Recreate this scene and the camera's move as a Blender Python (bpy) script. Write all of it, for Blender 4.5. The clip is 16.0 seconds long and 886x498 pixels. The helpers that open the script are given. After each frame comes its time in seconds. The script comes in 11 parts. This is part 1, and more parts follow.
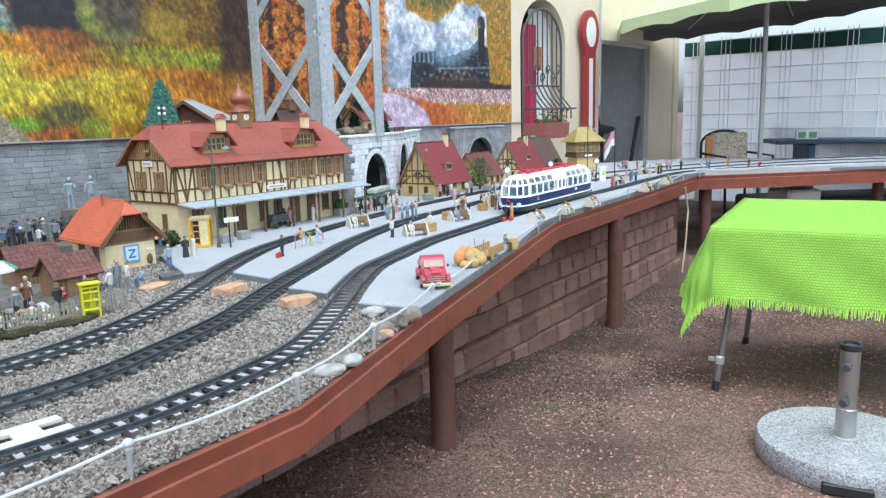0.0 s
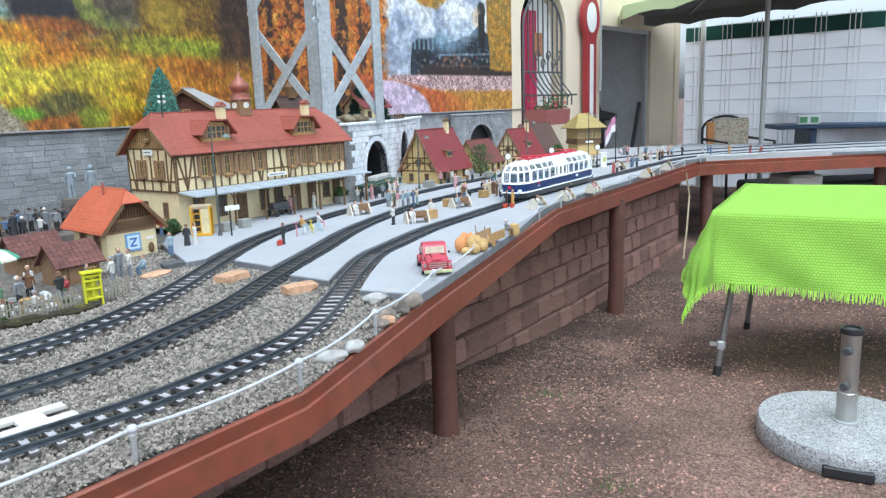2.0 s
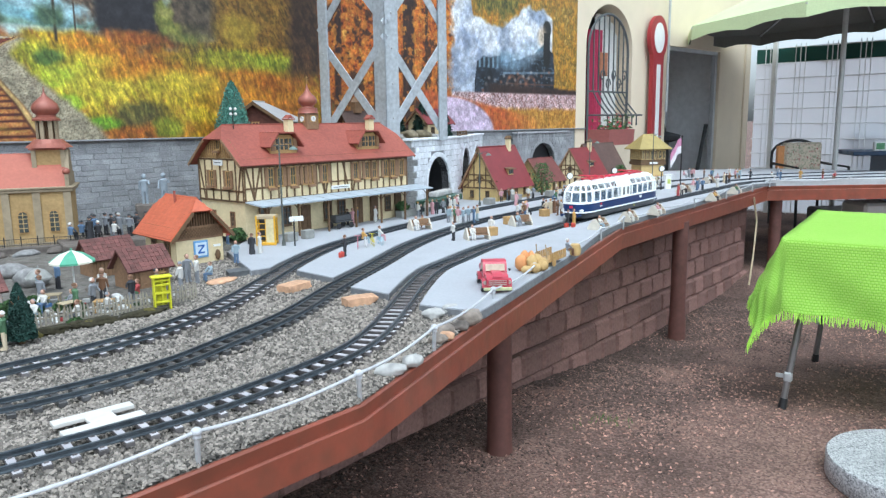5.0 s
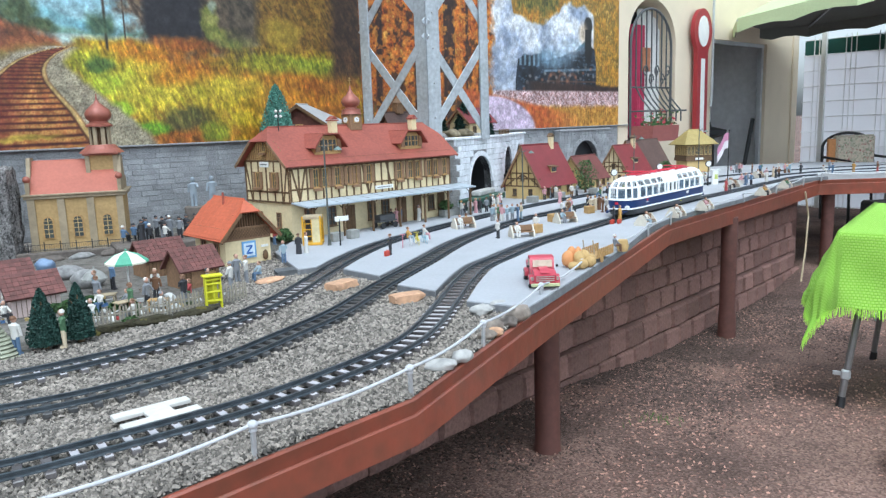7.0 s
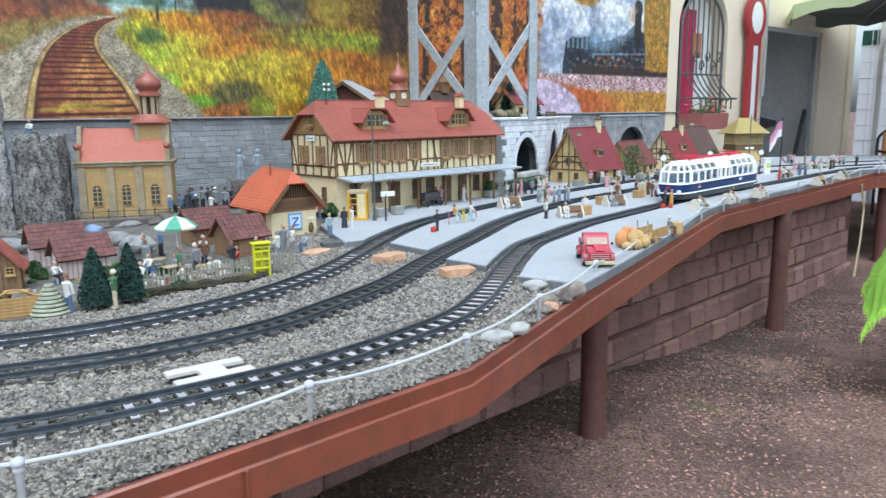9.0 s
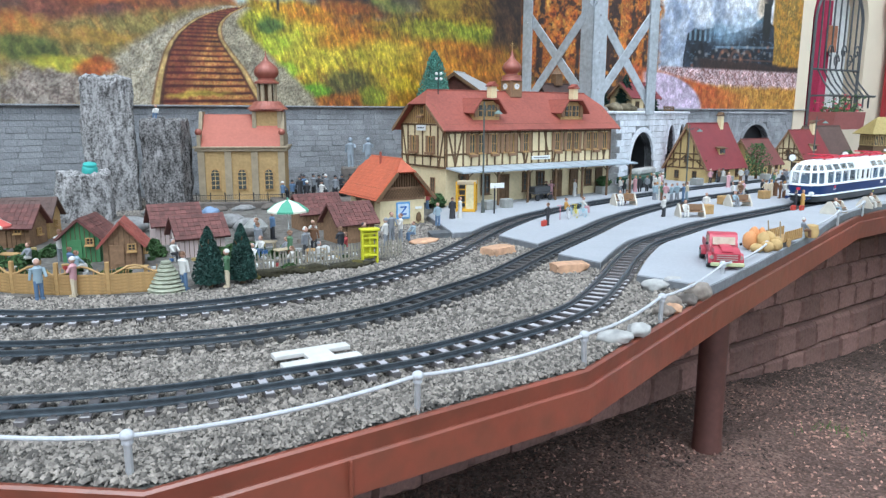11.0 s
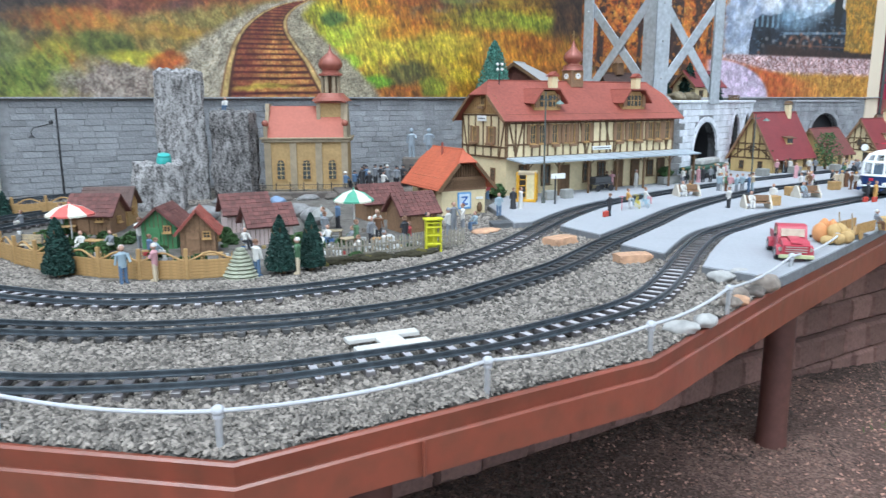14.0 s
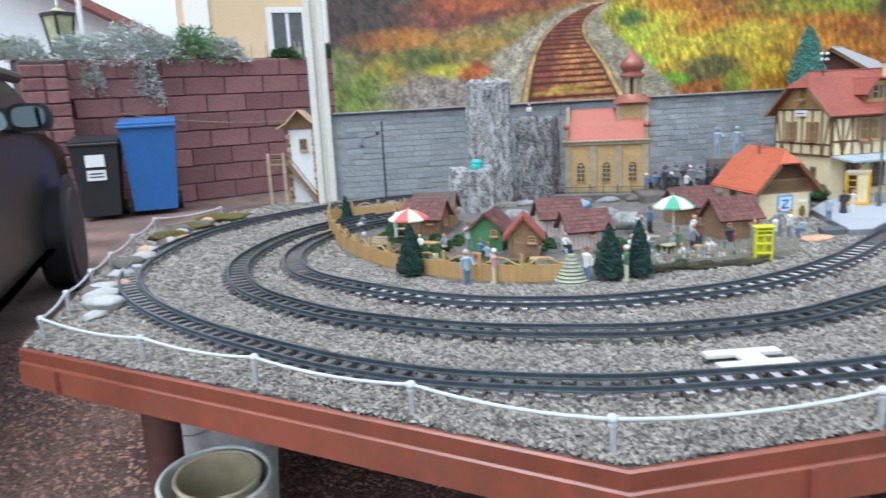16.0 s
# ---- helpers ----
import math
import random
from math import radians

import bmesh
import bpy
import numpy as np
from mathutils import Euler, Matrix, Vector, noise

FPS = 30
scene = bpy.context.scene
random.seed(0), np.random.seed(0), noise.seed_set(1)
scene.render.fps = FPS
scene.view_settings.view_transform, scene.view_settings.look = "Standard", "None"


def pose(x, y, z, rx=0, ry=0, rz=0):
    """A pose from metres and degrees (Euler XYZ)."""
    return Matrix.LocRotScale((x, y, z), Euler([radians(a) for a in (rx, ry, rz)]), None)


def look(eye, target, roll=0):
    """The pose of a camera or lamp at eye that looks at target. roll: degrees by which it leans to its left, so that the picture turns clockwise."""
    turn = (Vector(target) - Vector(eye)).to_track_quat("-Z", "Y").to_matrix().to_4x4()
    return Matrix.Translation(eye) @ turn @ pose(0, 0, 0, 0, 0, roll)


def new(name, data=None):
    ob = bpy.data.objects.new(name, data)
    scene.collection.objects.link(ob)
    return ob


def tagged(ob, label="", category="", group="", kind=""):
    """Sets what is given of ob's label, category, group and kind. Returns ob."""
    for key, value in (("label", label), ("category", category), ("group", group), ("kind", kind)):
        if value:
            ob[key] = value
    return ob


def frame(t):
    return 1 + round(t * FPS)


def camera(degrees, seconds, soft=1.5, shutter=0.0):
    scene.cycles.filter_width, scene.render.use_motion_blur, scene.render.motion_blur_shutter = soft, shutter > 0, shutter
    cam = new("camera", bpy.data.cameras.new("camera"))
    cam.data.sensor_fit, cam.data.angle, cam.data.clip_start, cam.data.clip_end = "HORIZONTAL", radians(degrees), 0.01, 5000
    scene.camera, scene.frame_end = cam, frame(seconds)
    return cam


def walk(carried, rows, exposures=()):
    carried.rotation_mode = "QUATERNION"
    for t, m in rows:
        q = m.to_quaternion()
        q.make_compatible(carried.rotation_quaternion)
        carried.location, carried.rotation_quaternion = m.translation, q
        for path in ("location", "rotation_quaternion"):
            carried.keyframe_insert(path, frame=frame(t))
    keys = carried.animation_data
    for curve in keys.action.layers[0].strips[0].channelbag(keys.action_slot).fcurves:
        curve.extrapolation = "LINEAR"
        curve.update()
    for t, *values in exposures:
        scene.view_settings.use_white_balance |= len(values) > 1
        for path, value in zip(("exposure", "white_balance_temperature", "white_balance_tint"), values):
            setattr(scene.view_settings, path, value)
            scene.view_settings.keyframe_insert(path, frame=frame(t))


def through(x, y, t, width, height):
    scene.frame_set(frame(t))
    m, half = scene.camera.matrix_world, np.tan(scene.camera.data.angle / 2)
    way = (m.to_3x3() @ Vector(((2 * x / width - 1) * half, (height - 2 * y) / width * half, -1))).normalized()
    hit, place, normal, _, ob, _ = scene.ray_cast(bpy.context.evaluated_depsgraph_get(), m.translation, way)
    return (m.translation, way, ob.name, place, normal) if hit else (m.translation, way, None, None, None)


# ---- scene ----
PATH = [
    (0, (-0.0128, 0.0108, 1.0740), (-0.0162, 0.9949, 0.8967), -1.62),
    (0.5, (-0.0115, 0.0107, 1.0713), (-0.0152, 0.9945, 0.8919), -1.83),
    (1, (-0.0120, 0.0113, 1.0703), (-0.0148, 0.9945, 0.8875), -1.86),
    (1.5, (-0.0115, 0.0107, 1.0704), (-0.0155, 0.9928, 0.8824), -2.03),
    (2, (-0.0129, 0.0092, 1.0702), (-0.0184, 0.9903, 0.8768), -1.99),
    (2.5, (-0.0138, 0.0093, 1.0713), (-0.0249, 0.9897, 0.8744), -1.80),
    (3, (-0.0156, 0.0106, 1.0680), (-0.0287, 0.9905, 0.8687), -1.18),
    (3.5, (-0.0168, 0.0108, 1.0687), (-0.0358, 0.9902, 0.8678), -1.62),
    (4, (-0.0180, 0.0123, 1.0675), (-0.0582, 0.9915, 0.8684), -1.20),
    (4.2, (-0.0181, 0.0101, 1.0710), (-0.0691, 0.9899, 0.8777), -1.11),
    (6.3, (-0.0361, 0.0128, 1.0612), (-0.1545, 0.9937, 0.9075), -1.52),
    (6.5, (-0.0363, 0.0141, 1.0585), (-0.1605, 0.9934, 0.8984), -2.00),
    (7, (-0.0403, 0.0122, 1.0570), (-0.1774, 0.9888, 0.8911), -1.98),
    (7.5, (-0.0433, 0.0175, 1.0553), (-0.1892, 0.9928, 0.8892), -1.85),
    (8, (-0.0513, 0.0220, 1.0449), (-0.2021, 0.9947, 0.8684), -1.35),
    (8.5, (-0.0716, 0.0293, 1.0249), (-0.2316, 1.0001, 0.8461), -0.24),
    (9, (-0.0909, 0.0404, 1.0122), (-0.2734, 1.0070, 0.8322), -0.72),
    (9.5, (-0.1122, 0.0569, 1.0112), (-0.3488, 1.0156, 0.8532), -0.27),
    (10, (-0.1268, 0.0734, 1.0104), (-0.4103, 1.0195, 0.8539), 0.65),
    (10.2, (-0.1302, 0.0796, 1.0043), (-0.4244, 1.0219, 0.8441), 0.46),
    (12.5, (-0.1255, 0.1007, 0.9817), (-0.4619, 1.0178, 0.7678), 0.72),
    (13, (-0.1282, 0.0991, 0.9832), (-0.4729, 1.0134, 0.7704), 1.03),
    (13.5, (-0.1325, 0.0864, 0.9855), (-0.4918, 0.9971, 0.7816), 0.55),
    (14, (-0.1404, 0.0619, 0.9910), (-0.5237, 0.9643, 0.7944), -0.19),
    (14.5, (-0.1631, 0.0445, 0.9928), (-0.6007, 0.9222, 0.7977), -0.96),
    (15, (-0.1811, 0.0116, 1.0044), (-0.6777, 0.8572, 0.8083), -1.30),
    (15.5, (-0.2226, -0.0238, 1.0189), (-0.8201, 0.7510, 0.8126), -2.84),
    (16, (-0.2477, -0.0543, 1.0337), (-0.9238, 0.6563, 0.8390), -3.10),
]
cam = camera(62.4, 16.0, 1.3, 0.5)
EXPO = -0.37
walk(cam, [(t, look(eye, target, roll)) for t, eye, target, roll in PATH], [(0.0, EXPO + 0.03, 5600, 2), (8.5, EXPO - 0.04, 5550, 2), (12.5, EXPO - 0.08, 5500, 3), (16.0, EXPO + 0.05, 5500, 3)])

# ---- light: a bright overcast day ----
world = bpy.data.worlds.new("overcast_sky")
scene.world = world
world.use_nodes = True
nt = world.node_tree
sky = nt.nodes.new("ShaderNodeTexSky")
sky.sky_type = 'NISHITA'
sky.sun_disc = False
sky.sun_elevation = radians(65)
sky.sun_rotation = radians(167)
sky.air_density, sky.dust_density, sky.ozone_density = 1.0, 4.0, 1.0
nt.nodes["Background"].inputs[1].default_value = 0.15
cloud = nt.nodes.new("ShaderNodeHueSaturation")
cloud.inputs["Saturation"].default_value, cloud.inputs["Value"].default_value = 0.2, 2.7
nt.links.new(sky.outputs[0], cloud.inputs["Color"])
nt.links.new(cloud.outputs[0], nt.nodes["Background"].inputs[0])
sun_data = bpy.data.lights.new("sun", 'SUN')
sun_data.energy, sun_data.angle, sun_data.color = 0.45, radians(70), (1.0, 0.97, 0.93)
sun = new("sun", sun_data)
sun.matrix_world = look((0.7, -3.0, 6.5), (0, 0, 0))


# ---- materials ----
def mat(name, colour, rough=0.6, metal=0.0, var=0.25, fine=60.0, coarse=6.0, bump=0.15, second=None, stain=0.0, spec=0.5, rnd=0.0):
    """A painted or natural surface: two scales of mottling, relief, wear."""
    m = bpy.data.materials.new(name)
    m.use_nodes = True
    t = m.node_tree
    n, link = t.nodes, t.links.new
    b = n["Principled BSDF"]
    co = n.new("ShaderNodeTexCoord")
    n1 = n.new("ShaderNodeTexNoise")
    n1.inputs["Scale"].default_value, n1.inputs["Detail"].default_value = fine, 5.0
    n2 = n.new("ShaderNodeTexNoise")
    n2.inputs["Scale"].default_value, n2.inputs["Detail"].default_value = coarse, 4.0
    link(co.outputs["Object"], n1.inputs["Vector"])
    link(co.outputs["Object"], n2.inputs["Vector"])
    mix = n.new("ShaderNodeMath")
    mix.operation = 'MULTIPLY_ADD'
    link(n1.outputs["Fac"], mix.inputs[0])
    mix.inputs[1].default_value = 0.55
    half = n.new("ShaderNodeMath")
    half.operation = 'MULTIPLY'
    half.inputs[1].default_value = 0.45
    link(n2.outputs["Fac"], half.inputs[0])
    link(half.outputs[0], mix.inputs[2])
    ramp = n.new("ShaderNodeValToRGB")
    c2 = second or [c * (1 - var) for c in colour]
    c3 = [min(1, c * (1 + var)) for c in colour]
    ramp.color_ramp.elements[0].position, ramp.color_ramp.elements[0].color = 0.34, (*c2[:3], 1)
    ramp.color_ramp.elements[1].position, ramp.color_ramp.elements[1].color = 0.66, (*c3[:3], 1)
    link(mix.outputs[0], ramp.inputs[0])
    out = ramp.outputs[0]
    if stain:
        n3 = n.new("ShaderNodeTexNoise")
        n3.inputs["Scale"].default_value, n3.inputs["Detail"].default_value = coarse * 2.3, 8.0
        link(co.outputs["Object"], n3.inputs["Vector"])
        r3 = n.new("ShaderNodeValToRGB")
        r3.color_ramp.elements[0].position, r3.color_ramp.elements[1].position = 0.5, 0.72
        r3.color_ramp.elements[1].color = (stain, stain, stain, 1)
        r3.color_ramp.elements[0].color = (0, 0, 0, 1)
        link(n3.outputs["Fac"], r3.inputs[0])
        mx = n.new("ShaderNodeMix")
        mx.data_type = 'RGBA'
        link(r3.outputs[0], mx.inputs["Factor"])
        link(out, mx.inputs["A"])
        mx.inputs["B"].default_value = (*[c * 0.35 for c in colour[:3]], 1)
        out = mx.outputs["Result"]
    if rnd:
        oi = n.new("ShaderNodeObjectInfo")
        ge = n.new("ShaderNodeNewGeometry")
        ad = n.new("ShaderNodeMath")
        link(oi.outputs["Random"], ad.inputs[0])
        link(ge.outputs["Random Per Island"], ad.inputs[1])
        fr = n.new("ShaderNodeMath")
        fr.operation = 'FRACT'
        link(ad.outputs[0], fr.inputs[0])
        mr = n.new("ShaderNodeMapRange")
        mr.inputs["To Min"].default_value, mr.inputs["To Max"].default_value = 1 - rnd, 1 + rnd
        link(fr.outputs[0], mr.inputs["Value"])
        hs = n.new("ShaderNodeHueSaturation")
        link(mr.outputs[0], hs.inputs["Value"])
        link(out, hs.inputs["Color"])
        out = hs.outputs[0]
    link(out, b.inputs["Base Color"])
    b.inputs["Roughness"].default_value, b.inputs["Metallic"].default_value = rough, metal
    b.inputs["Specular IOR Level"].default_value = spec
    if bump:
        bp = n.new("ShaderNodeBump")
        bp.inputs["Strength"].default_value, bp.inputs["Distance"].default_value = min(1.0, bump * 2), 0.25 / fine
        link(n1.outputs["Fac"], bp.inputs["Height"])
        link(bp.outputs[0], b.inputs["Normal"])
    return m


def pebble_mat(name, colours, scale, bump=0.8, rough=0.85, patch=3.0, dark=0.6):
    """Loose stones: each cell of the ground its own colour and height."""
    m = bpy.data.materials.new(name)
    m.use_nodes = True
    t = m.node_tree
    n, link = t.nodes, t.links.new
    b = n["Principled BSDF"]
    co = n.new("ShaderNodeTexCoord")
    v = n.new("ShaderNodeTexVoronoi")
    v.inputs["Scale"].default_value = scale
    link(co.outputs["Object"], v.inputs["Vector"])
    sep = n.new("ShaderNodeSeparateColor")
    link(v.outputs["Color"], sep.inputs[0])
    ramp = n.new("ShaderNodeValToRGB")
    e = ramp.color_ramp.elements
    e[0].position, e[0].color = 0.0, (*colours[0], 1)
    e[1].position, e[1].color = 1.0, (*colours[-1], 1)
    for i, c in enumerate(colours[1:-1]):
        el = e.new((i + 1) / (len(colours) - 1))
        el.color = (*c, 1)
    link(sep.outputs[0], ramp.inputs[0])
    n2 = n.new("ShaderNodeTexNoise")
    n2.inputs["Scale"].default_value, n2.inputs["Detail"].default_value = patch, 6.0
    link(co.outputs["Object"], n2.inputs["Vector"])
    mr = n.new("ShaderNodeMapRange")
    mr.inputs["From Min"].default_value, mr.inputs["From Max"].default_value = 0.35, 0.65
    mr.inputs["To Min"].default_value, mr.inputs["To Max"].default_value = dark, 1.15
    link(n2.outputs["Fac"], mr.inputs["Value"])
    hs = n.new("ShaderNodeHueSaturation")
    link(mr.outputs[0], hs.inputs["Value"])
    link(ramp.outputs[0], hs.inputs["Color"])
    link(hs.outputs[0], b.inputs["Base Color"])
    b.inputs["Roughness"].default_value = rough
    bp = n.new("ShaderNodeBump")
    bp.invert = True
    bp.inputs["Strength"].default_value, bp.inputs["Distance"].default_value = bump, 0.6 / scale
    link(v.outputs["Distance"], bp.inputs["Height"])
    link(bp.outputs[0], b.inputs["Normal"])
    return m


def thin_mat(name, colour, rough=0.6, through=0.5):
    """A thin woven sheet that lets part of the daylight through."""
    m = mat(name, colour, rough, var=0.06, fine=40, coarse=3, bump=0.04)
    t = m.node_tree
    b = t.nodes["Principled BSDF"]
    tr = t.nodes.new("ShaderNodeBsdfTranslucent")
    tr.inputs["Color"].default_value = (*colour, 1)
    mx = t.nodes.new("ShaderNodeMixShader")
    mx.inputs[0].default_value = through
    t.links.new(b.outputs[0], mx.inputs[1])
    t.links.new(tr.outputs[0], mx.inputs[2])
    t.links.new(mx.outputs[0], t.nodes["Material Output"].inputs[0])
    return m


def glass_mat(name, tint=(0.8, 0.85, 0.9), rough=0.05):
    m = bpy.data.materials.new(name)
    m.use_nodes = True
    b = m.node_tree.nodes["Principled BSDF"]
    b.inputs["Base Color"].default_value = (*tint, 1)
    b.inputs["Roughness"].default_value = rough
    b.inputs["Transmission Weight"].default_value = 0.9
    b.inputs["IOR"].default_value = 1.15
    b.inputs["Alpha"].default_value = 0.35
    return m


def bark_rock_mat(name, pale, dark, lo, hi):
    """Weathered rock with upright furrows and fine pits."""
    m = mat(name, pale, 0.9)
    t = m.node_tree
    n, link = t.nodes, t.links.new
    b = n["Principled BSDF"]
    co = n.new("ShaderNodeTexCoord")
    mp = n.new("ShaderNodeMapping")
    mp.inputs["Scale"].default_value = (1, 1, 0.3)
    link(co.outputs["Object"], mp.inputs["Vector"])
    a = n.new("ShaderNodeTexNoise")
    a.inputs["Scale"].default_value, a.inputs["Detail"].default_value, a.inputs["Roughness"].default_value = 55.0, 7.0, 0.75
    link(mp.outputs[0], a.inputs["Vector"])
    c = n.new("ShaderNodeTexNoise")
    c.inputs["Scale"].default_value, c.inputs["Detail"].default_value, c.inputs["Roughness"].default_value = 130.0, 5.0, 0.7
    link(co.outputs["Object"], c.inputs["Vector"])
    ad = n.new("ShaderNodeMath")
    ad.operation = 'MULTIPLY_ADD'
    ad.inputs[1].default_value = 0.55
    hf = n.new("ShaderNodeMath")
    hf.operation = 'MULTIPLY'
    hf.inputs[1].default_value = 0.45
    link(c.outputs["Fac"], hf.inputs[0])
    link(a.outputs["Fac"], ad.inputs[0])
    link(hf.outputs[0], ad.inputs[2])
    r = n.new("ShaderNodeValToRGB")
    e = r.color_ramp.elements
    e[0].position, e[0].color = lo, (*dark, 1)
    e[1].position, e[1].color = hi, (*pale, 1)
    link(ad.outputs[0], r.inputs[0])
    link(r.outputs[0], b.inputs["Base Color"])
    bp = n.new("ShaderNodeBump")
    bp.inputs["Strength"].default_value, bp.inputs["Distance"].default_value = 1.0, 0.012
    link(ad.outputs[0], bp.inputs["Height"])
    link(bp.outputs[0], b.inputs["Normal"])
    return m


BARK = bark_rock_mat("pale_pitted_rock", (0.5, 0.48, 0.47), (0.07, 0.065, 0.062), 0.42, 0.56)
BARK_D = bark_rock_mat("dark_furrowed_rock", (0.38, 0.36, 0.35), (0.032, 0.03, 0.029), 0.43, 0.59)
RUST = mat("rust_red_metal", (0.235, 0.058, 0.034), 0.3, var=0.18, fine=26, coarse=3, bump=0.05, stain=0.4, second=(0.17, 0.06, 0.036))
POSTPAINT = mat("brown_red_post_paint", (0.12, 0.05, 0.04), 0.6, var=0.2, fine=40, coarse=5, bump=0.08, stain=0.3)
BLOCK = mat("red_brown_concrete_block", (0.215, 0.12, 0.1), 0.92, var=0.3, fine=70, coarse=7, bump=0.5, stain=0.35, rnd=0.25)
MORTAR = mat("dark_joint", (0.085, 0.058, 0.05), 0.95, var=0.3, bump=0.3)
STONE_L = mat("pale_grey_wall_stone", (0.3, 0.305, 0.317), 0.88, var=0.4, fine=170, coarse=6, bump=0.6, stain=0.3, rnd=0.12)
STONE_J = mat("grey_wall_joint", (0.3, 0.304, 0.312), 0.9, var=0.2, bump=0.2)
WHITESTONE = mat("whitewashed_stone", (0.74, 0.76, 0.8), 0.85, var=0.2, fine=90, coarse=8, bump=0.3, stain=0.3, rnd=0.1)
CONCRETE = mat("grey_platform_board", (0.38, 0.39, 0.415), 0.7, var=0.08, fine=120, coarse=3, bump=0.05, stain=0.12)
PLASTER = mat("cream_house_plaster", (0.72, 0.62, 0.47), 0.85, var=0.06, fine=150, coarse=3, bump=0.12, stain=0.06)
RAILMAT = mat("dark_steel_rail", (0.07, 0.083, 0.096), 0.34, 0.3, var=0.3, fine=80, coarse=10, bump=0.08)
SLEEPER = mat("glossy_plastic_sleeper", (0.11, 0.1, 0.1), 0.27, var=0.25, fine=120, coarse=15, bump=0.05, rnd=0.3, spec=0.8)
SLEEPER_OLD = mat("dull_plastic_sleeper", (0.075, 0.073, 0.073), 0.36, var=0.35, fine=120, coarse=15, bump=0.15, rnd=0.3)
# lilac-grey of the mirrored sky, painted onto sleeper tops
SLEEPER_PALE = mat("sleeper_top_sky_sheen", (0.46, 0.44, 0.46), 0.3, var=0.15, fine=120, coarse=15, bump=0.08, rnd=0.12)
WHITE = mat("white_paint", (0.78, 0.78, 0.76), 0.5, var=0.06, fine=60, coarse=8, bump=0.04, stain=0.06)
GREYSTEEL = mat("grey_galvanised_steel", (0.46, 0.49, 0.52), 0.42, 0.3, var=0.25, fine=50, coarse=7, bump=0.06, stain=0.2)
ALU = mat("weathered_aluminium", (0.5, 0.51, 0.52), 0.45, 0.5, var=0.12, fine=60, coarse=8, bump=0.06)
ROPE = mat("white_rope", (0.5, 0.51, 0.53), 0.7, var=0.12, fine=300, coarse=30, bump=0.2)
REDROOF = mat("red_brown_roof", (0.29, 0.076, 0.052), 0.6, var=0.2, fine=90, coarse=5, bump=0.1, stain=0.25)
ORANGEROOF = mat("orange_tile_roof", (0.48, 0.115, 0.055), 0.55, var=0.14, fine=90, coarse=9, bump=0.1, rnd=0.06)
CRIMSON = mat("crimson_roof", (0.2, 0.03, 0.034), 0.55, var=0.14, fine=90, coarse=8, bump=0.08, stain=0.15)
BROWNROOF = mat("dark_brown_roof", (0.1, 0.06, 0.05), 0.7, var=0.25, fine=90, coarse=8, bump=0.15)
SHINGLE = mat("wine_red_shingle", (0.135, 0.052, 0.044), 0.7, var=0.3, fine=90, coarse=12, bump=0.2, rnd=0.25)
CREAM = mat("cream_plaster_panel", (0.72, 0.6, 0.36), 0.75, var=0.1, fine=90, coarse=10, bump=0.08, stain=0.08)
YELLOWP = mat("ochre_yellow_plaster", (0.54, 0.39, 0.165), 0.75, var=0.12, fine=90, coarse=10, bump=0.08, stain=0.1)
TIMBER = mat("brown_timber", (0.13, 0.075, 0.035), 0.65, var=0.3, fine=110, coarse=10, bump=0.15)
LIGHTWOOD = mat("honey_wood", (0.42, 0.26, 0.1), 0.65, var=0.25, fine=120, coarse=9, bump=0.15, stain=0.15)
PALEWOOD = mat("pale_weathered_wood", (0.42, 0.34, 0.22), 0.75, var=0.22, fine=120, coarse=12, bump=0.15, stain=0.15)
BROWNWOOD = mat("brown_wood", (0.24, 0.14, 0.075), 0.7, var=0.28, fine=120, coarse=12, bump=0.15, stain=0.2)
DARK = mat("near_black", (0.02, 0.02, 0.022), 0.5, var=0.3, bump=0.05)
DARKGREY = mat("dark_grey_plastic", (0.06, 0.062, 0.066), 0.5, var=0.2, bump=0.05)
PANE = mat("dull_window_pane", (0.07, 0.075, 0.07), 0.12, var=0.3, fine=25, coarse=8, bump=0.0, spec=0.8)
COPPER = mat("copper_brown_dome", (0.3, 0.1, 0.07), 0.38, 0.15, var=0.15, fine=60, coarse=15, bump=0.05)


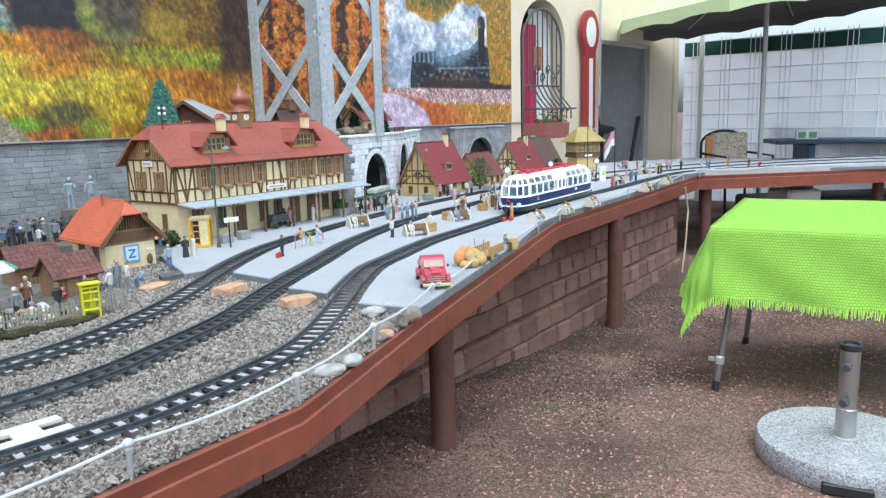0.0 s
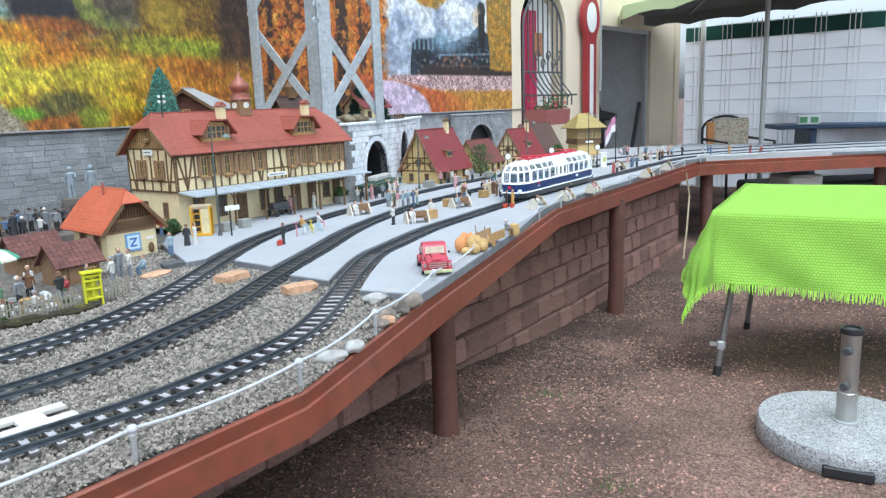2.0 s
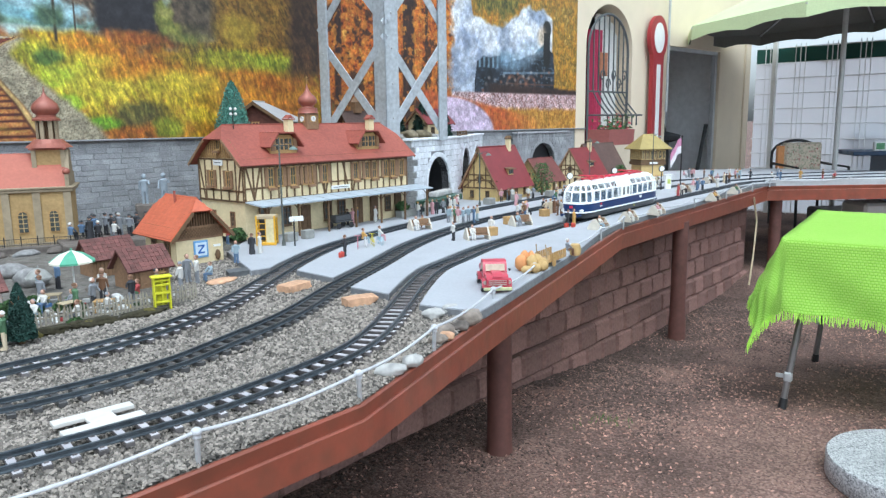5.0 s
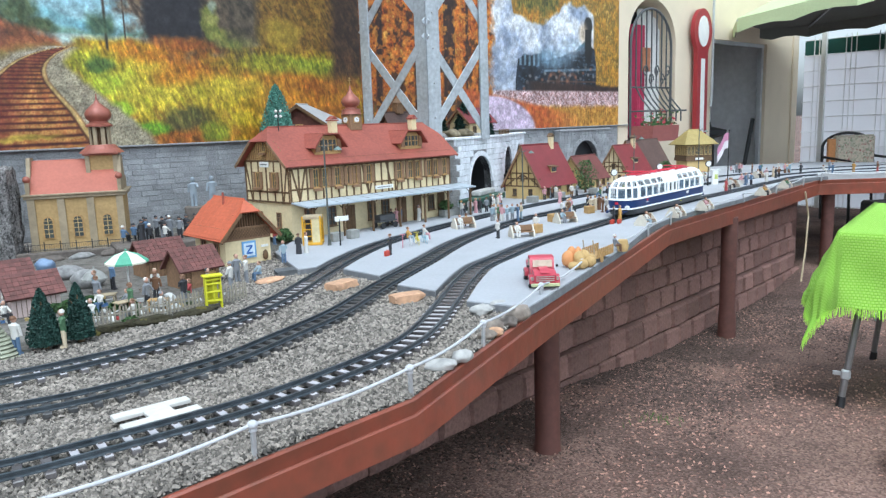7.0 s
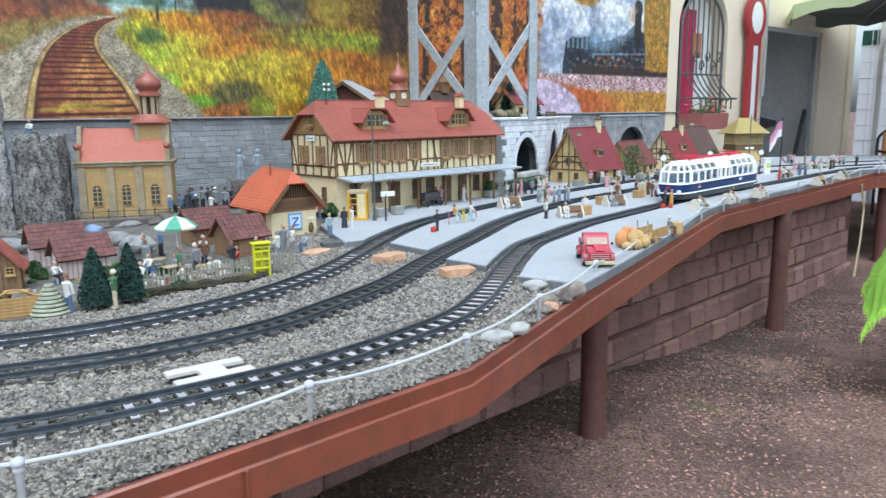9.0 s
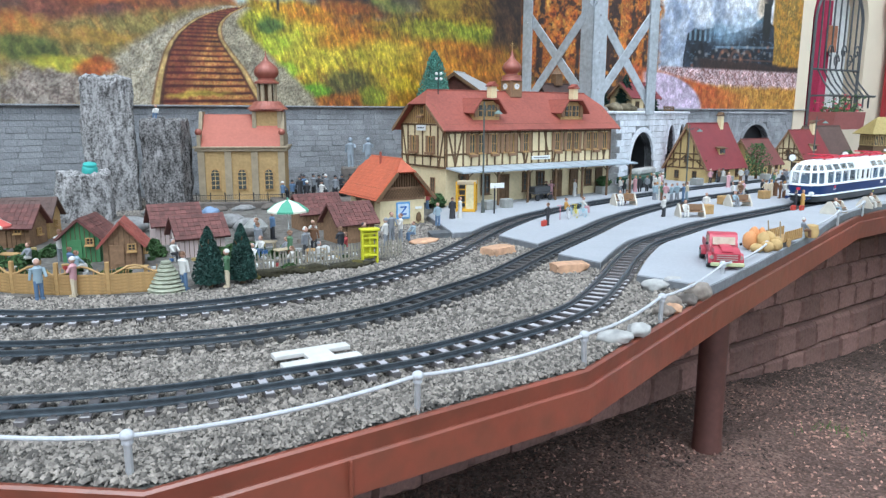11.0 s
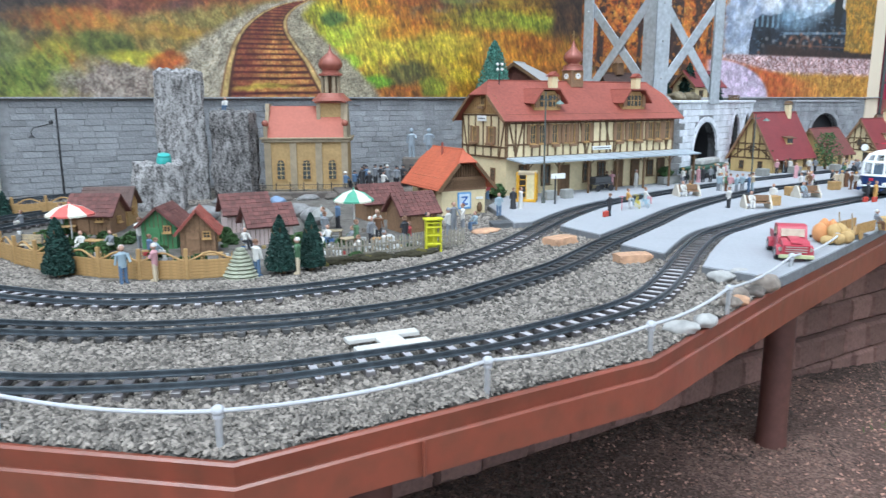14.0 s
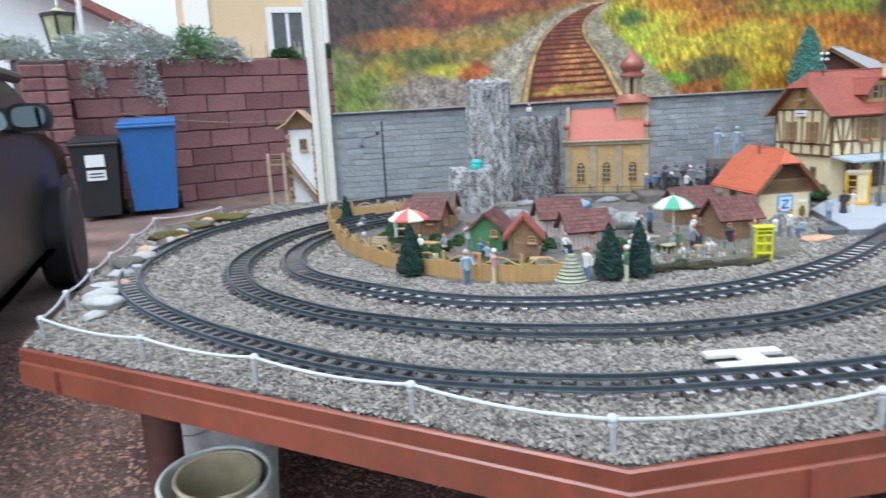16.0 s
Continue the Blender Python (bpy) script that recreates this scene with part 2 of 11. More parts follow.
# ---- mesh building ----
class Shape:
    """Collects vertices and faces, with a material slot per face."""

    def __init__(self):
        self.v, self.f, self.m = [], [], []

    def add(self, verts, faces, slot=0):
        k = len(self.v)
        self.v.extend([tuple(p) for p in verts])
        self.f.extend([tuple(i + k for i in q) for q in faces])
        self.m.extend([slot] * len(faces))
        return self

    def box(self, c, s, slot=0, b=0.0, rz=0.0, mx=None):
        """A box of size s at centre c, with chamfered edges b."""
        hx, hy, hz = s[0] / 2, s[1] / 2, s[2] / 2
        b = min(b, hx * 0.45, hy * 0.45, hz * 0.45)
        M = mx if mx is not None else Matrix.Rotation(radians(rz), 3, 'Z')
        c = Vector(c)
        if b <= 0:
            p = [(x, y, z) for x in (-hx, hx) for y in (-hy, hy) for z in (-hz, hz)]
            q = [(0, 1, 3, 2), (4, 6, 7, 5), (0, 4, 5, 1), (2, 3, 7, 6), (0, 2, 6, 4), (1, 5, 7, 3)]
            return self.add([c + M @ Vector(w) for w in p], q, slot)
        p, ix = [], {}
        for sx in (-1, 1):
            for sy in (-1, 1):
                for sz in (-1, 1):
                    for a in range(3):
                        w = [sx * hx, sy * hy, sz * hz]
                        for o in range(3):
                            if o != a:
                                w[o] -= (sx, sy, sz)[o] * b
                        ix[sx, sy, sz, a] = len(p)
                        p.append(w)
        q = []
        for s1 in (-1, 1):
            o = [(-1, -1), (1, -1), (1, 1), (-1, 1)]
            fx = [ix[s1, i, j, 0] for i, j in o]
            fy = [ix[i, s1, j, 1] for i, j in o]
            fz = [ix[i, j, s1, 2] for i, j in o]
            q += [fx if s1 > 0 else fx[::-1], fy[::-1] if s1 > 0 else fy, fz if s1 > 0 else fz[::-1]]
        for i in (-1, 1):
            for j in (-1, 1):
                e = [ix[-1, i, j, 1], ix[1, i, j, 1], ix[1, i, j, 2], ix[-1, i, j, 2]]
                q.append(e if i * j > 0 else e[::-1])
                e = [ix[i, -1, j, 0], ix[i, -1, j, 2], ix[i, 1, j, 2], ix[i, 1, j, 0]]
                e = [ix[i, -1, j, 0], ix[i, 1, j, 0], ix[i, 1, j, 2], ix[i, -1, j, 2]]
                q.append(e if i * j > 0 else e[::-1])
                e = [ix[i, j, -1, 0], ix[i, j, 1, 0], ix[i, j, 1, 1], ix[i, j, -1, 1]]
                q.append(e[::-1] if i * j > 0 else e)
        for i in (-1, 1):
            for j in (-1, 1):
                for k in (-1, 1):
                    e = [ix[i, j, k, 0], ix[i, j, k, 1], ix[i, j, k, 2]]
                    q.append(e if i * j * k > 0 else e[::-1])
        return self.add([c + M @ Vector(w) for w in p], q, slot)

    def cyl(self, p0, p1, r0, r1=None, n=12, slot=0, caps=True):
        p0, p1 = Vector(p0), Vector(p1)
        r1 = r0 if r1 is None else r1
        z = (p1 - p0).normalized()
        x = z.orthogonal().normalized()
        y = z.cross(x)
        ring = [(math.cos(2 * math.pi * i / n), math.sin(2 * math.pi * i / n)) for i in range(n)]
        v = [p0 + (x * a + y * b) * r0 for a, b in ring] + [p1 + (x * a + y * b) * r1 for a, b in ring]
        q = [(i, (i + 1) % n, n + (i + 1) % n, n + i) for i in range(n)]
        if caps:
            q += [tuple(range(n))[::-1], tuple(range(n, 2 * n))]
        return self.add(v, q, slot)

    def lathe(self, prof, c=(0, 0, 0), n=16, slot=0, sx=1.0, sy=1.0):
        """prof: rows of radius and height."""
        v, q = [], []
        for r, z in prof:
            for i in range(n):
                a = 2 * math.pi * i / n
                v.append((c[0] + r * sx * math.cos(a), c[1] + r * sy * math.sin(a), c[2] + z))
        for k in range(len(prof) - 1):
            for i in range(n):
                j = (i + 1) % n
                q.append((k * n + i, k * n + j, (k + 1) * n + j, (k + 1) * n + i))
        if prof[0][0] > 1e-6:
            q.append(tuple(range(n))[::-1])
        if prof[-1][0] > 1e-6:
            q.append(tuple(range((len(prof) - 1) * n, len(prof) * n)))
        return self.add(v, q, slot)

    def prism(self, poly, d0, d1, plane="xz", slot=0):
        """poly in the named plane, from d0 to d1 across it."""
        def at(p, d):
            return {"xz": (p[0], d, p[1]), "yz": (d, p[0], p[1]), "xy": (p[0], p[1], d)}[plane]
        n = len(poly)
        area = sum(poly[i][0] * poly[(i + 1) % n][1] - poly[(i + 1) % n][0] * poly[i][1] for i in range(n))
        poly = poly if area > 0 else poly[::-1]
        flip = plane == "xz"
        v = [at(p, d0) for p in poly] + [at(p, d1) for p in poly]
        q = [(i, (i + 1) % n, n + (i + 1) % n, n + i) for i in range(n)] + [tuple(range(n))[::-1], tuple(range(n, 2 * n))]
        if flip != (d1 < d0):
            q = [w[::-1] for w in q]
        return self.add(v, q, slot)

    def slab(self, quad, th, slot=0):
        """A flat plate on the given corner points, th thick to the back of their order's normal."""
        quad = [Vector(p) for p in quad]
        nrm = (quad[1] - quad[0]).cross(quad[2] - quad[0]).normalized()
        n = len(quad)
        v = quad + [p - nrm * th for p in quad]
        q = [tuple(range(n)), tuple(range(n, 2 * n))[::-1]] + [(i, n + i, n + (i + 1) % n, (i + 1) % n) for i in range(n)]
        return self.add(v, q, slot)

    def tube(self, path, r, n=6, slot=0, closed=False):
        path = [Vector(p) for p in path]
        m = len(path)
        up, v, q = None, [], []
        for i, p in enumerate(path):
            a = path[(i + 1) % m] if (closed or i < m - 1) else p
            b = path[i - 1] if (closed or i > 0) else p
            d = (a - b).normalized()
            x = d.orthogonal().normalized() if up is None else (up - d * up.dot(d)).normalized()
            up = x
            y = d.cross(x)
            v += [p + (x * math.cos(2 * math.pi * k / n) + y * math.sin(2 * math.pi * k / n)) * r for k in range(n)]
        for i in range(m if closed else m - 1):
            j = (i + 1) % m
            q += [(i * n + k, i * n + (k + 1) % n, j * n + (k + 1) % n, j * n + k) for k in range(n)]
        if not closed:
            q += [tuple(range(n))[::-1], tuple(range((m - 1) * n, m * n))]
        return self.add(v, q, slot)

    def ball(self, c, r, n=10, k=6, slot=0, sz=1.0, sx=1.0, sy=1.0):
        prof = [(r * math.sin(math.pi * i / k), -r * sz * math.cos(math.pi * i / k)) for i in range(k + 1)]
        prof[0], prof[-1] = (r * 0.05, prof[0][1]), (r * 0.05, prof[-1][1])
        return self.lathe(prof, c, n, slot, sx, sy)

    def join(self, other, m=None, slot=None):
        v = [m @ Vector(p) for p in other.v] if m is not None else other.v
        k = len(self.v)
        self.v.extend([tuple(p) for p in v])
        self.f.extend([tuple(i + k for i in q) for q in other.f])
        self.m.extend(other.m if slot is None else [slot] * len(other.f))
        return self

    def mesh(self, name, mats, smooth=35):
        me = bpy.data.meshes.new(name)
        me.from_pydata(self.v, [], self.f)
        for m in (mats if isinstance(mats, (list, tuple)) else [mats]):
            me.materials.append(m)
        me.polygons.foreach_set("material_index", self.m)
        if smooth:
            me.polygons.foreach_set("use_smooth", [True] * len(self.f))
            me.set_sharp_from_angle(angle=radians(smooth))
        me.update()
        return me


def part(name, shape, mats, parent=None, label="", smooth=35, m=None):
    """Links a shape as one mesh object under a thing or a part."""
    ob = new(name, shape.mesh(name, mats, smooth) if isinstance(shape, Shape) else shape)
    if m is not None:
        ob.matrix_basis = m
    if parent is not None:
        ob.parent = parent
    if label:
        ob["label"] = label
    return ob


def thing(name, m, label, category, group="", kind=""):
    e = new(name)
    e.empty_display_size = 0.02
    e.matrix_basis = m
    return tagged(e, label, category, group, kind)


def solo(name, shape, mats, label, category, group="", kind="", m=None, smooth=35):
    return tagged(part(name, shape, mats, None, "", smooth, m), label, category, group, kind)


def smoothed(pts, step=0.02):
    """A smooth curve through plan points, cut into even steps."""
    p = [Vector((x, y)) for x, y in pts]
    p = [2 * p[0] - p[1]] + p + [2 * p[-1] - p[-2]]
    out = []
    for i in range(1, len(p) - 2):
        a, b, c, d = p[i - 1:i + 3]
        for k in range(24):
            t = k / 24
            out.append(0.5 * (2 * b + (c - a) * t + (2 * a - 5 * b + 4 * c - d) * t * t + (3 * b - a - 3 * c + d) * t ** 3))
    out.append(p[-2])
    acc = [0.0]
    for a, b in zip(out, out[1:]):
        acc.append(acc[-1] + (b - a).length)
    n = max(2, int(acc[-1] / step))
    res, j = [], 0
    for i in range(n + 1):
        s = acc[-1] * i / n
        while j < len(acc) - 2 and acc[j + 1] < s:
            j += 1
        f = (s - acc[j]) / max(1e-9, acc[j + 1] - acc[j])
        res.append(out[j].lerp(out[j + 1], min(1, max(0, f))))
    return res


def normals2d(path):
    r = []
    for i in range(len(path)):
        d = (path[min(i + 1, len(path) - 1)] - path[max(i - 1, 0)]).normalized()
        r.append(Vector((-d.y, d.x)))
    return r


def inside(poly, x, y):
    """Which of the points lie in the polygon (numpy)."""
    r = np.zeros(len(x), bool)
    for (x0, y0), (x1, y1) in zip(poly, poly[1:] + poly[:1]):
        c = ((y0 > y) != (y1 > y)) & (x < (x1 - x0) * (y - y0) / (y1 - y0 + 1e-12) + x0)
        r ^= c
    return r


# ---- ground ----
GROUND = pebble_mat("red_brown_bark_and_grit", [(0.086, 0.049, 0.038), (0.178, 0.103, 0.08), (0.32, 0.205, 0.165), (0.122, 0.072, 0.056), (0.235, 0.144, 0.11)], 150, 0.9, 0.9, 1.7, 0.42)


def ease(x):
    x = np.clip(x, 0.0, 1.0)
    return x * x * (3 - 2 * x)


def dip(x, y):
    """The yard sinks a little beside the retaining wall."""
    return -0.1 * ease((y - 2.6) / 1.2) * ease((5.6 - y) / 0.9) * ease((x + 0.7) / 0.7) * ease((2.7 - x) / 1.0)


xs = np.concatenate([[-400, -60, -12, -4], np.linspace(-1.0, 3.0, 61), [6, 14, 60, 400]])
ys = np.concatenate([[-400, -60, -12, -3, 1], np.linspace(2.4, 5.8, 52), [8, 14, 60, 400]])
GX, GY = np.meshgrid(xs, ys)
s = Shape()
nx_ = len(xs)
s.add(np.stack([GX, GY, dip(GX, GY)], -1).reshape(-1, 3).tolist(), [(j * nx_ + i, j * nx_ + i + 1, (j + 1) * nx_ + i + 1, (j + 1) * nx_ + i) for j in range(len(ys) - 1) for i in range(nx_ - 1)])
solo("ground", s, GROUND, "red-brown fine gravel and bark ground of the yard", "ground", kind="structure", smooth=60)

# ---- plan of the raised railway table ----
WALL = pose(-2.945, 2.076, 0, 0, 0, 49.9)
TOP = 0.612
FRONT = [(-1.81, 0.372), (-0.64, 0.652), (-0.265, 1.164), (-0.06, 1.77), (0.487, 3.245), (1.81, 5.3), (3.29, 5.47), (7.0, 5.85)]
LEFT = [(-3.2, 2.0), (-3.03, 1.2), (-2.32, 0.715), (-2.09, 0.565)]


def on_wall(u, off=0.0):
    p = WALL @ Vector((u, -off, 0))
    return (p.x, p.y)


BACK = [(7.0, 7.1), (3.2, 6.85), (2.2, 6.95), on_wall(5.9), on_wall(5.6), on_wall(0.0), (-3.05, 2.12)]
DECK = FRONT + BACK + LEFT

BALLAST = pebble_mat("grey_ballast_bed", [(0.05, 0.048, 0.043), (0.12, 0.115, 0.1), (0.2, 0.19, 0.17), (0.08, 0.076, 0.068), (0.15, 0.145, 0.13)], 135, 1.0, 0.85, 3.0, 0.75)
s = Shape()
s.prism(DECK, 0.54, TOP - 0.006, "xy")
solo("railway_table_bed", s, BALLAST, "raised railway table covered with grey ballast", "railway table", kind="structure", smooth=0)

# fascia: an upper flashing and a lower board, mitred along the front
s1, s2 = Shape(), Shape()


def fascia(path, z0, z1, out, lean, th, shape):
    pts = [Vector(p) for p in path]
    offs = []
    for i, p in enumerate(pts):
        n = Vector((0, 0))
        if i > 0:
            d = (p - pts[i - 1]).normalized()
            n += Vector((d.y, -d.x))
        if i < len(pts) - 1:
            d = (pts[i + 1] - p).normalized()
            n += Vector((d.y, -d.x))
        n.normalize()
        if 0 < i < len(pts) - 1:
            d = (pts[i + 1] - p).normalized()
            n /= max(0.5, n.dot(Vector((d.y, -d.x))))
        offs.append(n)
    lows = z0 if isinstance(z0, list) else [z0] * len(pts)
    ring = [(out, None), (out + lean, z1 - 0.003), (out + lean - 0.003, z1), (out + lean - th, z1), (out - th, None)]
    v, q = [], []
    for p, n, low in zip(pts, offs, lows):
        v += [(p.x + n.x * o, p.y + n.y * o, low if z is None else z) for o, z in ring]
    k = len(ring)
    for i in range(len(pts) - 1):
        q += [(i * k + a, (i + 1) * k + a, (i + 1) * k + (a + 1) % k, i * k + (a + 1) % k) for a in range(k)]
    q += [tuple(range(k))[::-1], tuple(range((len(pts) - 1) * k, len(pts) * k))]
    shape.add(v, q)


RIM = [LEFT[1], LEFT[2], LEFT[3]] + FRONT
fascia(RIM, 0.576, 0.607, 0.004, 0.004, 0.008, s1)
fascia(RIM, [0.532] * 5 + [0.526, 0.516, 0.514, 0.505, 0.505, 0.505], 0.580, 0.0105, 0.0, 0.014, s2)
rim = solo("fascia_flashing", s1, RUST, "rust-red painted sheet metal flashing along the table edge", "fascia", kind="structure")
s3 = Shape()
fascia([(1.81, 5.3), (3.29, 5.47), (7.0, 5.85)], 0.604, 0.65, 0.002, 0.0, 0.018, s3)
solo("edge_board", s3, ALU, "weathered grey metal edge board along the far platform", "edge board", kind="structure")
solo("fascia_board", s2, RUST, "rust-red painted board under the table edge", "fascia", kind="structure")
# joint cover plates on the lower board
for (ax, ay), (bx, by), f in (((-0.64, 0.652), (-0.265, 1.164), 0.36), ((-1.81, 0.372), (-0.64, 0.652), 0.1)):
    s = Shape()
    s.box((0, -0.0165, 0.556), (0.004, 0.005, 0.048), b=0.001)
    part("joint_strip", s, RUST, rim, m=pose(ax + (bx - ax) * f, ay + (by - ay) * f, 0, 0, 0, math.degrees(math.atan2(by - ay, bx - ax))))

# posts under the table
s = Shape()
s.lathe([(0.047, -0.12), (0.045, 0.0), (0.042, 0.03), (0.041, 0.1), (0.041, 0.541)], n=28)
post_mesh = s.mesh("post", POSTPAINT)
for x, y in ((-0.036, 2.29), (0.915, 3.94), (1.93, 5.42), (-1.8, 0.62), (-0.75, 1.15), (3.4, 5.75)):
    tagged(part("table_post", post_mesh, None, m=pose(x, y, 0)), "brown-red painted round steel post under the table", "post", "posts under the table")

# retaining wall of split-face blocks behind the posts
RET = pose(-1.146, 1.321, 0, 0, 0, 55.1)
s = Shape()
s.box((2.52, 0.1, 0.196), (5.04, 0.12, 0.672))
ret = solo("retaining_wall", s, MORTAR, "red-brown split-face concrete block wall under the table", "wall", kind="structure", m=RET)


def block_mesh(name, w, d, h, seed, m, rough=0.006):
    """A split-face block: a chamfered box with a broken front."""
    rr = random.Random(seed)
    s = Shape()
    c = 0.011
    xs = [-w / 2, -w / 2 + c] + [-w / 2 + w * f for f in (0.22, 0.4, 0.58, 0.78)] + [w / 2 - c, w / 2]
    zs = [-h / 2, -h / 2 + c, -h * 0.15, h * 0.17, h / 2 - c, h / 2]
    nx, nz = len(xs) - 1, len(zs) - 1
    v, q = [], []
    for i, x in enumerate(xs):
        for k, z in enumerate(zs):
            edge = i in (0, nx) or k in (0, nz)
            j = 0 if edge else 0.004
            v.append((x + rr.uniform(-j, j), -d / 2 - (0 if edge else rough * rr.uniform(0.72, 1.2)), z + rr.uniform(-j, j)))
    for i in range(nx):
        for k in range(nz):
            a = i * (nz + 1) + k
            q.append((a, a + nz + 1, a + nz + 2, a + 1))
    s.add(v, q)
    c = [(-w / 2, -d / 2), (w / 2, -d / 2), (w / 2, d / 2), (-w / 2, d / 2)]
    vv = [(x, y, z) for z in (-h / 2, h / 2) for x, y in c]
    s.add(vv, [(1, 2, 6, 5), (2, 3, 7, 6), (3, 0, 4, 7), (4, 5, 6, 7), (0, 3, 2, 1)])
    return s.mesh(name, m, 25)


s = Shape()
s.box((5.06, 0.1, 0.264), (0.12, 0.16, 0.526), b=0.012)
part("end_pier", s, BLOCK, ret)
bm_set = [block_mesh("block", 0.154, 0.05, 0.104, i, BLOCK, 0.015) for i in range(9)]
rr = random.Random(4)
BLOCKS_LATER = []
for row in range(-1, 5):
    for i in range(32):
        x = (i + (0.5 if row % 2 else 0.0)) * 0.158 + 0.06
        if x < 4.95 and (row >= 0 or x > 1.2):
            BLOCKS_LATER.append((ret, rr.choice(bm_set), pose(x, 0.016 + rr.uniform(-0.004, 0.004) - (0.03 if row <= 0 else 0), 0.054 + row * 0.107)))

# ---- back wall of pale stone courses ----
s = Shape()
s.box((2.8, 0.0588, 0.79), (5.6, 0.1, 0.44))
back_wall = solo("wall_back", s, STONE_J, "pale grey coursed stone wall behind the railway", "wall", kind="structure", m=WALL, smooth=0)
rr = random.Random(7)
stones_far = Shape()
stone_sizes = [0.05, 0.062, 0.075, 0.09]
stone_meshes = {w: [] for w in stone_sizes}
for w in stone_sizes:
    for k in range(3):
        s = Shape()
        s.box((0, 0, 0), (w - 0.001, 0.012, 0.0249), b=0.0018)
        v = [(x + rr.uniform(-1, 1) * 0.0012, y + (rr.uniform(-1, 1) * 0.0015 if y < 0 else 0), z + rr.uniform(-1, 1) * 0.0008) for x, y, z in s.v]
        s.v = v
        stone_meshes[w].append(s)
near_meshes = {w: [sh.mesh("stone", STONE_L, 30) for sh in stone_meshes[w]] for w in stone_sizes}
STONES_LATER = []
n_near = 0
for row in range(15):
    u = -rr.random() * 0.05
    z = 0.632 + row * 0.0255
    while u < 5.58:
        w = rr.choice(stone_sizes)
        p = (u + w / 2, 0.0125 + rr.uniform(-0.0012, 0.0012), z)
        if 0.0 < u < 5.52 and u + w < 5.59:
            if 0.05 < u < 0.85 and n_near < 290:
                n_near += 1
                STONES_LATER.append((back_wall, rr.choice(near_meshes[w]), pose(*p)))
            else:
                stones_far.join(rr.choice(stone_meshes[w]), pose(*p))
        u += w
st = part("stone_courses", stones_far, STONE_L, back_wall)
tagged(st, kind="stuff")
s = Shape()
s.box((2.8, 0.0, 1.0135), (5.6, 0.03, 0.008), b=0.002)
part("coping", s, STONE_L, back_wall)


# ---- printed mural ----
def grid_noise(u, z, fu, fz, seed, octaves=4):
    rg = np.random.RandomState(seed)
    out, amp, tot = np.zeros_like(u), 1.0, 0.0
    for o in range(octaves):
        lat = rg.rand(97, 97)
        a, b = u * fu * 2 ** o + 3.7 * o, z * fz * 2 ** o + 1.3 * o
        i, j = np.floor(a).astype(int), np.floor(b).astype(int)
        x, y = a - i, b - j
        x, y = x * x * (3 - 2 * x), y * y * (3 - 2 * y)
        i0, i1, j0, j1 = i % 97, (i + 1) % 97, j % 97, (j + 1) % 97
        out += amp * ((lat[i0, j0] * (1 - x) + lat[i1, j0] * x) * (1 - y) + (lat[i0, j1] * (1 - x) + lat[i1, j1] * x) * y)
        tot += amp
        amp *= 0.6
    return out / tot


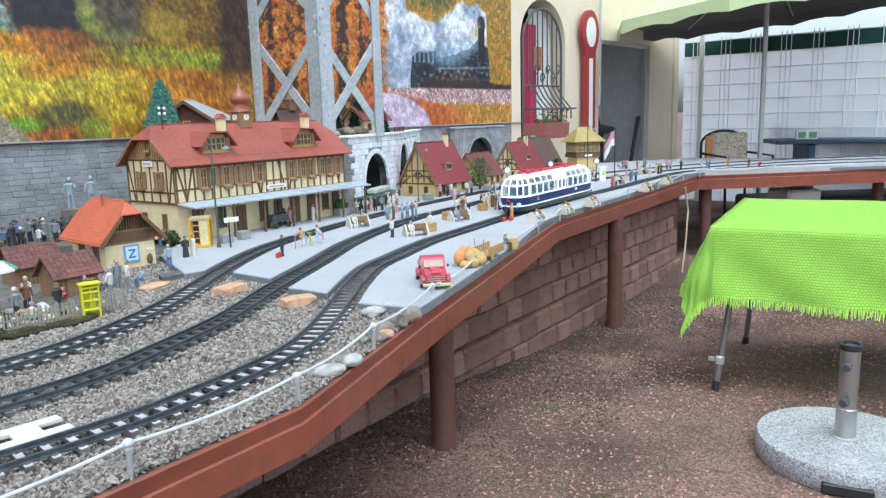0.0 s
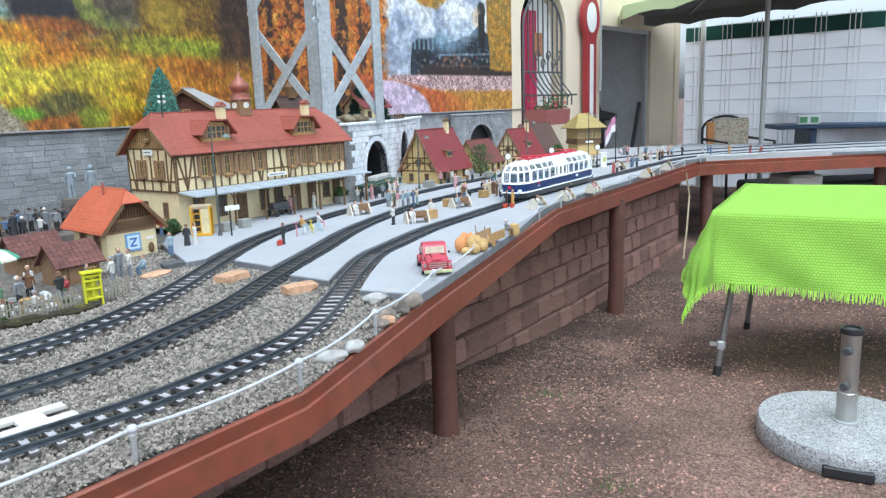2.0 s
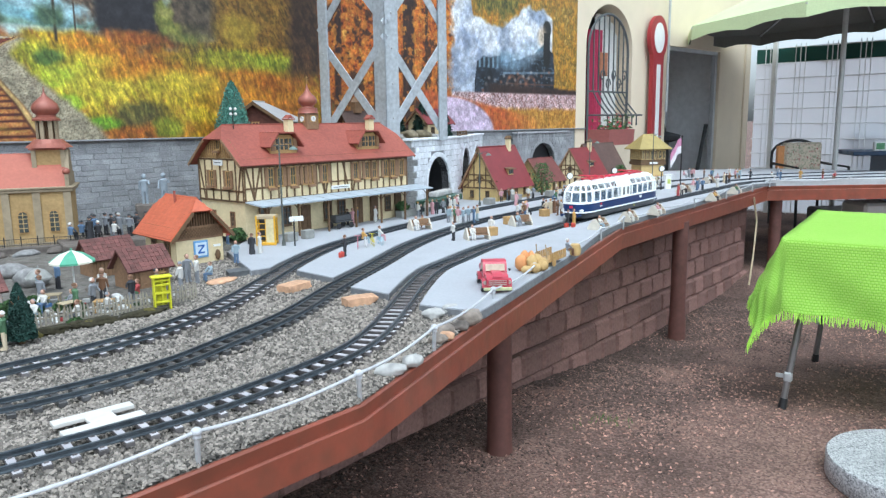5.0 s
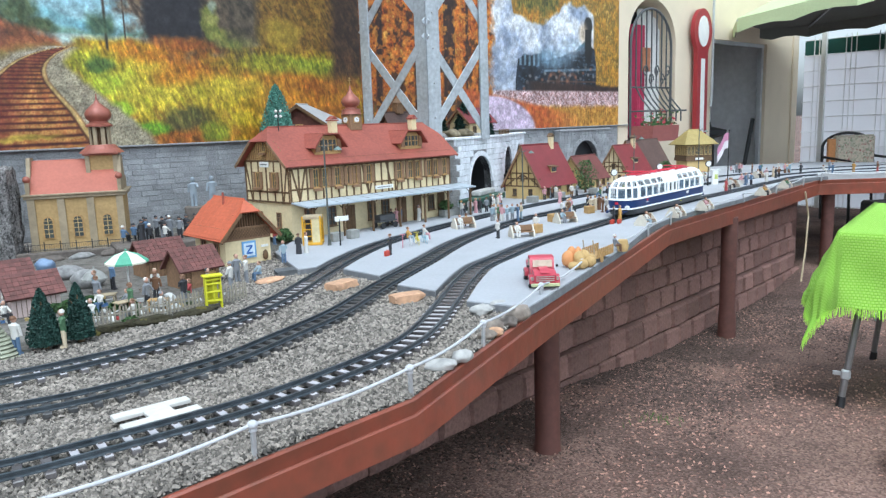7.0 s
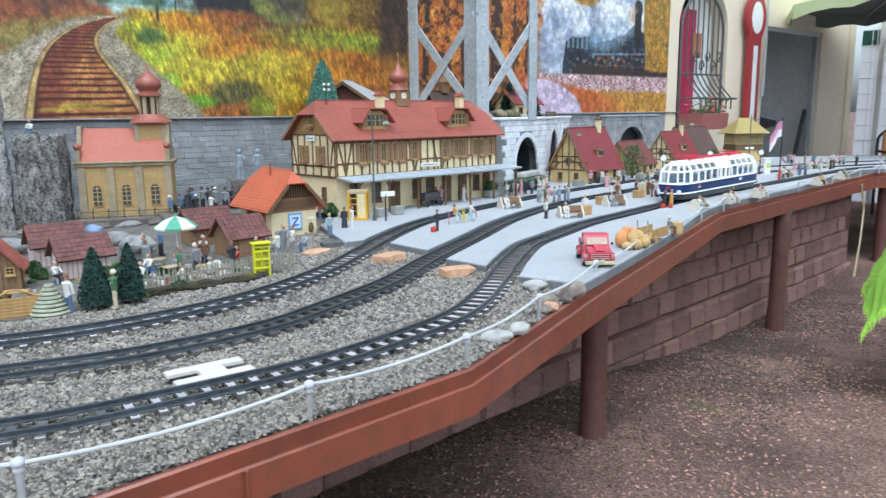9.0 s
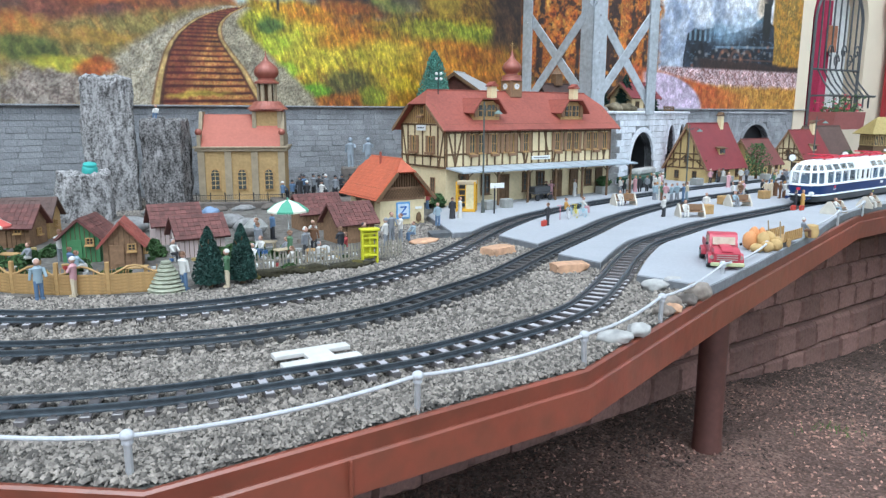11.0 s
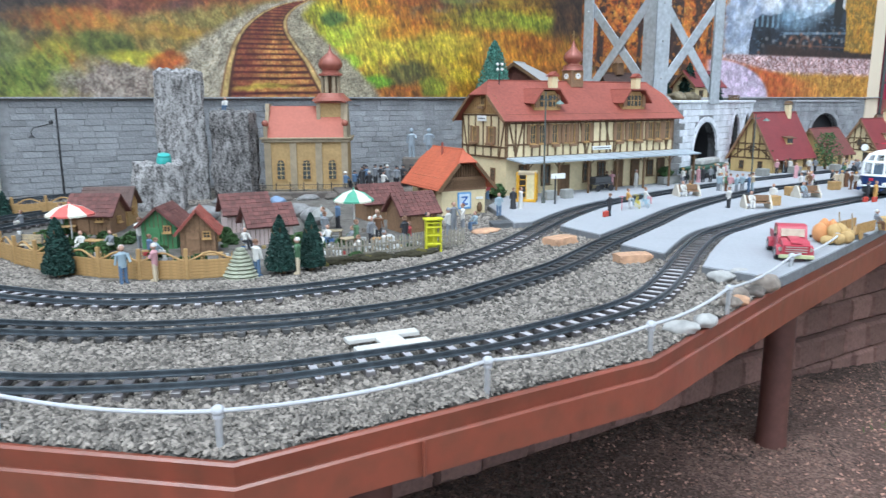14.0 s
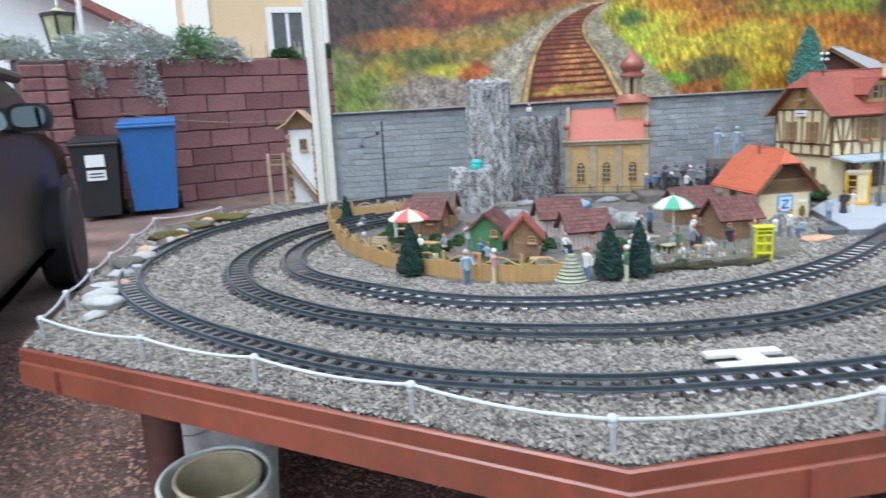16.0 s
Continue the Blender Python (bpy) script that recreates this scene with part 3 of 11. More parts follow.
def paint_mural(U, Z):
    """The picture on the print: a curving track through an autumn meadow, then a steam train in a wood."""
    C = np.zeros(U.shape + (3,))

    def put(mask, *cols, f=None):
        mask = np.clip(mask, 0, 1)[..., None]
        if len(cols) > 1:
            x = np.clip(f, 0, 0.999) * (len(cols) - 1)
            k = np.floor(x).astype(int)
            arr = np.array(cols, float)
            c = arr[k] * (1 - (x - k))[..., None] + arr[k + 1] * (x - k)[..., None]
        else:
            c = np.array(cols[0], float)
        C[:] = C * (1 - mask) + c * mask

    def soft(x, w=0.02):
        return np.clip(x / w + 0.5, 0, 1)

    def stretch(x, k=2.2):
        return np.clip((x - 0.5) * k + 0.5, 0, 1)

    def blob(u, z, ru, rz, jag=0.5, seed=1):
        return soft(1 + jag * (grid_noise(U, Z, 22, 22, seed) - 0.5) * 2 - np.hypot((U - u) / ru, (Z - z) / rz), 0.3)

    g1 = grid_noise(U, Z, 110, 38, 11, 3)
    g2 = grid_noise(U, Z, 7, 9, 12, 6)
    g3 = grid_noise(U, Z, 130, 130, 13, 3)
    g4 = grid_noise(U, Z, 16, 16, 14, 5)
    # the drawing wavers a little
    wu = U + 0.05 * (grid_noise(U, Z, 9, 9, 15, 4) - 0.5)
    wz = Z + 0.05 * (grid_noise(U, Z, 9, 9, 16, 4) - 0.5)
    tuft = grid_noise(U + 0.5 * (Z - 1.0), Z, 60, 26, 17, 4)
    fine = grid_noise(U, Z, 160, 110, 18, 2)
    tone = stretch(0.65 * tuft + 0.35 * g4, 3.2)

    def patch(u, z, ru, rz, alpha, *cols, seed=1, edge=0.7, f=None):
        d = 1 - np.hypot((wu - u) / ru, (wz - z) / rz) + 0.7 * (grid_noise(U, Z, 26, 22, seed, 4) - 0.5)
        put(alpha * soft(d, edge), *cols, f=tone if f is None else f)

    # sky, lake and hills
    put(np.ones_like(U), (196, 224, 226), (146, 196, 214), f=(Z - 1.5) / 0.25)
    put(soft(1.585 + 0.03 * np.sin(U * 7) - wz, 0.03), (128, 178, 190), (164, 204, 204), f=stretch(g2))
    put(soft(1.535 + 0.02 * np.sin(U * 11 + 1) - wz, 0.02), (142, 176, 160), (112, 150, 130), f=stretch(g2))
    put(0.8 * soft(1.512 - Z, 0.012) * soft(U - 1.0, 0.2), (214, 230, 226))
    # dark thicket at the far end
    patch(0.08, 1.62, 0.34, 0.34, 1.0, (52, 46, 40), (86, 70, 58), (66, 60, 50), seed=25)
    patch(0.42, 1.66, 0.2, 0.14, 0.9, (150, 164, 120), (190, 200, 176), (104, 118, 70), seed=19)
    # trees on the skyline
    for u, w, top in ((0.6, 0.006, 1.75), (0.655, 0.004, 1.75), (0.7, 0.007, 1.75), (0.8, 0.006, 1.72), (1.14, 0.007, 1.62)):
        put(soft(w - np.abs(wu - u - 0.12 * (Z - 1.55)), 0.008) * soft(Z - 1.5, 0.03) * (Z < top), (58, 52, 44))
    for i, (u, z, ru, rz) in enumerate(((1.0, 1.6, 0.09, 0.055), (1.14, 1.6, 0.07, 0.07), (0.62, 1.57, 0.08, 0.03), (1.2, 1.53, 0.07, 0.03))):
        patch(u, z, ru, rz, 0.9, (58, 72, 44), (96, 104, 66), seed=3 + i)
    # red-brown shrubs of the left bank
    top = np.interp(U, [0.0, 0.35, 0.6, 0.85, 1.05, 1.2, 1.3], [1.45, 1.48, 1.53, 1.555, 1.55, 1.51, 1.47]) + 0.05 * (g4 - 0.5)
    put(soft(top - Z, 0.03) * (U < 1.5), (104, 70, 52), (150, 88, 54), (186, 112, 66), (140, 84, 58), f=tone)
    patch(0.95, 1.5, 0.22, 0.05, 0.75, (96, 62, 54), (128, 84, 62), seed=31)
    patch(0.66, 1.46, 0.24, 0.05, 0.7, (200, 106, 56), (164, 84, 48), seed=32)
    patch(0.45, 1.4, 0.2, 0.06, 0.75, (108, 62, 56), (146, 86, 70), seed=33)
    patch(0.75, 1.4, 0.08, 0.03, 0.7, (84, 62, 66), (110, 78, 70), seed=34)
    # olive grass below them
    low = np.interp(U, [0.0, 0.4, 0.7, 1.0, 1.3], [1.3, 1.335, 1.375, 1.425, 1.465]) + 0.04 * (g4 - 0.5)
    put(soft(low - Z, 0.04) * (U < 1.4), (132, 122, 66), (166, 146, 82), (118, 104, 56), (178, 142, 74), f=tone)
    patch(0.7, 1.29, 0.16, 0.03, 0.8, (176, 128, 62), (192, 156, 60), seed=35)
    patch(0.16, 1.22, 0.22, 0.12, 0.85, (206, 130, 48), (190, 170, 60), (156, 150, 50), seed=36)
    patch(0.44, 1.23, 0.13, 0.06, 0.85, (70, 84, 40), (112, 122, 54), seed=37)
    patch(0.12, 1.1, 0.2, 0.09, 0.9, (84, 112, 44), (136, 150, 62), (70, 84, 40), seed=38)
    patch(0.1, 1.44, 0.3, 0.2, 1.0, (54, 46, 42), (84, 70, 60), (62, 56, 52), seed=27)
    patch(0.33, 1.33, 0.2, 0.045, 0.8, (206, 116, 48), (184, 132, 56), seed=29)
    patch(0.06, 1.22, 0.09, 0.07, 0.8, (96, 110, 60), (140, 148, 96), seed=28)
    # stones, then ballast left of the line
    patch(0.5, 1.08, 0.24, 0.1, 0.9, (120, 104, 100), (156, 142, 134), (180, 168, 158), seed=6, edge=0.6, f=stretch(g3, 3))
    gl = np.interp(Z, [1.0, 1.158, 1.26, 1.35, 1.42, 1.47], [0.62, 0.7, 0.81, 0.95, 1.09, 1.25]) + 0.05 * (g4 - 0.5)
    rl = np.interp(Z, [1.0, 1.07, 1.147, 1.19, 1.242, 1.285, 1.327, 1.362, 1.392, 1.415, 1.434, 1.447, 1.456], [0.905, 0.919, 0.936, 0.949, 0.966, 0.99, 1.022, 1.062, 1.106, 1.153, 1.205, 1.255, 1.31])
    rrr = np.interp(Z, [1.0, 1.073, 1.179, 1.253, 1.285, 1.305, 1.33, 1.354, 1.378, 1.399, 1.425, 1.456], [1.395, 1.356, 1.297, 1.241, 1.219, 1.207, 1.2, 1.2, 1.209, 1.226, 1.258, 1.32])
    ge = np.interp(Z, [1.0, 1.08, 1.159, 1.283, 1.391, 1.45], [1.68, 1.61, 1.535, 1.385, 1.287, 1.33]) + 0.03 * (g4 - 0.5)
    below = Z < 1.457
    put(soft(wu - gl, 0.07) * (U < rl + 0.02) * below, (136, 124, 104), (182, 170, 146), (206, 196, 174), (156, 144, 120), f=stretch(g3, 2.6))
    patch(0.55, 1.185, 0.1, 0.028, 0.9, (216, 200, 60), (176, 180, 60), seed=24)
    patch(0.68, 1.17, 0.07, 0.03, 0.9, (206, 110, 44), (176, 84, 40), seed=26)
    # meadow to the right
    put(soft(wu - ge, 0.04) * soft(1.5 + 0.03 * (g4 - 0.5) - Z, 0.03) * (U < 2.9), (150, 126, 40), (196, 166, 50), (214, 184, 62), (188, 136, 50), (164, 108, 44), f=tone)
    for i, (u, z, ru, rz, c) in enumerate((
            (1.75, 1.43, 0.3, 0.06, 0), (1.93, 1.42, 0.2, 0.07, 2), (2.3, 1.33, 0.45, 0.08, 0), (1.62, 1.36, 0.16, 0.05, 1), (1.62, 1.25, 0.17, 0.09, 1), (1.95, 1.28, 0.25, 0.07, 1),
            (2.12, 1.22, 0.2, 0.1, 3), (2.5, 1.2, 0.3, 0.08, 0), (2.65, 1.3, 0.2, 0.06, 2), (2.35, 1.42, 0.36, 0.055, 4), (2.6, 1.4, 0.16, 0.05, 4), (1.4, 1.4, 0.1, 0.06, 4), (1.46, 1.3, 0.1, 0.07, 5),
            (2.45, 1.12, 0.2, 0.07, 0), (2.12, 1.08, 0.12, 0.07, 3), (2.7, 1.12, 0.16, 0.1, 2), (2.28, 1.06, 0.2, 0.04, 2), (1.8, 1.34, 0.14, 0.05, 0))):
        cols = (((190, 112, 40), (214, 150, 54)), ((196, 196, 60), (222, 208, 84), (170, 172, 50)), ((160, 92, 40), (186, 120, 50)), ((214, 192, 54), (232, 206, 80)), ((126, 152, 50), (172, 182, 66), (104, 130, 44)), ((146, 172, 56), (184, 200, 76)))[c]
        patch(u, z, ru, rz, 0.7, *cols, seed=40 + i, edge=0.9)
    patch(1.78, 1.05, 0.26, 0.07, 0.9, (126, 74, 36), (176, 108, 50), (150, 92, 44), seed=50)
    patch(1.83, 1.135, 0.13, 0.055, 0.8, (70, 76, 52), (104, 104, 62), seed=52)
    patch(1.44, 1.39, 0.06, 0.03, 0.8, (60, 92, 60), (92, 122, 60), seed=56)
    patch(1.51, 1.18, 0.07, 0.03, 0.95, (150, 190, 50), (186, 210, 70), seed=53)
    patch(1.66, 1.095, 0.085, 0.03, 0.95, (104, 152, 44), (140, 176, 60), seed=54)
    patch(1.97, 1.07, 0.07, 0.05, 0.8, (120, 150, 50), (166, 178, 60), seed=55)
    put((U > rrr - 0.02) * soft(ge - wu, 0.04) * below, (126, 116, 94), (170, 160, 134), (194, 184, 158), (144, 132, 108), f=stretch(g3, 2.6))
    # the line itself
    on = soft(U - rl, 0.01) * soft(rrr - U, 0.01) * (Z < 1.456)
    depth = np.clip((1.47 - Z) / 0.47, 0.03, 1)
    skew = 0.35 * (U - 0.5 * (rl + rrr))
    phase = 102 * np.log(np.clip(1.6 - Z + 0.06 * skew, 0.05, 1)) + 1.6 * (grid_noise(U, Z, 5, 30, 80, 2) - 0.5)
    stripe = np.sin(phase)
    put(on, (132, 72, 50), (158, 98, 60), (118, 60, 44), f=stretch(0.6 * tuft + 0.4 * g4))
    bright = stretch(0.5 * grid_noise(U, Z, 12, 46, 81, 3) + 0.5 * fine, 2.4)
    put(0.85 * on * soft(stripe + 0.1, 0.9), (190, 122, 62), (226, 176, 96), (170, 100, 54), (210, 148, 72), f=bright)
    put(0.8 * on * soft(-stripe - 0.5, 0.5), (66, 30, 28))
    put(0.55 * on * soft(0.08 - np.abs(U - rl - 0.05), 0.08), (98, 36, 36))
    patch(1.1, 1.06, 0.14, 0.012, 0.7, (206, 190, 70), seed=82)
    for edge, sgn in ((rl, 1), (rrr, -1)):
        w = 0.005 + 0.013 * depth
        put(soft(w - np.abs(U - edge), 0.006) * (Z < 1.462), (196, 160, 96), (226, 196, 128), f=fine)
        put(0.8 * soft(w * 0.45 - np.abs(U - edge - sgn * w * 1.25), 0.005) * (Z < 1.458), (84, 48, 34))
        put(0.7 * soft(w * 0.3 - np.abs(U - edge + sgn * w * 0.9), 0.005) * (Z < 1.458), (120, 82, 54))
    # poles, the conifer and the tunnel mouth in the rock
    put(soft(0.006 - np.abs(U - 1.475), 0.004) * soft(Z - 1.45, 0.02) + soft(0.004 - np.abs(U - 1.56), 0.004) * soft(Z - 1.5, 0.02), (66, 56, 46))
    patch(1.46, 1.56, 0.06, 0.05, 0.9, (58, 82, 60), (92, 114, 80), seed=61)
    patch(1.95, 1.74, 0.42, 0.28, 1.0, (66, 54, 44), (108, 92, 76), (140, 118, 92), seed=60, edge=0.35)
    put(soft(0.135 + 0.2 * np.clip(Z - 1.55, -0.3, 0.05) - np.abs(wu - 1.8), 0.03) * soft(Z - 1.505 + 0.05 * (U - 1.7) - 0.05 * (g4 - 0.5), 0.03), (42, 40, 46), (58, 56, 60), f=g4)
    patch(1.985, 1.6, 0.05, 0.09, 0.9, (132, 140, 60), (186, 186, 96), seed=62, edge=0.4)
    patch(2.0, 1.67, 0.02, 0.03, 0.8, (190, 204, 186), seed=63)
    patch(1.84, 1.49, 0.16, 0.035, 0.9, (166, 92, 44), (196, 124, 54), seed=64)
    patch(2.1, 1.53, 0.1, 0.05, 0.85, (120, 132, 60), (168, 168, 74), seed=65)
    patch(2.18, 1.7, 0.14, 0.2, 0.9, (74, 66, 56), (110, 98, 80), seed=66)
    put(soft(wu - 2.24, 0.06) * soft(Z - 1.475 - 0.08 * (g4 - 0.5), 0.05) * (U < 2.9), (96, 72, 36), (140, 104, 44), (172, 132, 56), (112, 88, 40), f=tone)
    patch(2.38, 1.56, 0.12, 0.08, 0.8, (176, 150, 50), (196, 168, 60), seed=67)
    put(0.95 * soft(wu - 2.68 - 0.06 * (Z - 1.4), 0.06) * soft(Z - 1.37 + 0.06 * g4, 0.1) * (U < 2.9), (58, 42, 34), (92, 66, 46), f=tone)
    # second picture: autumn wood
    two = soft(U - 2.885, 0.01)
    put(two, (92, 44, 18), (176, 84, 26), (214, 128, 40), (150, 72, 28), (232, 170, 74), f=stretch(0.65 * grid_noise(U + 0.4 * Z, Z, 44, 44, 70, 4) + 0.35 * g4, 2.8))
    put(two * soft(1.24 - Z + 0.1 * (g4 - 0.5), 0.1), (70, 50, 24), (140, 78, 34), (96, 84, 40), f=stretch(g1))
    for u, w in ((3.02, 0.022), (3.58, 0.05), (3.3, 0.014), (3.86, 0.016), (3.74, 0.012)):
        put(two * soft(w - np.abs(U - u - 0.03 * (Z - 1.4) - 0.012 * (g2 - 0.5)), 0.012), (40, 24, 20), (84, 54, 40), f=g1)
    put(0.75 * two * soft(grid_noise(U, Z, 30, 30, 71) - 0.58, 0.06), (232, 168, 70), (200, 110, 34), f=g1)
    put(0.8 * two * soft(grid_noise(U, Z, 12, 12, 72) - 0.62, 0.06) * (U < 4.0), (52, 30, 18))
    # far wood and the smoke
    put(soft(U - 4.1, 0.1), (150, 96, 34), (206, 150, 50), (120, 96, 40), (226, 180, 84), f=stretch(0.5 * g4 + 0.5 * g1))
    put(blob(4.45, 2.0, 0.3, 0.16, 0.5, 73), (66, 70, 34), (150, 132, 54), f=stretch(g1))
    puff = grid_noise(U, Z, 8, 8, 74, 3)
    smoke_top = np.interp(U, [4.0, 4.12, 4.2, 4.4, 4.6, 4.85, 5.0, 5.12], [2.3, 2.2, 1.8, 1.74, 1.8, 1.93, 1.94, 1.85]) + 0.12 * (puff - 0.5)
    put(soft(smoke_top - Z, 0.03) * soft(U - 3.98 - 0.12 * (g4 - 0.5), 0.06) * soft(5.13 - U, 0.02) * (Z > 1.25), (150, 162, 186), (208, 214, 228), (238, 240, 244), f=stretch(puff, 2.6))
    put(0.7 * blob(4.15, 1.4, 0.2, 0.16, 0.6, 75), (140, 152, 178), (190, 200, 214), f=puff)
    # the engine and its train
    loco_top = np.interp(U, [4.2, 4.24, 4.3, 4.46, 4.5, 4.52, 4.7, 4.9, 5.04, 5.14, 5.18], [1.3, 1.5, 1.53, 1.545, 1.56, 1.5, 1.53, 1.585, 1.67, 1.6, 1.36]) + 0.03 * (g4 - 0.5)
    body = soft(loco_top - Z, 0.012) * soft(Z - 1.27, 0.01) * (U > 4.21) * (U < 5.16)
    put(body, (20, 22, 28), (44, 52, 66), f=stretch(g4))
    put(body * (Z > 1.46) * (U < 4.5) * soft(np.sin(U * 130) - 0.2, 0.3), (110, 134, 150))
    put(0.8 * body * soft(grid_noise(U, Z, 30, 70, 76) - 0.68, 0.04), (92, 112, 130))
    put(0.7 * body * soft(0.02 - np.abs(Z - 1.55 - 0.22 * (U - 4.6)), 0.02) * (U > 4.5), (70, 116, 140))
    for hub in (4.62, 4.74, 4.86):
        put(0.8 * body * soft(0.012 - np.abs(np.hypot(U - hub, Z - 1.36) - 0.05), 0.008), (104, 74, 60))
    put(0.8 * body * soft(0.008 - np.abs(Z - 1.43 - 0.04 * (U - 4.6)), 0.006) * (U > 4.52), (120, 140, 156))
    put(0.9 * body * soft(0.006 - np.abs(Z - 1.355), 0.006) * (U > 4.55), (96, 70, 58))
    patch(4.62, 1.52, 0.2, 0.07, 0.75, (120, 160, 190), (190, 208, 222), seed=84, edge=1.0, f=puff)
    patch(4.86, 1.6, 0.14, 0.06, 0.6, (150, 180, 204), (206, 216, 226), seed=85, edge=1.0, f=puff)
    for k in range(26):
        a, b = 4.3 + 0.033 * k, 1.3 + 0.1 * ((k * 7) % 5) / 5 + 0.1 * (k / 26)
        put(0.6 * soft(0.012 - np.hypot((U - a) * 0.8, Z - b), 0.012), (176, 170, 164) if k % 3 else (170, 110, 80))
    put(soft(0.052 - np.hypot(U - 5.06, (Z - 1.775) * 0.8), 0.01), (44, 42, 46))
    put(soft(0.05 - np.hypot(U - 5.0, (Z - 1.72) * 0.7), 0.04) * 0.8, (214, 190, 160))
    put(soft(0.04 - np.abs(U - 5.06), 0.01) * (Z > 1.5) * (Z < 1.75), (30, 28, 32))
    put(soft(1.335 - 0.03 * (U - 5.0) - Z + 0.03 * (g4 - 0.5), 0.02) * soft(U - 4.35, 0.1), (38, 28, 26), (74, 52, 46), f=g1)
    # ballast, leaves and the pale path
    put(soft(1.285 - Z + 0.0 * U, 0.015) * soft(U - 4.0, 0.03), (128, 84, 76), (196, 160, 160), (232, 208, 210), f=stretch(g3, 3))
    put(soft(1.17 + 0.04 * (g4 - 0.5) - Z, 0.03) * soft(U - 4.1, 0.03), (120, 76, 30), (196, 140, 56), (216, 172, 84), f=stretch(0.5 * g3 + 0.5 * g1))
    put(two * soft(1.3 - 0.16 * (U - 3.7) - Z, 0.03) * soft(U - 3.7, 0.08) * soft(4.75 - U, 0.5), (170, 78, 38), (206, 112, 54), f=stretch(g1))
    put(soft(1 - np.hypot((U - 3.92) / 0.5, (Z - 1.0) / 0.25), 0.06) * soft(U - 3.86, 0.05), (188, 164, 190), (222, 208, 226), f=stretch(g3))
    meadow = soft(wu - ge, 0.04) * soft(2.885 - U, 0.01) * soft(1.5 - Z, 0.06)
    rich = (1.0 + 0.12 * meadow)[..., None]
    C[:] = C * rich + (1 - rich) * C.mean(-1, keepdims=True)
    blades = grid_noise(U + 0.25 * (Z - 1.0) + 0.03 * g4, Z, 150, 30, 131, 3)
    C *= (1 + 0.5 * (stretch(blades, 1.8) - 0.5) * meadow)[..., None]
    C *= (0.88 + 0.24 * grid_noise(U, Z, 120, 90, 99, 3))[..., None]
    C *= (1 - 0.13 * soft(U - 1.75, 0.35) * soft(2.885 - U, 0.01))[..., None]
    C *= (0.8 + 0.4 * stretch(grid_noise(U, Z, 34, 30, 123, 4), 1.7))[..., None]
    C = np.clip(C * 0.91 / 255.0, 0, 1)
    C = np.where(C <= 0.04045, C / 12.92, ((C + 0.055) / 1.055) ** 2.4)
    return C


def vertex_paint_mat(name, rough):
    m = bpy.data.materials.new(name)
    m.use_nodes = True
    t = m.node_tree
    a = t.nodes.new("ShaderNodeVertexColor")
    a.layer_name = "print"
    co = t.nodes.new("ShaderNodeTexCoord")
    hs = t.nodes.new("ShaderNodeHueSaturation")
    for key, scale, lo, hi in (("Value", 100.0, 0.76, 1.24), ("Hue", 24.0, 0.488, 0.512)):
        nz = t.nodes.new("ShaderNodeTexNoise")
        nz.inputs["Scale"].default_value, nz.inputs["Detail"].default_value, nz.inputs["Roughness"].default_value = scale, 6.0, 0.7
        t.links.new(co.outputs["Object"], nz.inputs["Vector"])
        mr = t.nodes.new("ShaderNodeMapRange")
        mr.inputs["From Min"].default_value, mr.inputs["From Max"].default_value = 0.28, 0.72
        mr.inputs["To Min"].default_value, mr.inputs["To Max"].default_value = lo, hi
        t.links.new(nz.outputs["Fac"], mr.inputs["Value"])
        t.links.new(mr.outputs[0], hs.inputs[key])
    hs.inputs["Saturation"].default_value = 1.0
    t.links.new(a.outputs["Color"], hs.inputs["Color"])
    t.links.new(hs.outputs[0], t.nodes["Principled BSDF"].inputs["Base Color"])
    t.nodes["Principled BSDF"].inputs["Roughness"].default_value = rough
    return m


NU, NZ = 1330, 310
uu, zz = np.linspace(0.03, 5.46, NU), np.linspace(1.018, 2.35, NZ)
U, Z = np.meshgrid(uu, zz)
cols = paint_mural(U, Z)
ripple = 0.004 * np.sin(U * 2.1) + 0.003 * np.sin(U * 5.3 + Z * 2)
verts = np.stack([U, -0.006 - ripple, Z], -1).reshape(-1, 3)
ii = np.arange(NU * NZ).reshape(NZ, NU)
quads = np.stack([ii[:-1, :-1], ii[:-1, 1:], ii[1:, 1:], ii[1:, :-1]], -1).reshape(-1, 4)
me = bpy.data.meshes.new("mural_print")
me.vertices.add(len(verts))
me.vertices.foreach_set("co", verts.ravel())
me.loops.add(len(quads) * 4)
me.loops.foreach_set("vertex_index", quads.ravel())
me.polygons.add(len(quads))
me.polygons.foreach_set("loop_start", np.arange(len(quads)) * 4)
me.update(calc_edges=True)
at = me.color_attributes.new("print", 'FLOAT_COLOR', 'POINT')
at.data.foreach_set("color", np.concatenate([cols.reshape(-1, 3), np.ones((NU * NZ, 1))], 1).ravel())
me.materials.append(vertex_paint_mat("printed_canvas", 0.45))
mural = thing("mural", WALL, "large printed canvas of an autumn railway landscape with a steam train", "mural")
part("print", me, None, mural)
s = Shape()
s.box((2.745, 0.02, 1.7), (5.43, 0.03, 1.36))
part("backing_board", s, STONE_J, mural)

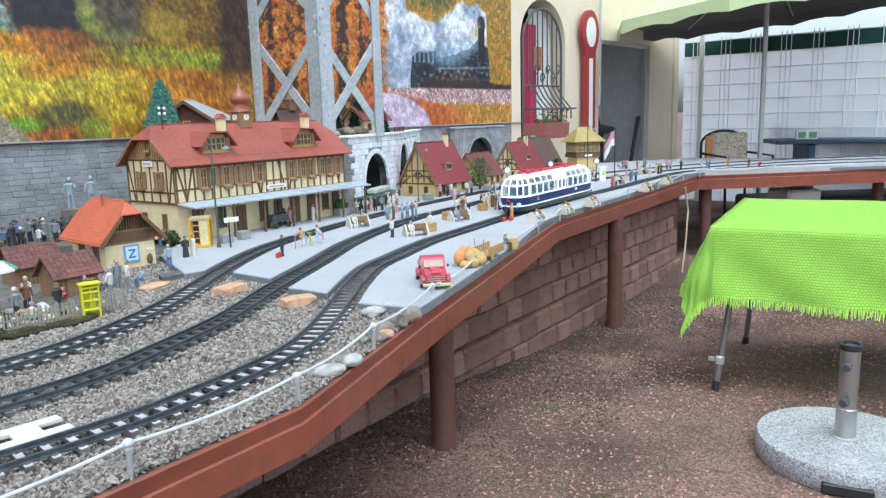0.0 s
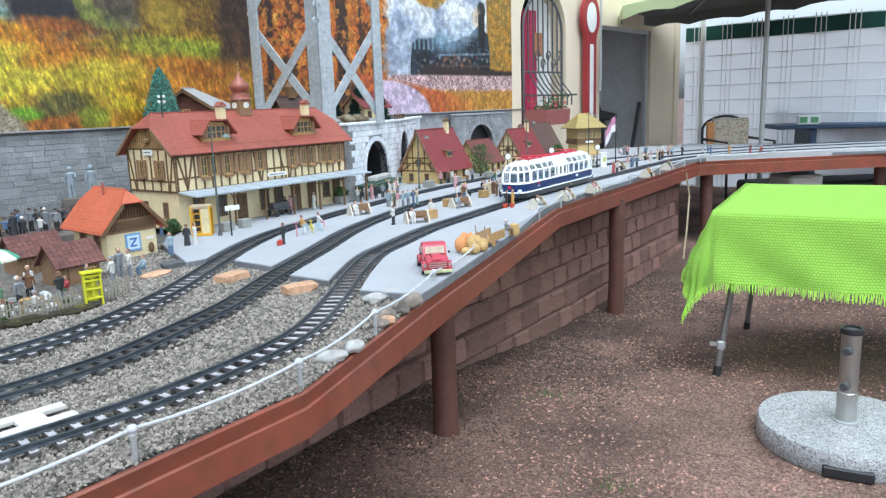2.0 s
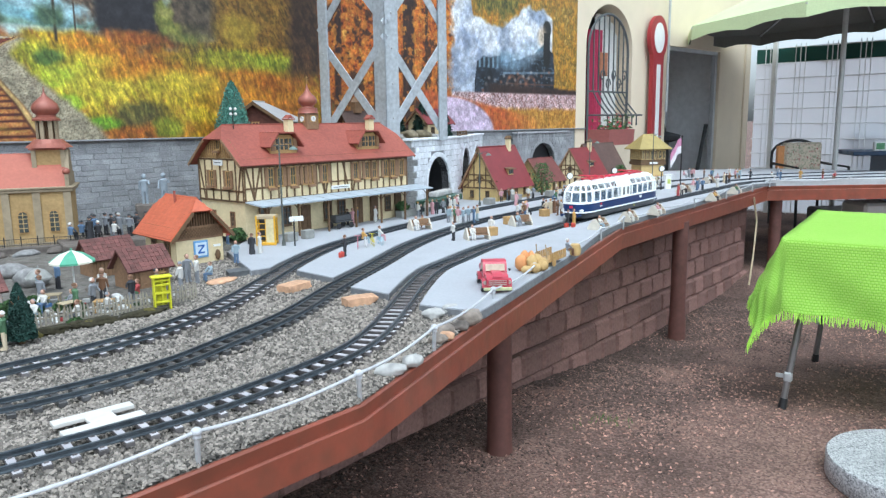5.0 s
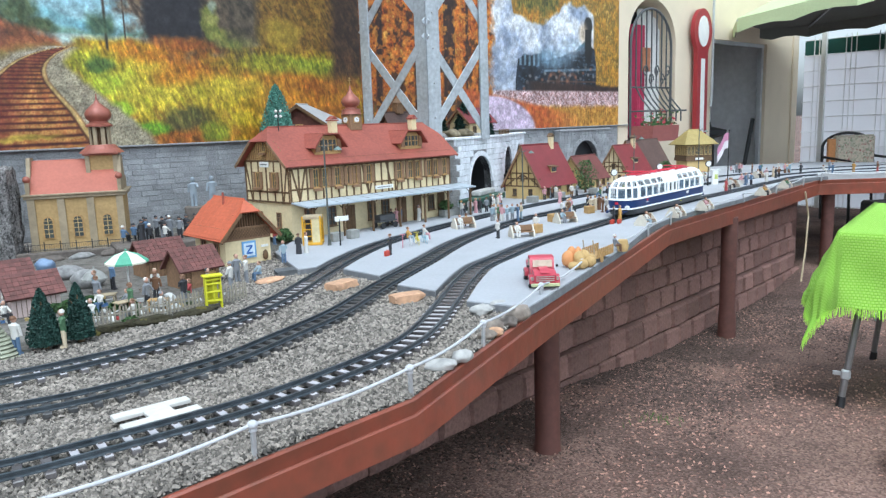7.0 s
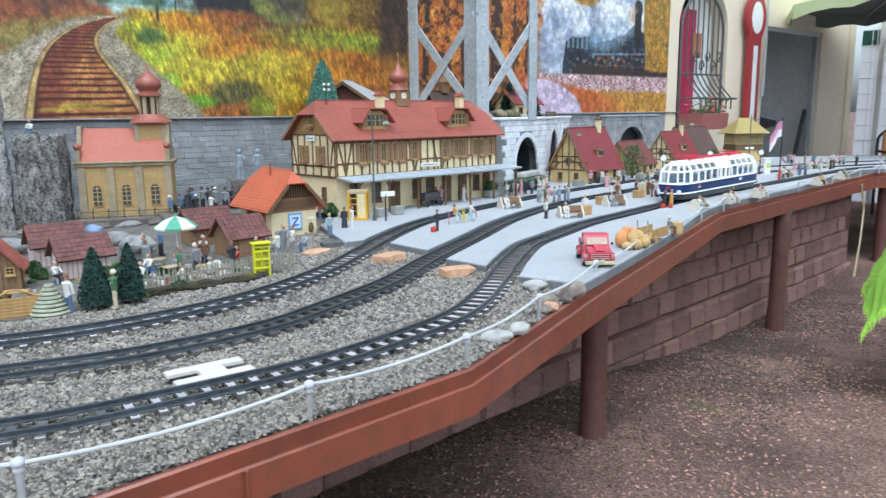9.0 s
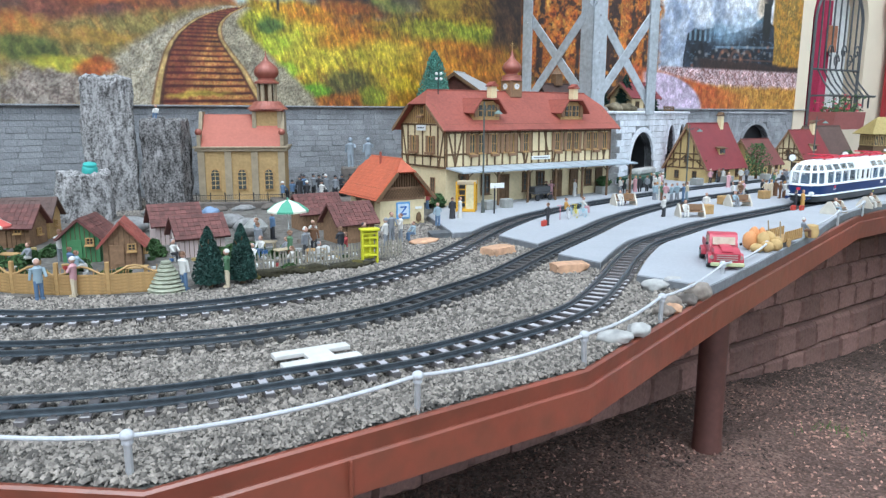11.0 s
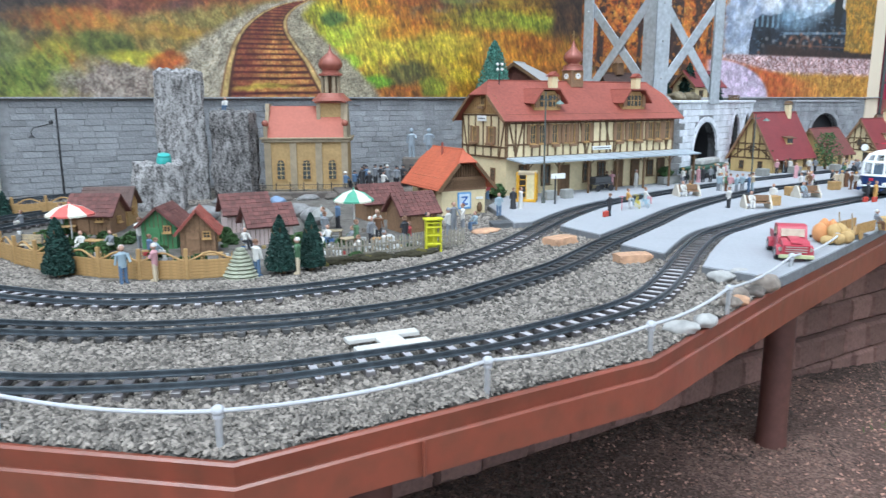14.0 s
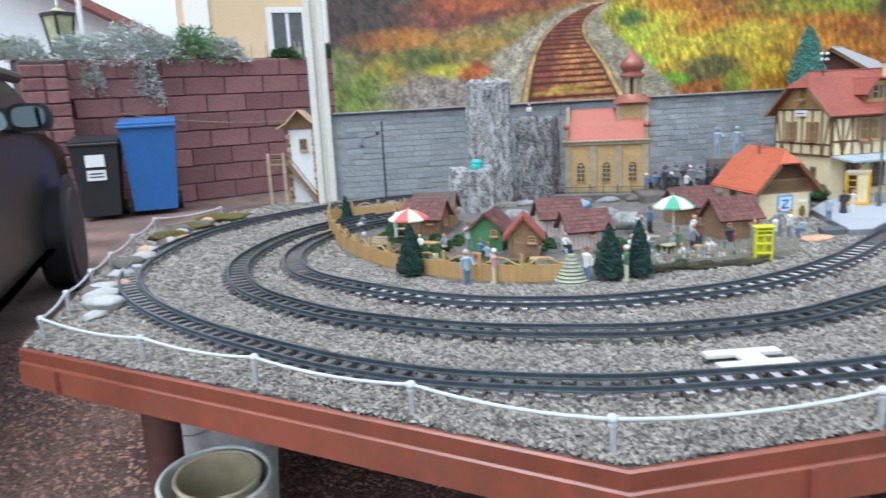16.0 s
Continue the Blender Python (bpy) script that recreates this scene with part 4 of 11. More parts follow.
# white corner mast at the mural's end
T = thing("mural_mast", WALL, "cream-white metal mast at the end of the mural", "post")
CREAMMETAL = mat("cream_white_metal", (0.66, 0.63, 0.55), 0.5, var=0.08, bump=0.03)
for name, c, d in (("rail", (-0.062, -0.02, 1.45), (0.03, 0.05, 1.7)), ("web", (-0.035, -0.008, 1.45), (0.026, 0.03, 1.69)), ("rail", (-0.008, -0.015, 1.45), (0.03, 0.04, 1.7))):
    s = Shape()
    s.box(c, d, b=0.003)
    part(name, s, CREAMMETAL, T)

# ---- house facade with arched window and garage opening ----
def facade():
    s = []
    d = 0.3
    s.append(Shape().prism([(5.46, 0), (5.6, 0), (5.6, 3.3), (5.46, 3.3)], 0.0, d))
    arch = [(5.965 + 0.365 * math.cos(math.pi * i / 20), 1.69 + 0.365 * math.sin(math.pi * i / 20)) for i in range(21)]
    s.append(Shape().prism([(6.33, 3.3)] + [(5.6, 3.3)] + arch[::-1], 0.0, d))
    s.append(Shape().prism([(5.6, 0), (6.33, 0), (6.33, 0.86), (5.6, 0.86)], 0.0, d))
    s.append(Shape().prism([(6.33, 0), (6.97, 0), (6.97, 3.3), (6.33, 3.3)], 0.0, d))
    s.append(Shape().prism([(6.97, 1.78), (8.13, 1.78), (8.13, 3.3), (6.97, 3.3)], 0.0, 0.07))
    s.append(Shape().prism([(8.13, 0), (8.85, 0), (8.85, 3.3), (8.13, 3.3)], 0.0, 0.07))
    s.append(Shape().prism([(8.75, 0), (8.88, 0), (8.88, 3.3), (8.75, 3.3)], -0.02, -0.002))
    return s


house = thing("wall_house", WALL, "cream plastered house wall with an arched window", "wall", kind="structure")
for sec in facade():
    part("wall_section", sec, PLASTER, house, smooth=20)
# inside the house and the garage
s = Shape()
INNER = mat("dim_grey_interior", (0.8, 0.8, 0.82), 0.9, var=0.1, fine=20, coarse=2, bump=0.03)
s.box((7.55, 0.75, 1.1), (1.72, 0.05, 2.2))
s.box((6.72, 0.41, 1.1), (0.05, 0.68, 2.2))
s.box((8.4, 0.41, 1.1), (0.05, 0.68, 2.2))
s.box((7.55, 0.41, 2.2), (1.7, 0.68, 0.05))
solo("wall_garage_inside", s, INNER, "dim grey garage interior", "wall", kind="structure", m=WALL)
s = Shape()
s.box((5.96, 0.6, 1.5), (1.3, 0.04, 1.6))
s.box((5.34, 0.45, 1.5), (0.04, 0.3, 1.6))
s.box((6.58, 0.45, 1.5), (0.04, 0.3, 1.6))
solo("wall_room_inside", s, DARK, "dark room behind the arched window", "wall", kind="structure", m=WALL)
s = Shape()
s.box((7.55, 0.05, 1.765), (1.16, 0.05, 0.04), b=0.004)
s.box((8.1, 0.05, 0.88), (0.04, 0.05, 1.76), b=0.004)
solo("door_1", s, ALU, "grey metal frame of the open garage door", "door frame", kind="structure", m=WALL)

# ---- tracks ----
TRACK_NEAR = [(-2.35, 2.62), (-2.62, 2.28), (-2.74, 1.9), (-2.74, 1.6), (-2.68, 1.33), (-2.52, 1.06), (-2.25, 0.8), (-1.95, 0.665), (-1.6, 0.615), (-1.25, 0.632), (-1.062, 0.67), (-0.94, 0.715), (-0.774, 0.812), (-0.665, 0.908), (-0.504, 1.077), (-0.406, 1.228), (-0.333, 1.375), (-0.299, 1.518), (-0.28, 1.746), (-0.268, 1.965), (-0.24, 2.19), (-0.18, 2.36), (-0.075, 2.63), (0.084, 2.92), (0.273, 3.256), (0.55, 3.72), (0.85, 4.14), (1.12, 4.52), (1.42, 4.96), (1.8, 5.42), (2.4, 5.68), (3.3, 5.84), (6.9, 6.1)]
TRACK_MID = [(-2.3, 2.0), (-2.36, 1.75), (-2.33, 1.46), (-2.22, 1.22), (-2.02, 0.99), (-1.75, 0.85), (-1.45, 0.82), (-1.246, 0.855), (-1.078, 0.915), (-0.936, 0.999), (-0.795, 1.109), (-0.66, 1.28), (-0.595, 1.45), (-0.53, 1.667), (-0.49, 1.95), (-0.425, 2.295), (-0.361, 2.657), (-0.262, 2.984), (-0.133, 3.302), (0.025, 3.579), (0.28, 4.0), (0.6, 4.46), (1.0, 4.93), (1.5, 5.4), (2.0, 5.75), (2.7, 6.02), (3.5, 6.18), (6.9, 6.42)]
TRACK_FAR = [(-2.12, 1.9), (-2.2, 1.65), (-2.16, 1.4), (-2.0, 1.16), (-1.75, 1.02), (-1.43, 1.01), (-1.269, 1.038), (-1.143, 1.091), (-0.985, 1.209), (-0.86, 1.37), (-0.776, 1.55), (-0.724, 1.8), (-0.71, 2.084), (-0.695, 2.361), (-0.649, 2.643), (-0.537, 2.958), (-0.389, 3.298), (-0.202, 3.676), (0.09, 4.16), (0.399, 4.62), (0.8, 5.12), (1.3, 5.58), (1.9, 6.0), (2.6, 6.28), (3.5, 6.46), (6.9, 6.68)]
RAIL_TOP = 0.6335
curves = {}


def track(name, pts, label):
    path = smoothed(pts, 0.0355)
    curves[name] = path
    nrm = normals2d(path)
    t = thing("track", pose(0, 0, 0), label, "railway track", "tracks")
    prof = [(-0.0042, 0), (-0.0042, 0.0014), (-0.0014, 0.0026), (-0.0014, 0.006), (-0.0024, 0.007), (-0.0024, 0.0092), (0.0024, 0.0092), (0.0024, 0.007), (0.0014, 0.006), (0.0014, 0.0026), (0.0042, 0.0014), (0.0042, 0)]
    for side in (-1, 1):
        v, q = [], []
        k = len(prof)
        for p, n in zip(path, nrm):
            for o, z in prof:
                a = side * 0.0243 + o
                v.append((p.x + n.x * a, p.y + n.y * a, RAIL_TOP - 0.0092 + z))
        for i in range(len(path) - 1):
            q += [(i * k + a, i * k + (a + 1) % k, (i + 1) * k + (a + 1) % k, (i + 1) * k + a) for a in range(k)]
        part("rail", Shape().add(v, [w[::-1] for w in q]), RAILMAT, t)
    return t, path, nrm


TRACKS = [track("near", TRACK_NEAR, "dark-railed model track on glossy sleepers beside the table edge"),
          track("mid", TRACK_MID, "dark-railed model track on dull weathered sleepers between the others"),
          track("far", TRACK_FAR, "dark-railed model track on glossy sleepers beside the allotments")]
s = Shape()
s.box((0, 0, 0), (0.0135, 0.077, 0.0085), b=0.001)
for sy in (-1, 1):
    for sx in (-1, 1):
        s.box((0, sy * 0.0243 + sx * 0.0058, 0.005), (0.006, 0.0028, 0.003))
sleeper_mesh = s.mesh("sleeper", SLEEPER, 0)
sleeper_old = s.mesh("sleeper", SLEEPER_OLD, 0)
sheened = Shape()
sheened.join(s)
# thin top plate carries the sky sheen as colour
sheened.box((0, 0, 0.0043), (0.0112, 0.0745, 0.0008), 1)
sleeper_pale = sheened.mesh("sleeper", [SLEEPER, SLEEPER_PALE], 0)


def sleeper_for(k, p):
    # sheen-painted tops only on the close stretches of two tracks
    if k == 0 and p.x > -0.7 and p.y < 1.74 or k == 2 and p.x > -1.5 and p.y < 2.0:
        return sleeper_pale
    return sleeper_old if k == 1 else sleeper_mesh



SLEEPERS_LATER = []
for k, (t, path, nrm) in enumerate(TRACKS):
    rest = Shape()
    for i, (p, n) in enumerate(zip(path, nrm)):
        m = pose(p.x, p.y, RAIL_TOP - 0.0092 - 0.0044, 0, 0, math.degrees(math.atan2(-n.x, n.y)))
        if p.y < 3.1 and p.x > -2.6 and len([1 for q in SLEEPERS_LATER if q[0] is t]) < 290:
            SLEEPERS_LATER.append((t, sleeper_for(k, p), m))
        else:
            rest.join(s, m)
    tagged(part("sleepers", rest, SLEEPER_OLD if t is TRACKS[1][0] else SLEEPER, t, smooth=0), kind="stuff")

# ---- platforms: grey boards between the tracks ----
def between(a, b, oa, ob, y0, y1, na=1, nb=1):
    A = [p + n * oa for p, n in zip(a, normals2d(a)) if y0[0] < p.y and -1 < p.x < y1]
    B = [p + n * ob for p, n in zip(b, normals2d(b)) if y0[1] < p.y and -1 < p.x < y1]
    return [tuple(p) for p in A] + [tuple(p) for p in B[::-1]]


PZ = 0.6315
plats = []
cf, cm, cn = curves["far"], curves["mid"], curves["near"]
EDGE = smoothed([(-0.081 - 0.0, 1.69), (-0.03, 1.82), (0.21, 2.47), (0.472, 3.2), (1.0, 4.02), (1.79, 5.26), (3.29, 5.45), (6.9, 5.8)], 0.05)
plats.append([tuple(p) for p in [q + n * 0.05 for q, n in zip(cf, normals2d(cf)) if q.y > 2.2 and -1 < q.x < 3.0]] + [(2.3, 6.9), on_wall(5.7, 0.03), on_wall(3.9, 0.03), (-0.35, 4.3), (-0.55, 3.75), (-1.03, 2.9), (-1.0, 2.5), (-0.8, 2.17)])
plats.append(between(cf, cm, -0.05, 0.05, (2.15, 2.05), 6.9))
plats.append(between(cm, cn, -0.05, 0.05, (1.93, 1.85), 6.9))
plats.append([tuple(p + n * -0.05) for p, n in zip(cn, normals2d(cn)) if p.y > 1.75 and p.x > -0.5] + [tuple(p) for p in EDGE[::-1]])
EDGING = mat("dark_grey_platform_edge", (0.17, 0.175, 0.185), 0.8, var=0.25, fine=90, coarse=8, bump=0.15, stain=0.3)
for pl in plats:
    T = thing("platform", pose(0, 0, 0), "smooth light grey platform board between the tracks", "platform", "platforms")
    s = Shape()
    s.prism(pl, TOP - 0.004, PZ, "xy")
    part("board", s, CONCRETE, T, smooth=0)
    s = Shape()
    n = len(pl)
    turn = 1 if sum(a[0] * b[1] - b[0] * a[1] for a, b in zip(pl, pl[1:] + pl[:1])) > 0 else -1
    ring = []
    for i in range(n):
        d = (Vector(pl[(i + 1) % n]) - Vector(pl[i - 1])).normalized() * turn
        ring.append((pl[i][0] + d.y * 0.0025, pl[i][1] - d.x * 0.0025))
    v = [(x, y, z) for z in (TOP - 0.004, PZ - 0.003) for x, y in ring] + [(x, y, PZ - 0.003) for x, y in pl]
    s.add(v, [(i, (i + 1) % n, n + (i + 1) % n, n + i) for i in range(n)] + [(n + i, n + (i + 1) % n, 2 * n + (i + 1) % n, 2 * n + i) for i in range(n)])
    part("edging", s, EDGING, T, "dark grey edge strip", smooth=0)

# ---- railing of rope and metal stanchions along the table edge ----
STAN = [(-3.02, 1.52), (-2.99, 1.22), (-2.66, 0.985), (-2.4, 0.8), (-2.2, 0.665), (-2.0, 0.53), (-1.81, 0.412), (-1.5, 0.474), (-1.235, 0.534), (-0.945, 0.6), (-0.668, 0.664), (-0.446, 0.93), (-0.267, 1.178), (-0.167, 1.462), (-0.049, 1.82), (0.07, 2.14), (0.2, 2.49), (0.36, 2.9), (0.5, 3.24), (0.72, 3.6), (1.0, 4.02), (1.3, 4.48), (1.6, 4.94), (1.82, 5.26), (2.4, 5.37), (3.0, 5.44), (3.7, 5.52)]
s = Shape()
s.cyl((0, 0, 0), (0, 0, 0.05), 0.0042, 0.0042, 10)
stem_mesh = s.mesh("stem", ALU)
s = Shape()
s.ball((0, 0, 0.054), 0.0078, 12, 8, sz=0.85)
s.cyl((0, 0, 0.045), (0, 0, 0.05), 0.006, 0.006, 10)
knob_mesh = s.mesh("knob", ROPE)
for i, (x, y) in enumerate(STAN):
    t = thing("stanchion", pose(x, y, 0.602, (i * 7 % 5 - 2) * 0.8, (i * 3 % 5 - 2) * 0.8, 0), "thin grey metal stanchion with a white round cap", "railing post", "stanchions of the rope railing")
    part("stem", stem_mesh, None, t)
    part("cap", knob_mesh, None, t)
pts = []
for i, ((x0, y0), (x1, y1)) in enumerate(zip(STAN, STAN[1:])):
    L = math.hypot(x1 - x0, y1 - y0)
    for k in range(10):
        f = k / 10
        pts.append((x0 + (x1 - x0) * f, y0 + (y1 - y0) * f, 0.656 - 0.03 * L * 4 * f * (1 - f)))
pts.append((*STAN[-1], 0.656))
solo("rope", Shape().tube(pts, 0.0027, 8), ROPE, "white rope strung through the railing stanchions", "rope")

# ---- loose ballast ----
STONECOL = mat("ballast_stone", (0.215, 0.19, 0.163), 0.8, var=0.3, fine=160, coarse=25, bump=0.2, rnd=0.72)


def scatter_stones(name, x, y, z, size, seed, material, label, category, flat=0.6, slim=1.15, rough=0.75):
    """Many small angular stones as one mesh."""
    rg = np.random.RandomState(seed)
    base = np.array([(-0.8, -1, -1), (0.8, -1, -1), (0.8, 1, -1), (-0.8, 1, -1), (-0.55, 0, 1), (0.55, 0, 1)], float) * 0.76
    tri = np.array([(0, 1, 5), (0, 5, 4), (1, 2, 5), (2, 3, 4), (2, 4, 5), (3, 0, 4)])
    n = len(x)
    k = len(base)
    v = np.repeat(base[None], n, 0) * (1 + rough * (rg.rand(n, k, 3) - 0.5))
    sc = np.stack([slim * (0.8 + 0.75 * rg.rand(n)), 0.46 + 0.26 * rg.rand(n), flat * (0.6 + 0.6 * rg.rand(n))], -1)
    v *= (sc * size[:, None] / 2)[:, None, :]
    a, b = rg.rand(n) * 6.283, (rg.rand(n) - 0.5) * 0.8
    cb, sb = np.cos(b)[:, None], np.sin(b)[:, None]
    vx, vz = v[..., 0] * cb - v[..., 2] * sb, v[..., 0] * sb + v[..., 2] * cb
    ca, sa = np.cos(a)[:, None], np.sin(a)[:, None]
    out = np.stack([vx * ca - v[..., 1] * sa + x[:, None], vx * sa + v[..., 1] * ca + y[:, None], vz + z[:, None]], -1)
    faces = (tri[None] + (np.arange(n) * k)[:, None, None]).reshape(-1, 3)
    me = bpy.data.meshes.new(name)
    me.vertices.add(n * k)
    me.vertices.foreach_set("co", out.reshape(-1))
    me.loops.add(len(faces) * 3)
    me.loops.foreach_set("vertex_index", faces.ravel())
    me.polygons.add(len(faces))
    me.polygons.foreach_set("loop_start", np.arange(len(faces)) * 3)
    me.update(calc_edges=True)
    me.materials.append(material)
    return tagged(new(name, me), label, category, kind="stuff")


rg = np.random.RandomState(5)
VILLAGE = [(-2.42, 1.66), (-1.9, 1.27), (-1.4, 1.19), (-1.15, 1.32), (-1.06, 1.5), (-0.85, 1.84), (-1.1, 2.2), (-1.7, 2.6), (-2.1, 2.2)]


BED = [(x - 0.001, y + 0.001) for x, y in FRONT] + BACK + [(x + 0.004, y + 0.003) for x, y in LEFT]


def keep_ballast(x, y):
    ok = inside(BED, x, y) & ~inside(VILLAGE, x, y)
    for pl in plats:
        ok &= ~inside(pl, x, y)
    d, mid = np.full(len(x), 9.0), np.full(len(x), 9.0)
    for nt_, (_, path, _) in enumerate(TRACKS):
        P = np.array([tuple(p) for p in path])
        for i in range(0, len(P), 400):
            Q = P[i:i + 400]
            e = np.sqrt(((x[:, None] - Q[None, :, 0]) ** 2 + (y[:, None] - Q[None, :, 1]) ** 2).min(1))
            d = np.minimum(d, e)
            if nt_ == 1:
                mid = np.minimum(mid, e)
    return ok, d, mid < 0.04


for dens, x0, x1, y0, y1, size in ((0.0035, -1.85, -0.05, 0.36, 1.35, 0.0068), (0.0052, -2.6, 0.0, 1.35, 2.6, 0.0084), (0.0062, -3.2, -1.85, 0.4, 1.35, 0.0092), (0.011, -3.2, -1.6, 1.35, 2.9, 0.012)):
    nx, ny = int((x1 - x0) / dens), int((y1 - y0) / dens)
    gx, gy = np.meshgrid(np.linspace(x0, x1, nx), np.linspace(y0, y1, ny))
    gx = (gx + (rg.rand(*gx.shape) - 0.5) * dens * 1.6).ravel()
    gy = (gy + (rg.rand(*gy.shape) - 0.5) * dens * 1.6).ravel()
    okk, mid = np.zeros(len(gx), bool), np.zeros(len(gx), bool)
    dd = np.zeros(len(gx))
    for i in range(0, len(gx), 20000):
        okk[i:i + 20000], dd[i:i + 20000], mid[i:i + 20000] = keep_ballast(gx[i:i + 20000], gy[i:i + 20000])
    gx, gy, dd, mid = gx[okk], gy[okk], dd[okk], mid[okk]
    near = dd < 0.046
    sz = size * (0.65 + 0.7 * rg.rand(len(gx)))
    gz = TOP - 0.003 + 0.006 * rg.rand(len(gx)) + np.where(near, np.where(mid, 0.001, np.where(dd > 0.031, 0.003, -0.003)), 0.0)
    keep = ~near | mid | (dd > 0.031) | (rg.rand(len(gx)) < 0.6)
    scatter_stones("ballast", gx[keep], gy[keep], gz[keep], sz[keep], 9, STONECOL, "loose angular grey ballast stones on the railway table", "ballast", 0.62, 1.35, 0.5)

# larger stones at the rim
PEBBLE = mat("pale_river_stone", (0.42, 0.41, 0.39), 0.7, var=0.25, fine=60, coarse=20, bump=0.15, stain=0.2)
SANDST = mat("orange_sandstone", (0.55, 0.33, 0.2), 0.8, var=0.25, fine=70, coarse=18, bump=0.4, stain=0.15)
BROWNST = mat("grey_brown_stone", (0.25, 0.21, 0.175), 0.85, var=0.35, fine=60, coarse=18, bump=0.4)
DARKST = mat("dark_brown_stone", (0.13, 0.11, 0.095), 0.85, var=0.35, fine=60, coarse=18, bump=0.4)


def boulder(x, y, z, sx, sy, sz, rz, material, label, seed, jag=0.25, name="stone", flat=False, category="stone"):
    bm = bmesh.new()
    bmesh.ops.create_icosphere(bm, subdivisions=3, radius=1.0)
    for v in bm.verts:
        n = noise.fractal(v.co * 1.4 + Vector((seed, 2 * seed, 0)), 1.0, 2.0, 4)
        r = 1 + jag * n
        v.co = v.co * r
        if flat:
            v.co.z = max(-0.8, min(0.75, v.co.z * 1.6))
            v.co.x = max(-0.82, min(0.82, v.co.x * 1.2)) + 0.06 * n
            v.co.y = max(-0.82, min(0.82, v.co.y * 1.2)) - 0.06 * n
        v.co = Vector((v.co.x * sx / 2, v.co.y * sy / 2, v.co.z * sz / 2))
    low = min(v.co.z for v in bm.verts)
    for v in bm.verts:
        v.co.z -= low
    me = bpy.data.meshes.new(name)
    bm.to_mesh(me)
    bm.free()
    me.polygons.foreach_set("use_smooth", [True] * len(me.polygons))
    if flat:
        me.set_sharp_from_angle(angle=radians(30))
    me.materials.append(material)
    ob = new(name, me)
    ob.matrix_basis = pose(x, y, z, 0, 0, rz)
    return tagged(ob, label, category)


boulder(-0.232, 1.305, 0.606, 0.062, 0.04, 0.024, 20, PEBBLE, "flat pale grey pebble lying at the table edge", 1)
boulder(-0.198, 1.355, 0.606, 0.048, 0.036, 0.026, 60, PEBBLE, "rounded whitish pebble lying at the table edge", 2)
boulder(-0.153, 1.57, 0.605, 0.055, 0.04, 0.028, 60, BROWNST, "brown stone beside the platform end", 3)
boulder(-0.123, 1.612, 0.605, 0.045, 0.035, 0.024, 10, DARKST, "dark brown stone beside the platform end", 11, 0.35)
boulder(-0.165, 1.505, 0.606, 0.042, 0.035, 0.024, 30, BROWNST, "small brown stone beside the platform end", 12, 0.35)
boulder(-0.19, 1.7, 0.606, 0.06, 0.04, 0.03, 15, PEBBLE, "pale grey stone beside the platform end", 13, 0.3)
boulder(-0.1, 1.66, 0.605, 0.066, 0.05, 0.04, 60, BROWNST, "dark brown lump of stone beside the platform end", 4)
boulder(-0.155, 1.745, 0.605, 0.06, 0.04, 0.03, 40, PEBBLE, "pale brown stone beside the platform end", 5)
boulder(-0.145, 1.535, 0.606, 0.034, 0.028, 0.02, 10, SANDST, "small reddish stone beside the platform end", 6)
boulder(-0.612, 1.985, 0.612, 0.11, 0.062, 0.026, 62, SANDST, "orange sandstone slab between the tracks", 7, 0.18, "stone_slab", True)
boulder(-0.395, 1.83, 0.612, 0.105, 0.055, 0.026, 38, SANDST, "orange sandstone slab between the tracks", 8, 0.18, "stone_slab", True)
rr = random.Random(21)
DARKMOSS = mat("dark_moss", (0.035, 0.03, 0.014), 0.95, var=0.5, fine=120, coarse=20, bump=0.8)
MOSSY = mat("mossy_earth", (0.1, 0.085, 0.022), 0.95, var=0.5, fine=120, coarse=20, bump=0.8)
for i in range(26):
    f = i / 25
    x, y = (-1.9 - 0.45 * f * 2.6, 0.5 + 0.3 * f * 2.6) if f < 0.6 else (-2.62 - 0.36 * (f - 0.6) * 2.5, 1.02 + 1.0 * (f - 0.6))
    q = rr.random()
    boulder(x + rr.uniform(-0.03, 0.05), y + rr.uniform(0.0, 0.06), 0.606, 0.04 + 0.06 * q, 0.035 + 0.03 * q, 0.02 + 0.02 * q, rr.uniform(0, 180), rr.choice([PEBBLE, PEBBLE, SANDST, DARKST]), "loose rounded stone along the table edge", i + 30)
for x, y, w in ((-2.85, 1.3, 0.16), (-2.93, 1.48, 0.2), (-2.72, 1.14, 0.14)):
    boulder(x, y, 0.604, w, w * 0.5, 0.035, 55, MOSSY, "low mound of yellow-green moss along the table edge", w * 50, 0.4, "moss_mound", category="moss")
for x, y, w in ((-1.0, 1.63, 0.1), (-1.06, 1.56, 0.09), (-0.93, 1.72, 0.11), (-1.03, 1.6, 0.05)):
    boulder(x + 0.02, y - 0.02, 0.606, w, w * 0.42, 0.022, 52, DARKMOSS, "cushion of dark moss below the picket fence", w * 70, 0.4, "moss_mound", category="moss")
for x, y, w in ((-1.075, 1.515, 0.045), (-1.0, 1.607, 0.03), (-0.91, 1.715, 0.035)):
    boulder(x + 0.012, y - 0.014, 0.608, w, w * 0.6, 0.02, 52, MOSSY, "small tuft of yellow moss below the picket fence", w * 170, 0.45, "moss_tuft", category="moss")
CHALK = mat("chalk_white_stone", (0.6, 0.6, 0.58), 0.8, var=0.25, fine=60, coarse=20, bump=0.2, stain=0.15)
